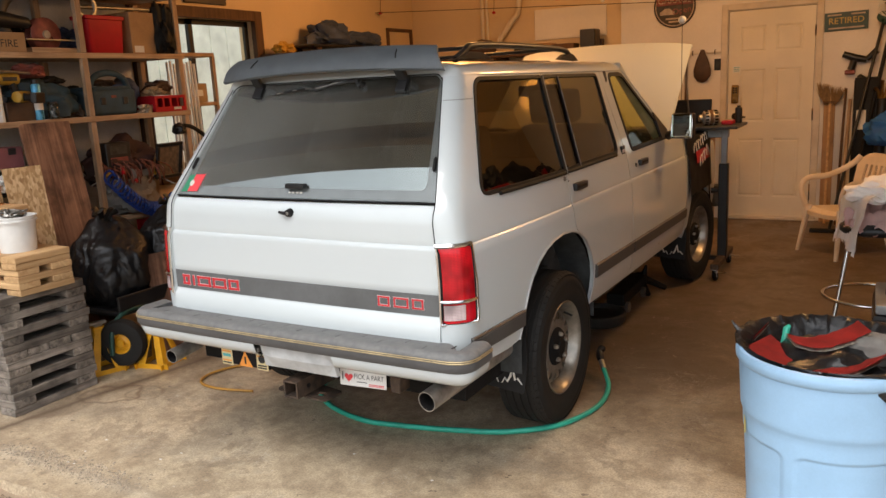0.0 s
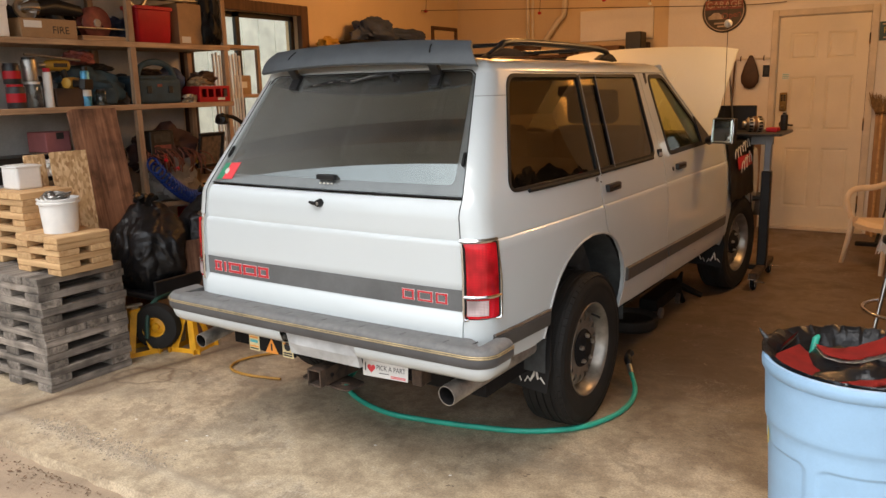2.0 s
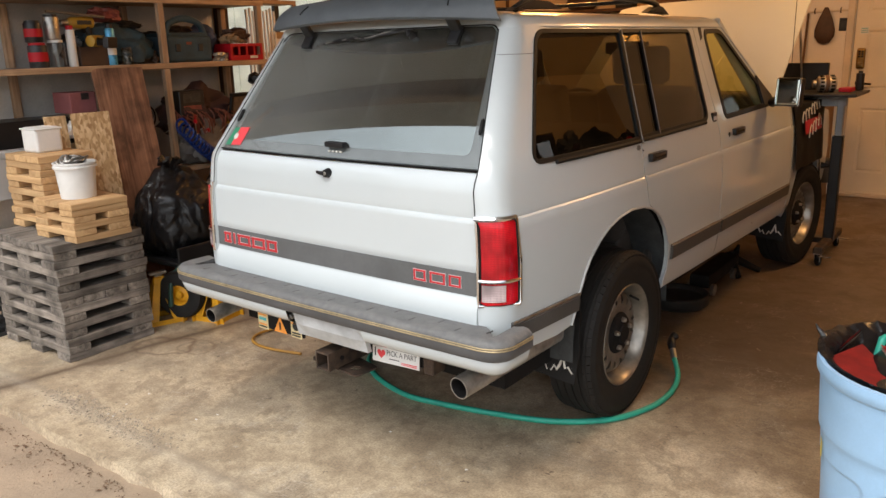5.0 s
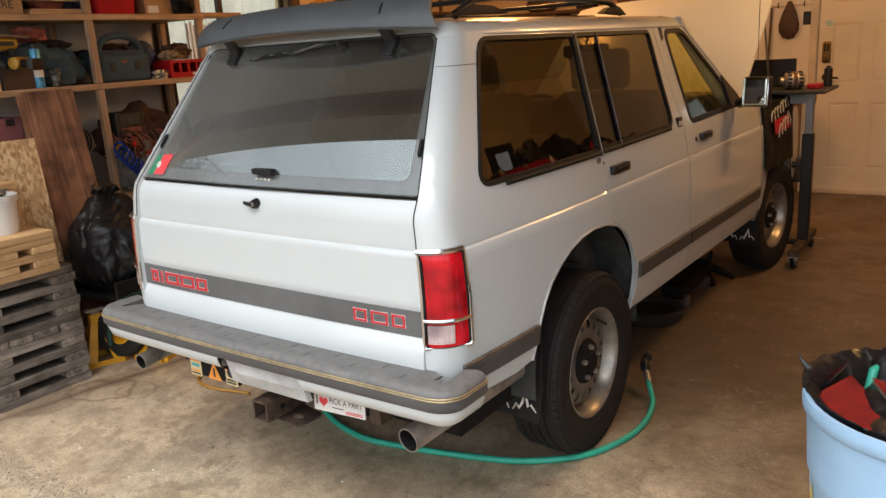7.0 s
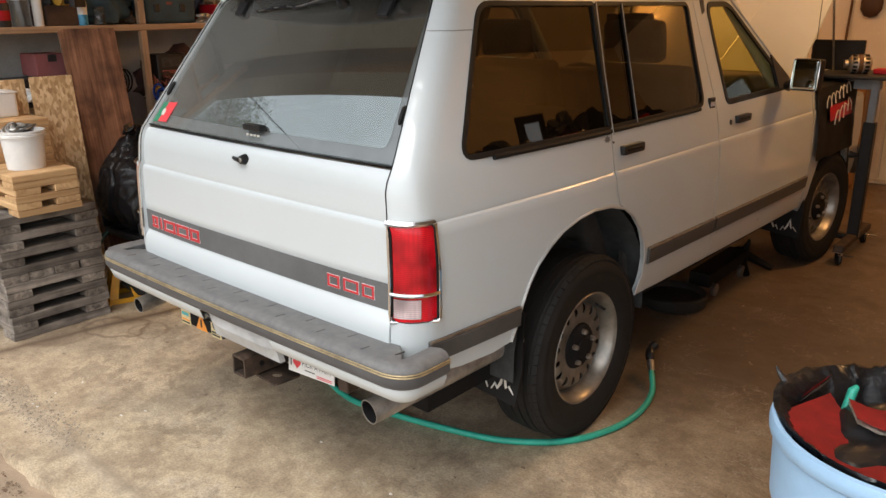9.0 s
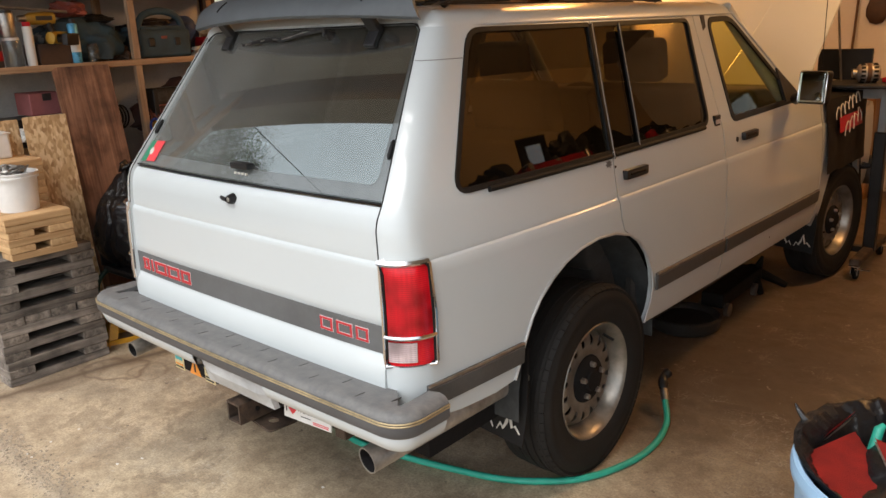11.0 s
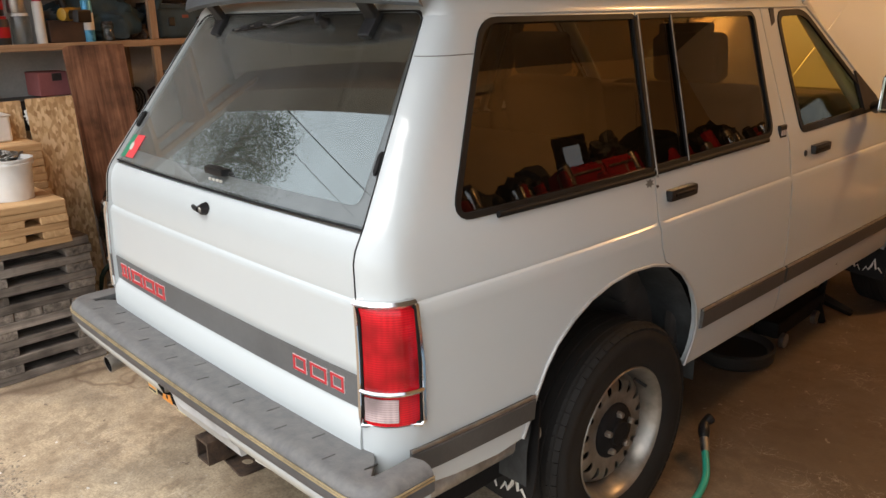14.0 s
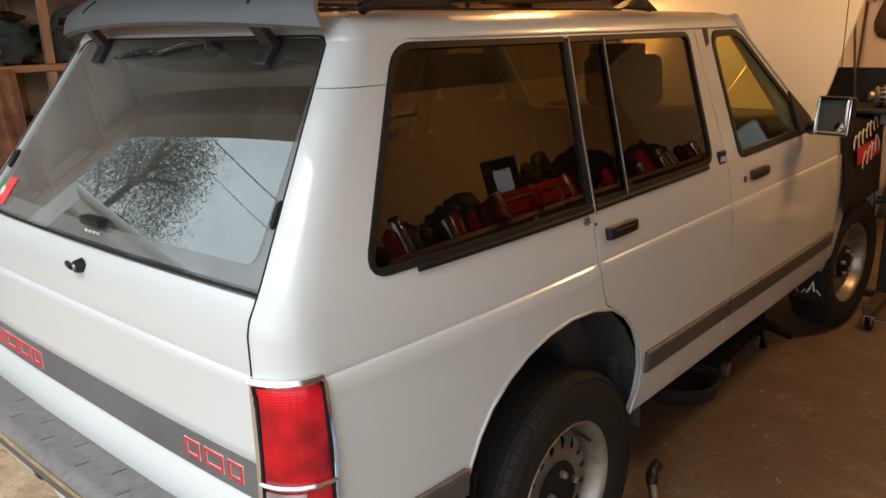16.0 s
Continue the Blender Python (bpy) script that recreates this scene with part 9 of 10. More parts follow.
# liner: gathered round the rim and hanging down one side
bm = B()
NL = 260
prof = [(-0.12, 0.50), (-0.075, 0.54), (-0.06, 0.58), (-0.052, 0.615), (-0.045, 0.645), (-0.035, 0.675), (-0.026, 0.70), (0.002, 0.722), (0.024, 0.712), (0.027, 0.680), (0.031, 0.64), (0.035, 0.58)]
rows_l = []
for i in range(NL):
    a = 2 * math.pi * i / NL
    row = []
    hang = 0.5 + 0.5 * noise.noise(Vector((math.cos(a) * 1.4, math.sin(a) * 1.4, 7.0)))
    front = max(0.0, math.cos(a + 0.62)) ** 7        # side that hangs low
    stand = max(0.0, math.sin(a - 0.10)) ** 0.7 if math.sin(a - 0.10) > 0 else 0.0
    bare = max(0.0, math.cos(a - 4.35)) ** 1.5
    for k, (dr_, z) in enumerate(prof):
        spot = Vector((R1 * math.cos(a), R1 * math.sin(a), z * 1.3))
        w_ = noise.noise(spot * 15) * 0.013 + abs(noise.noise(spot * 34)) * 0.012 - 0.004
        r_ = R1 + dr_ + w_ * (1.0 if k < 7 else 0.6)
        zz = z + 0.010 * noise.noise(Vector((a * 9, k * 0.8, 2.0)))
        if k > 7:
            amount = 0.10 + 0.12 * hang * hang + 1.6 * front
            zz = 0.716 - (0.716 - z) * amount
            r_ = R1 + 0.025 + (0.010 * front) + w_ * 0.3
        if k >= 7:
            r_ = r_ * (1 - bare) + (R1 - 0.016 - 0.002 * (k - 3)) * bare
            zz = zz * (1 - bare) + (0.706 - 0.004 * (k - 7)) * bare
        if k >= 2:
            zz += stand * (0.004 + 0.012 * noise.noise(Vector((a * 7, 3.0, 5.0))) + 0.010 * noise.noise(Vector((a * 23, k * 2.0, 6.0)))) * min(1.0, (k - 1) / 6)
        row.append(bm.verts.new((r_ * math.cos(a), r_ * math.sin(a), zz)))
    rows_l.append(row)
for i in range(NL):
    a, b_ = rows_l[i], rows_l[(i + 1) % NL]
    for k in range(len(prof) - 1):
        bm.faces.new((a[k], b_[k], b_[k + 1], a[k + 1]))
bm.faces.new([r[0] for r in rows_l][::-1])
bl = thing("bin_liner", "crumpled black liner gathered round the bin's rim", "bin liner", pose(CX, CY, 0) @ Matrix.Diagonal((1, 1, 0.918, 1)))
part("liner_bag", bm, BLACK_BAG, bl, smooth=True)
ear = lambda r_, z: (r_ * math.cos(2.95), r_ * math.sin(2.95), z)
part("twisted_ear", sweep(B(), [ear(R1 - 0.01, 0.695), ear(R1 + 0.014, 0.714), ear(R1 + 0.030, 0.730), ear(R1 + 0.040, 0.746)], [0.016, 0.010, 0.006, 0.002], 6), BLACK_BAG, bl, smooth=True)
bm = B()
hem = [Vector(((R1 + 0.034 + 0.006 * math.sin(7 * a)) * math.cos(a), (R1 + 0.034 + 0.006 * math.sin(7 * a)) * math.sin(a), 0.690 + 0.012 * noise.noise(Vector((a * 6, 3, 0))))) for a in np.linspace(5.75, 8.8, 60)]
sweep(bm, hem, 0.004, 5)
part("hem", bm, BLACK_BAG, bl, smooth=True)


def carpet_strip(label, pts, w, at, side):
    """A curled offcut with a pale cut edge."""
    c_ = thing("carpet_offcut", label, "carpet offcut", at, "carpet offcuts")
    mid_ = curve(pts, 8)
    for mat_, o, nm in ((RED_CARPET, 0.0, "carpet_face"), (CARPET_BACK, -0.010, "backing")):
        bm = B()
        L1, L2 = [], []
        for i, p in enumerate(mid_):
            wv_ = 0.008 * noise.noise(Vector((i * 0.5, o * 50, 1)))
            wv_ += 0.005 + 0.004 * noise.noise(Vector((i * 2.3, 4, 1))) if o else 0.0
            L1.append(p + Vector(side) * (w / 2 + wv_) + Vector((0, 0, o)))
            L2.append(p - Vector(side) * (w / 2 + wv_) + Vector((0, 0, o)))
        strip(bm, L1, L2)
        bmesh.ops.solidify(bm, geom=bm.faces[:], thickness=0.009)
        part(nm, bm, mat_, c_, smooth=False)
    return c_


carpet_strip("wide curled red carpet offcut with a frayed pale edge", [(-0.20, 0.02, 0.0), (-0.12, -0.07, -0.02), (0.0, -0.12, -0.025), (0.12, -0.10, 0.0), (0.20, -0.04, 0.04)], 0.17, pose(CX - 0.02, CY + 0.0, 0.635), (0.35, 0.94, 0.0))
carpet_strip("short red carpet offcut lying across another", [(-0.12, -0.03, 0.005), (-0.05, -0.035, 0.0), (0.03, 0.0, 0.02), (0.09, 0.05, 0.045)], 0.085, pose(CX - 0.0, CY + 0.03, 0.655), (-0.45, 0.88, 0.1))
carpet_strip("small red carpet corner standing by the liner", [(-0.05, 0.0, -0.04), (-0.01, 0.03, 0.02)], 0.08, pose(CX - 0.20, CY + 0.06, 0.645), (0.3, 0.9, 0.2))
lump("grey_foam", "smooth grey foam piece in the bin", "foam", pose(CX + 0.10, CY + 0.06, 0.585), 0.12, 0.07, 0.055, 2.7, GREY_CLOTH, 0.2)
lump("rubbish", "dark crumpled rubbish inside the bin", "rubbish", pose(CX, CY, 0.47), 0.20, 0.20, 0.10, 5.2, BLACK_BAG, 0.3)
lump("white_paper", "crumpled white paper in the bin", "paper", pose(CX + 0.05, CY - 0.06, 0.575), 0.06, 0.035, 0.02, 8.1, PAPER, 0.5)
bm = B()
sweep(bm, [(CX - 0.150, CY + 0.050, 0.58), (CX - 0.138, CY + 0.070, 0.672), (CX - 0.132, CY + 0.080, 0.678)], [0.011, 0.011, 0.006], 10)
tagged(part("green_tube", bm, GREEN_HOSE, smooth=True), "short green rubber tube in the bin", "tube")

# ---- grit by the slab's worn edge ----
rng = random.Random(17)
vs, fs = [], []
for k in range(1000):
    t = rng.random()
    x, y = -1.42 + 0.80 * t + rng.gauss(0, 0.06), -0.215 - 0.02 * t + rng.gauss(0, 0.042)
    r_ = rng.uniform(0.002, 0.0062)
    o = len(vs)
    for dx, dy, dz in ((-1, -0.8, 0), (1, -0.9, 0), (0.9, 1, 0), (-1, 0.8, 0), (0.1, 0, 1.1)):
        vs.append((x + r_ * (dx + rng.uniform(-0.3, 0.3)), y + r_ * (dy + rng.uniform(-0.3, 0.3)), max(0.0, dz) * r_ * rng.uniform(0.6, 1.1) - 0.0005))
    fs += [(o, o + 1, o + 4), (o + 1, o + 2, o + 4), (o + 2, o + 3, o + 4), (o + 3, o, o + 4)]
me = bpy.data.meshes.new("gravel")
me.from_pydata(vs, [], fs)
me.materials.append(surf("grey_grit", (0.33, 0.27, 0.20), 0.9, var=0.5, scale=60, bump=0.0))
tagged(new("gravel", me), "scatter of small grey grit on the concrete", "gravel", kind="stuff")
# dry leaf crumbs and dirt along the foot of the slab
vs, fs = [], []
for k in range(1500):
    x = rng.uniform(-2.4, 1.6)
    y = FRONT - 0.045 - abs(rng.gauss(0, 0.03 if k < 450 else 0.10)) if k < 900 else FRONT - rng.uniform(0.05, 1.4)
    r_ = rng.uniform(0.0014, 0.0055) * (2.0 if k % 9 == 0 else 1.0)
    a, o = rng.uniform(0, 6.28), len(vs)
    z = -0.034 + 0.006 * noise.noise(Vector((x * 2, y * 2, 0)))
    for q in range(4):
        l_ = r_ * (1.6 if q % 2 == 0 else 0.7)
        vs.append((x + l_ * math.cos(a + q * 1.57), y + l_ * math.sin(a + q * 1.57), z + rng.uniform(0.0, 0.006)))
    fs += [(o, o + 1, o + 2), (o, o + 2, o + 3)]
me = bpy.data.meshes.new("leaf_litter")
me.from_pydata(vs, [], fs)
me.materials.append(surf("dry_leaf", (0.15, 0.085, 0.048), 0.9, var=0.6, scale=50, bump=0.0))
tagged(new("leaf_litter", me), "dry brown leaf crumbs and dirt on the driveway", "leaf litter", kind="stuff")
# pale flakes lying about
for k, (x, y) in enumerate(((-1.06, 0.02), (-1.05, -0.10), (-1.03, -0.20), (-0.99, -0.20), (-0.62, 0.06), (-0.66, -0.02), (0.1, 0.35), (0.52, 0.28))):
    bm = B()
    bm.faces.new([bm.verts.new((x + 0.007 * math.cos(a) * (1 + 0.4 * math.sin(3 * a + k)), y + 0.005 * math.sin(a), 0.002 + 0.001 * math.sin(a + k))) for a in np.linspace(0, 5.6, 8)])
    bmesh.ops.solidify(bm, geom=bm.faces[:], thickness=0.001)
    tagged(part("paint_flake", bm, PAPER), "small pale paint flake on the floor", "flake", "flakes on the floor")

# ---- under and beside the car ----
bm = B()
hz = 0.0135
pts = [(-0.62, 1.25, hz), (-0.52, 1.00, hz), (-0.45, 0.84, hz), (-0.28, 0.71, hz), (-0.05, 0.635, hz), (0.15, 0.65, hz), (0.40, 0.70, hz), (0.62, 0.77, hz), (0.80, 0.91, hz), (0.89, 1.10, hz), (0.91, 1.28, hz), (0.88, 1.45, 0.02), (0.82, 1.56, 0.06)]
hs_ = thing("garden_hose", "turquoise green rubber hose lying on the floor", "hose", pose(0, 0, 0))
part("hose_tube", sweep(bm, curve(pts, 10), 0.0125, 10), GREEN_HOSE, hs_, smooth=True)
bm = B()
sweep(bm, [(0.825, 1.555, 0.055), (0.80, 1.59, 0.085)], 0.016, 10)
part("brass_coupling", bm, STEEL, hs_, smooth=True)
bm = B()
sweep(bm, curve([(0.80, 1.59, 0.085), (0.785, 1.615, 0.105), (0.775, 1.64, 0.115), (0.785, 1.67, 0.130)], 4), [0.016, 0.018, 0.02, 0.021, 0.021, 0.02, 0.019, 0.018, 0.017, 0.018, 0.020, 0.021, 0.018], 10)
part("spray_nozzle", bm, BLACK_PLASTIC, hs_, "black spray nozzle", smooth=True)
bm2 = B()
sweep(bm2, curve([(-0.80, 0.72, 0.012), (-1.02, 0.68, 0.012), (-1.17, 0.72, 0.012), (-1.21, 0.85, 0.012), (-1.12, 1.02, 0.012), (-0.9, 1.2, 0.012)], 8), 0.0075, 8)
tagged(part("air_line", bm2, YELLOW_HOSE, smooth=True), "looped yellow air line on the floor", "air line")
# drain pan and floor jack in the shade under the sills
SOOT = surf("sooty_black", (0.006, 0.0055, 0.005), 0.7, var=0.3, scale=9, spec=0.2)
dp = thing("drain_pan", "round black oil drain pan under the car", "drain pan", pose(0.50, 2.48, 0.0))
bm = B()
lathe(bm, [(0, 0.0), (0.15, 0.0), (0.175, 0.02), (0.18, 0.070), (0.17, 0.078), (0.155, 0.07), (0.145, 0.05), (0, 0.045)], 40)
part("pan", bm, surf("scuffed_black_pan", (0.022, 0.020, 0.018), 0.6, var=0.4, scale=9), dp, smooth=True)
fj = thing("floor_jack", "black floor jack with splayed foot under the car", "jack", pose(0.55, 3.05, 0.0))
part("beam", box(B(), -0.06, 0.06, -0.35, 0.25, 0.05, 0.13, 0.015, seg=2), SOOT, fj)
bm = B()
for q in ((0.17, 0.34), (0.10, 0.12), (-0.15, 0.3)):
    sweep(bm, [(0.0, 0.24, 0.11), (q[0], q[1], 0.012)], [0.034, 0.02], 6)
sweep(bm, [(0.03, 0.24, 0.10), (0.05, 0.26, 0.19)], [0.03, 0.008], 6)
part("foot", bm, SOOT, fj)
for x, y in ((-0.07, -0.3), (0.07, -0.3), (-0.07, 0.1), (0.07, 0.1)):
    bm = B()
    lathe(bm, [(0, 0.012), (0.035, 0.012), (0.035, -0.012), (0, -0.012)], 16, pose(x, y, 0.035, 0, 90))
    part("roller", bm, STEEL, fj)

# fender cover over the right front wing
fc = B()
nq, nr = 22, 20
gg = []
for i in range(nq + 1):
    y = 3.34 + 0.80 * i / nq
    row = []
    for j in range(nr + 1):
        t = j / nr
        if t < 0.3:
            k = t / 0.3
            x, z = 0.50 + 0.275 * k, 1.110 - 0.016 * k - 0.02 * (y - 3.34)
        else:
            k = (t - 0.3) / 0.7
            z = 1.094 - 0.40 * k - 0.02 * (y - 3.34)
            x = max(side_x(min(y, 4.3), max(z, 0.75)) + 0.010, 0.775) + 0.006 * noise.noise(Vector((y * 9, z * 9, 0))) + 0.012 * k
        row.append(fc.verts.new((x, y, z + 0.008 * noise.noise(Vector((y * 7, t * 5, 3))))))
    gg.append(row)
for i in range(nq):
    for j in range(nr):
        fc.faces.new((gg[i][j], gg[i + 1][j], gg[i + 1][j + 1], gg[i][j + 1]))
bmesh.ops.solidify(fc, geom=fc.faces[:], thickness=0.005)
cover = thing("wing_cover", "black workshop cover draped over the front wing", "cover", pose(0, 0, 0, 0, 0, -1.5))
part("sheet", fc, surf("black_vinyl", (0.02, 0.017, 0.016), 0.55, var=0.3, scale=9, bump=0.2), cover, smooth=True)
for z0_, z1_, ya, yb, mm in ((0.90, 0.985, 3.50, 3.98, RED_PLASTIC),):
    bm = B()
    strip(bm, [(side_x(y, 0.95) + 0.026, y, z1_) for y in np.linspace(ya, yb, 8)], [(side_x(y, 0.90) + 0.034, y, z0_) for y in np.linspace(ya, yb, 8)])
    part("red_block", bm, mm, cover)
rng = random.Random(11)
for ya, zc, n_, wd, tall in ((3.44, 1.005, 6, 0.50, 0.030), (3.60, 0.905, 4, 0.34, 0.036)):
    bm = B()
    q = []
    for k in range(n_ * 12 + 1):
        t = k / 12
        h_ = tall * (0.65 + 0.55 * abs(math.sin(1.9 * math.floor(t + 0.5) + ya)))
        y, z = ya + wd * t / n_ - 0.020 * math.sin(2 * math.pi * t), zc - h_ * math.cos(2 * math.pi * t) + 0.06 * t / n_
        q.append(Vector((side_x(y, max(z, 0.9)) + 0.036, y, z)))
    sweep(bm, q, 0.0032, 5)
    part("script_stroke", bm, PALE_PRINT, cover)

# rolling work table over the engine bay, with parts on it
wt = thing("rolling_table", "rolling height-adjustable work table on casters", "work table", pose(1.0, 4.05, 0.0) @ Matrix.Diagonal((1, 1, 1.05, 1)))
part("top", box(B(), -0.33, 0.12, -0.22, 0.30, 1.055, 1.075, 0.006), DAMP_DARK, wt)
part("top_beam", box(B(), -0.30, 0.03, -0.02, 0.035, 0.985, 1.05, 0.004), GREY_METAL, wt)
part("upper_post", box(B(), -0.022, 0.022, -0.022, 0.022, 0.70, 1.05, 0.004), GREY_METAL, wt)
part("lower_post", box(B(), -0.034, 0.034, -0.034, 0.034, 0.10, 0.80, 0.006), BLACK_PLASTIC, wt)
part("base_bar", box(B(), -0.03, 0.03, -0.34, 0.34, 0.085, 0.125, 0.006), RUST, wt)
part("base_leg", box(B(), -0.70, -0.03, -0.03, 0.03, 0.085, 0.12, 0.006), BLACK_PLASTIC, wt)
for y in (-0.32, 0.28):
    cs = B()
    lathe(cs, [(0, 0.012), (0.034, 0.012), (0.037, 0.006), (0.037, -0.006), (0.034, -0.012), (0, -0.012)], 20, pose(0.0, y + 0.02, 0.037, 0, 90, 30))
    cs = part("caster", cs, BLACK_RUBBER, wt, smooth=True)
    bm = B()
    for o in (-0.018, 0.018):
        box(bm, o - 0.002, o + 0.002, y - 0.015, y + 0.04, 0.03, 0.085)
    box(bm, -0.03, 0.03, y - 0.03, y + 0.04, 0.080, 0.086)
    part("fork", bm, CHROME, cs)
    part("brake_lever", box(B(), 0.0, 0.085, y - 0.012, y + 0.012, 0.060, 0.066, 0.002), CHROME, cs)
part("crank_knob", sweep(B(), [(-0.034, 0, 0.60), (-0.09, 0, 0.60)], [0.012, 0.022], 8), BLACK_PLASTIC, wt)
al = thing("alternator", "used alternator lying on the work table", "alternator", pose(0.90, 4.0, 1.130) @ Matrix.Scale(0.74, 4))
bm = B()
lathe(bm, [(0, 0.085), (0.055, 0.085), (0.072, 0.07), (0.075, 0.03), (0.075, -0.03), (0.070, -0.06), (0.05, -0.075), (0, -0.075)], 28, pose(0, 0, 0.075, 0, 90, 25))
part("housing", bm, surf("cast_alloy", (0.42, 0.38, 0.34), 0.45, 0.7, var=0.4, scale=30, bump=0.3), al, smooth=True)
bm = B()
lathe(bm, [(0.03, -0.08), (0.035, -0.08), (0.035, -0.11), (0.0, -0.11)], 20, pose(0, 0, 0.075, 0, 90, 25))
part("pulley", bm, STEEL, al)
axle = Matrix.Translation((0, 0, 0.075)) @ pose(0, 0, 0, 0, 90, 25)
part("stator_band", lathe(B(), [(0.0755, -0.014), (0.0775, -0.012), (0.0775, 0.016), (0.0755, 0.018)], 28, axle), DARK_WOOD, al, "dark laminated stator band", smooth=True)
for i in range(14):
    a = i * math.pi / 7
    for zc in (-0.042, 0.048):
        part("vent_slot", box(B(), -0.016, 0.016, -0.009, 0.009, 0.068, 0.0775, 0, m=axle @ Matrix.Translation((0, 0, zc)) @ Matrix.Rotation(a, 4, "Z") @ pose(0, 0, 0, 0, 90, 0)), BLACK_RUBBER, al)
tagged(part("dark_tray", box(B(), 0.56, 0.87, 4.22, 4.25, 1.130, 1.315, 0.004), BLACK_PLASTIC), "dark flat panel standing on the work table", "panel")
can("oil_bottle", "small black bottle on the work table", "bottle", pose(1.07, 4.22, 1.130), 0.026, 0.13, BLACK_PLASTIC, DAMP_DARK, None, 0.6)
tagged(part("red_rag", crumple(box(B(), 0.98, 1.06, 4.00, 4.14, 1.131, 1.158, 0.01, seg=3), 0.004, 20), RED_PLASTIC), "folded red rag on the work table", "rag")
# timber bench behind the rolling table
be = thing("low_cabinet", "low varnished wooden cabinet against the back wall", "cabinet", pose(0.18, BACK - 0.45, 0.0))
part("carcass", box(B(), -0.45, 0.36, 0.02, 0.42, 0.0, 0.88, 0.006), wood("varnished_pine", (0.22, 0.10, 0.035), (0.40, 0.21, 0.085), "Z", 0.5), be)
for x0 in (-0.44, -0.03):
    part("door", box(B(), x0, x0 + 0.38, 0.0, 0.018, 0.04, 0.84, 0.006), MATS["varnished_pine"], be)
for x0 in (-0.09, 0.31):
    part("knob", lathe(B(), [(0, 0.03), (0.016, 0.026), (0.008, 0.0)], 12, pose(x0, 0.0, 0.6, 90)), BLACK_PLASTIC, be)

# ---- tall shelving along the right wall, seen mirrored in the car's windows ----
wb = thing("wall_shelving", "tall timber shelving crowded with red and chrome parts", "shelves", pose(RIGHT, 1.9, 0.0))
for z in (0.86, 1.66):
    part("shelf_board", box(B(), -0.62, -0.01, 0.0, 4.3, z, z + 0.035, 0.006), SHELF_WOOD_Y, wb)
for y in (0.05, 1.45, 2.85, 4.25):
    for x in (-0.58, -0.06):
        for a, c_ in ((0.0, 0.86), (0.896, 1.66)):
            part("post", box(B(), x - 0.03, x + 0.03, y - 0.03, y + 0.03, a, c_, 0.004), SHELF_WOOD_Z, wb)
ZS = 1.697
tc = thing("tool_chest", "red steel tool chest with drawers on the shelving", "tool chest", pose(RIGHT - 0.60, 2.95, ZS))
part("chest_body", box(B(), 0.02, 0.45, 0.0, 1.15, 0.0, 0.20, 0.01), RED_PLASTIC, tc)
for y0_ in (0.02, 0.59):
    dr_ = part("drawer", box(B(), 0.0, 0.019, y0_, y0_ + 0.54, 0.03, 0.17, 0.004), RED_PLASTIC, tc)
    part("pull", box(B(), -0.012, -0.001, y0_ + 0.05, y0_ + 0.49, 0.12, 0.135), STEEL, dr_)
tl = thing("tablet", "dark tablet leaning with a pale lit screen", "tablet", pose(RIGHT - 0.45, 3.32, ZS + 0.205, 0, -20, 0))
part("case", box(B(), -0.01, 0.01, -0.22, 0.22, 0.0, 0.26, 0.006), BLACK_PLASTIC, tl)
part("screen", box(B(), -0.013, -0.0105, -0.11, 0.11, 0.04, 0.19), SCREEN, tl)
lump("black_bag", "large black bag on the shelving", "bag", pose(RIGHT - 0.38, 4.45, ZS), 0.22, 0.50, 0.24, 1.9, BLACK_RUBBER, 0.3)
lump("engine_part", "dark engine part on the tool chest", "engine part", pose(RIGHT - 0.42, 3.85, ZS + 0.2), 0.14, 0.20, 0.13, 4.8, DAMP_DARK, 0.6)
rng = random.Random(21)
for k in range(46):
    y = rng.uniform(1.95, 6.1)
    can("paint_can", "small can among the shelf clutter", "can", pose(RIGHT - 0.56 + rng.uniform(-0.03, 0.12) - (0.06 if 2.9 < y < 4.2 else 0), y, ZS), rng.uniform(0.025, 0.06), rng.uniform(0.07, 0.24), rng.choice([RED_PLASTIC, STEEL, BLACK_PLASTIC, CHROME, RED_PLASTIC, DAMP_DARK]), BLACK_PLASTIC, None, 0.8)
for k in range(9):
    y = rng.uniform(2.0, 5.8)
    lump("engine_part", "greasy alloy engine part on the shelving", "engine part", pose(RIGHT - 0.34 + rng.uniform(-0.05, 0.1), y, ZS), 0.10, rng.uniform(0.10, 0.2), rng.uniform(0.08, 0.16), 2.1 + k, rng.choice([STEEL, DAMP_DARK, SIGN_RED]), 0.6, 3)

for k in range(12):
    lump("gear_case", "dark bulky case stacked on the tall shelving", "case", pose(RIGHT - 0.30, 1.9 + k * 0.34 + 0.06 * (k % 3), ZS), 0.15, 0.19, 0.11 + 0.035 * ((k * 5) % 4), 11.3 + k, BLACK_PLASTIC if k % 3 else DAMP_DARK, 0.45, 3)

# bulb on the ceiling
for x, y, watts, glow in BULBS:
    lb = thing("ceiling_bulb", "lit warm bulb in a plain ceiling holder", "bulb", pose(x, y, TOP - 0.001), "ceiling bulbs")
    part("holder", lathe(B(), [(0, -0.12), (0.035, -0.12), (0.05, -0.03), (0.06, 0.0)], 20), PAPER, lb)
    bm = B()
    bmesh.ops.create_uvsphere(bm, u_segments=16, v_segments=12, radius=0.045)
    part("bulb", bm, BULB, lb, smooth=True, at=pose(0, 0, -0.165))

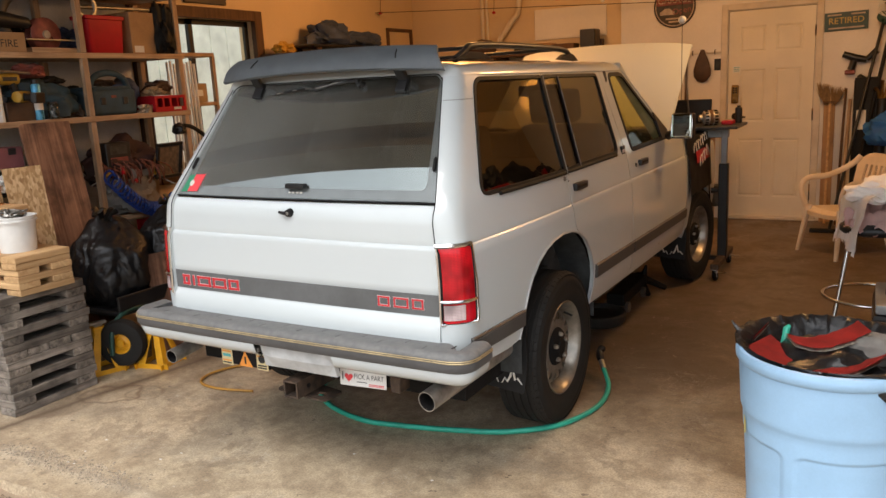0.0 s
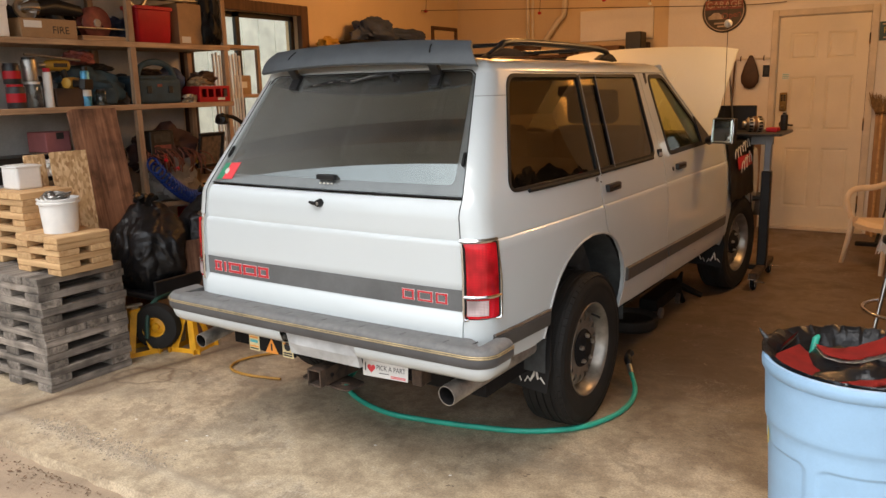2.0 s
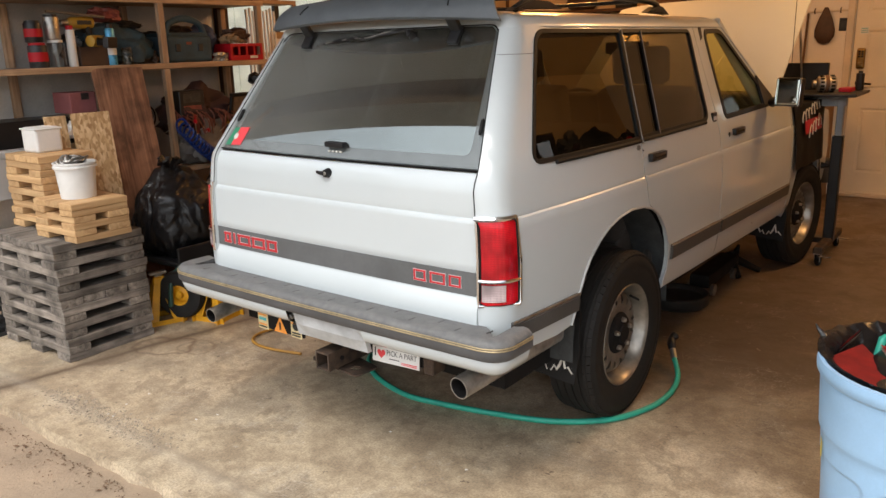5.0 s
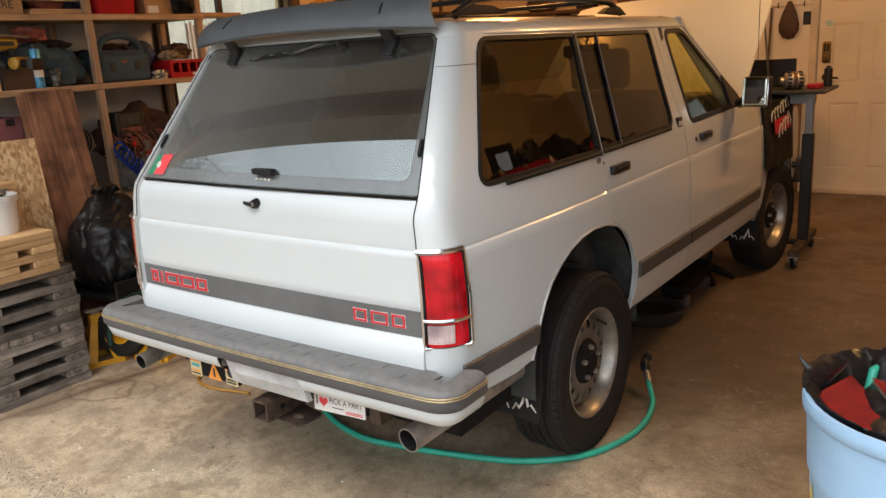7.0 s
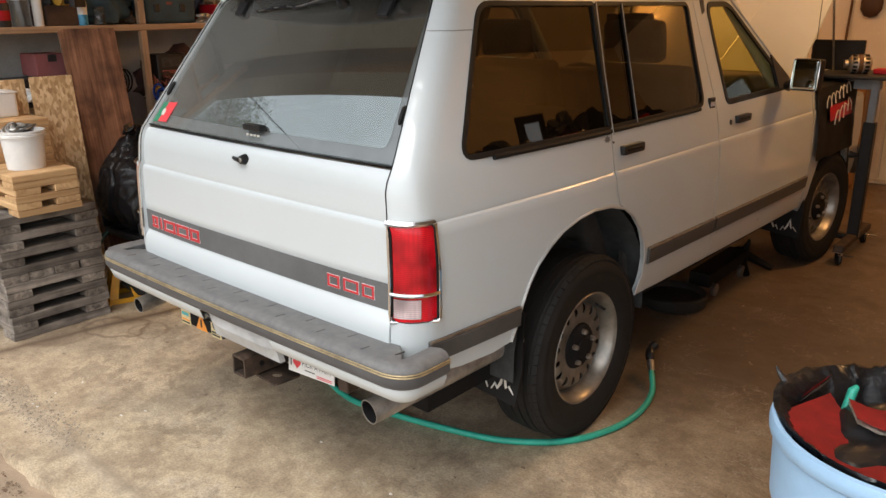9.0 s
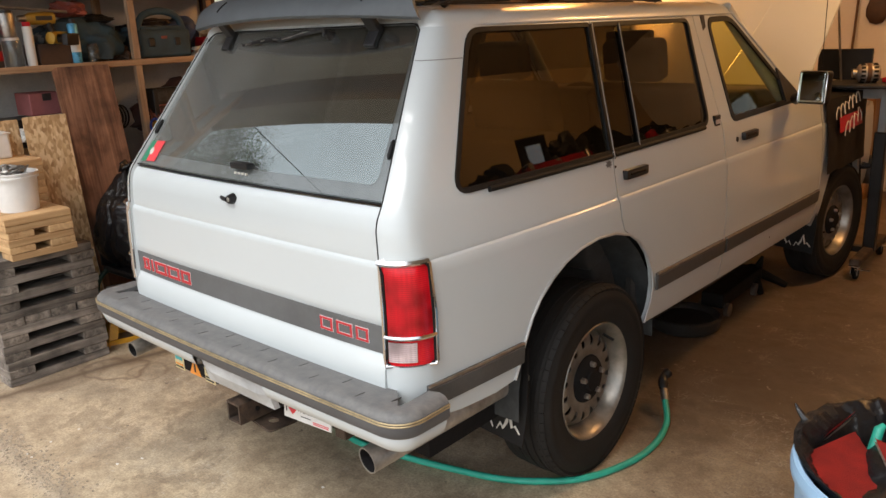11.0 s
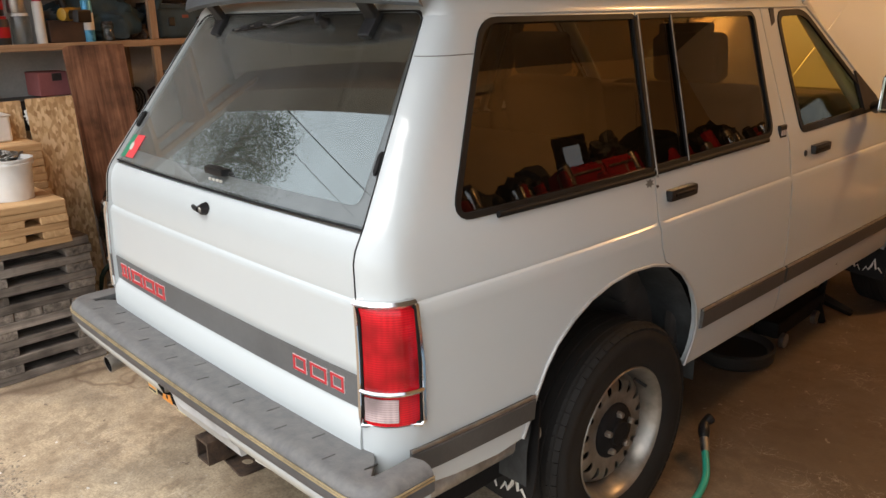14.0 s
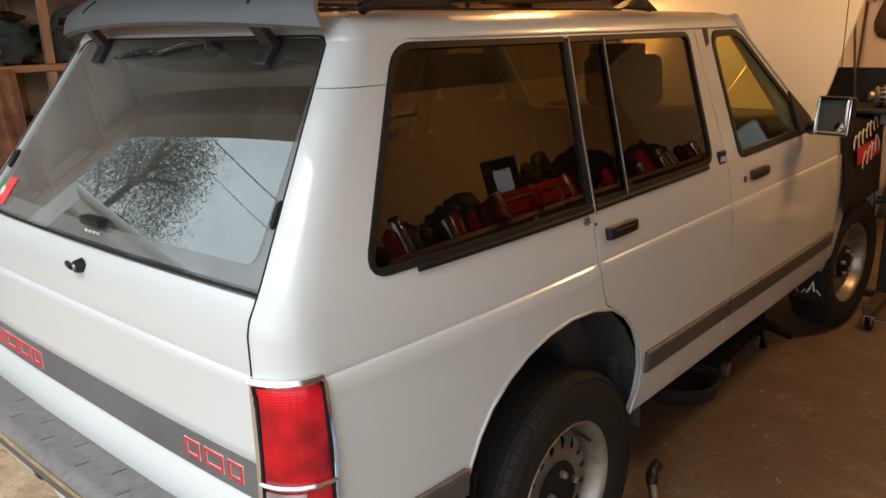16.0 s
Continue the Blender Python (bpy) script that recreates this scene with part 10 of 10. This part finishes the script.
# ---- outside: a leafy tree and a wire before the garage ----
tree = thing("tree", "tall leafy broad-crowned tree beyond the driveway", "tree", pose(-16.9, -5.6, -0.05))
rng = random.Random(4)
bm = B()
sweep(bm, [(0, 0, 0), (0.1, 0, 2.0), (-0.1, 0.2, 4.5), (0.1, 0.1, 10.0)], [0.30, 0.24, 0.17, 0.08], 10)
for k in range(12):
    a, z = k * 2.4, 3.4 + k * 0.5
    l_ = 2.0 - 0.08 * k
    sweep(bm, [(0, 0.1, z), (0.5 * l_ * math.cos(a), 0.5 * l_ * math.sin(a), z + 0.8), (l_ * math.cos(a), l_ * math.sin(a), z + 1.2)], [0.10, 0.06, 0.02], 6)
part("trunk", bm, BARK, tree, smooth=True)
vs, fs = [], []
for k in range(190):
    a, el = rng.uniform(0, 6.28), rng.uniform(-0.7, 1.4)
    r_ = rng.uniform(0.55, 1.0) * (1 + 0.25 * noise.noise(Vector((a, el, 0)) * 2))
    c_ = Vector((2.3 * r_ * math.cos(a) * math.cos(el), 2.3 * r_ * math.sin(a) * math.cos(el), 7.4 + 4.0 * r_ * math.sin(el)))
    for q in range(170):
        d_ = Vector((rng.gauss(0, 1), rng.gauss(0, 1), rng.gauss(0, 1))) * 0.40
        e1 = Vector((rng.gauss(0, 1), rng.gauss(0, 1), rng.gauss(0, 1))).normalized() * rng.uniform(0.028, 0.055)
        e2 = e1.cross(Vector((rng.gauss(0, 1), rng.gauss(0, 1), rng.gauss(0, 1)))).normalized() * 0.020
        o = len(vs)
        p = c_ + d_
        vs += [p - e1, p + e2, p + e1, p - e2]
        fs.append((o, o + 1, o + 2, o + 3))
me = bpy.data.meshes.new("crown")
me.from_pydata([tuple(v) for v in vs], [], fs)
me.materials.append(LEAF)
cr = new("crown", me)
cr.parent = tree
wr = thing("overhead_wire", "thin overhead wire crossing the sky", "wire", pose(0, 0, 0))
part("wire", sweep(B(), [Vector((-10.5, 0.9, 5.15)).lerp(Vector((3.0, -12.9, 8.0)), i / 16) + Vector((0, 0, -0.25 * math.sin(math.pi * i / 16))) for i in range(17)], 0.008, 5), BLACK_RUBBER, wr)
part("wire", sweep(B(), [Vector((-10.8, 0.6, 5.05)).lerp(Vector((3.0, -12.9, 7.7)), i / 16) + Vector((0, 0, -0.35 * math.sin(math.pi * i / 16))) for i in range(17)], 0.0045, 5), BLACK_RUBBER, wr)

pole_ = B()
sweep(pole_, [(3.0, -12.9, -0.1), (3.0, -12.9, 8.3)], [0.15, 0.11], 12)
tagged(part("utility_pole", pole_, BARK, smooth=True), "weathered wooden utility pole beyond the driveway", "pole")

# neighbour's house beside the driveway
nh = thing("house", "dark walled neighbouring house with a pale gutter board", "house", pose(-1.7, -4.45, -0.05, 0, 0, 70))
part("wall", box(B(), -4.0, 0.0, 3.3, 13.0, 0.0, 3.55), surf("brown_siding", (0.10, 0.085, 0.07), 0.85, var=0.3, scale=2, bump=0.3), nh)
part("gutter_board", box(B(), 0.0, 0.14, 3.1, 13.2, 3.55, 3.80, 0.02), PAPER, nh)
part("gutter", sweep(B(), [(0.19, 3.05, 3.76), (0.19, 13.2, 3.79)], 0.055, 10), ALUMINIUM, nh, smooth=True)
part("downpipe", sweep(B(), curve([(0.19, 3.2, 3.72), (0.10, 3.25, 3.45), (0.05, 3.25, 3.2), (0.05, 3.25, 0.05)], 4), 0.04, 8), ALUMINIUM, nh, smooth=True)
bm = B()
vv = [bm.verts.new(p) for p in ((0.2, 3.1, 3.81), (0.2, 13.2, 3.81), (-2.0, 13.2, 4.45), (-2.0, 3.1, 4.45), (-4.2, 3.1, 3.81), (-4.2, 13.2, 3.81))]
bm.faces.new((vv[0], vv[1], vv[2], vv[3]))
bm.faces.new((vv[3], vv[2], vv[5], vv[4]))
bm.faces.new((vv[0], vv[3], vv[4]))
bm.faces.new((vv[1], vv[5], vv[2]))
bm.faces.new((vv[0], vv[4], vv[5], vv[1]))
part("roof", bm, surf("grey_shingle", (0.16, 0.155, 0.15), 0.9, var=0.3, scale=6, bump=0.4), nh)
for y in (4.4, 7.2, 10.2):
    wf = part("window", box(B(), 0.0, 0.05, y, y + 1.3, 1.3, 2.7, 0.01), PAPER, nh)
    part("pane", box(B(), 0.045, 0.06, y + 0.1, y + 1.2, 1.4, 2.6), BLACK_PLASTIC, wf)
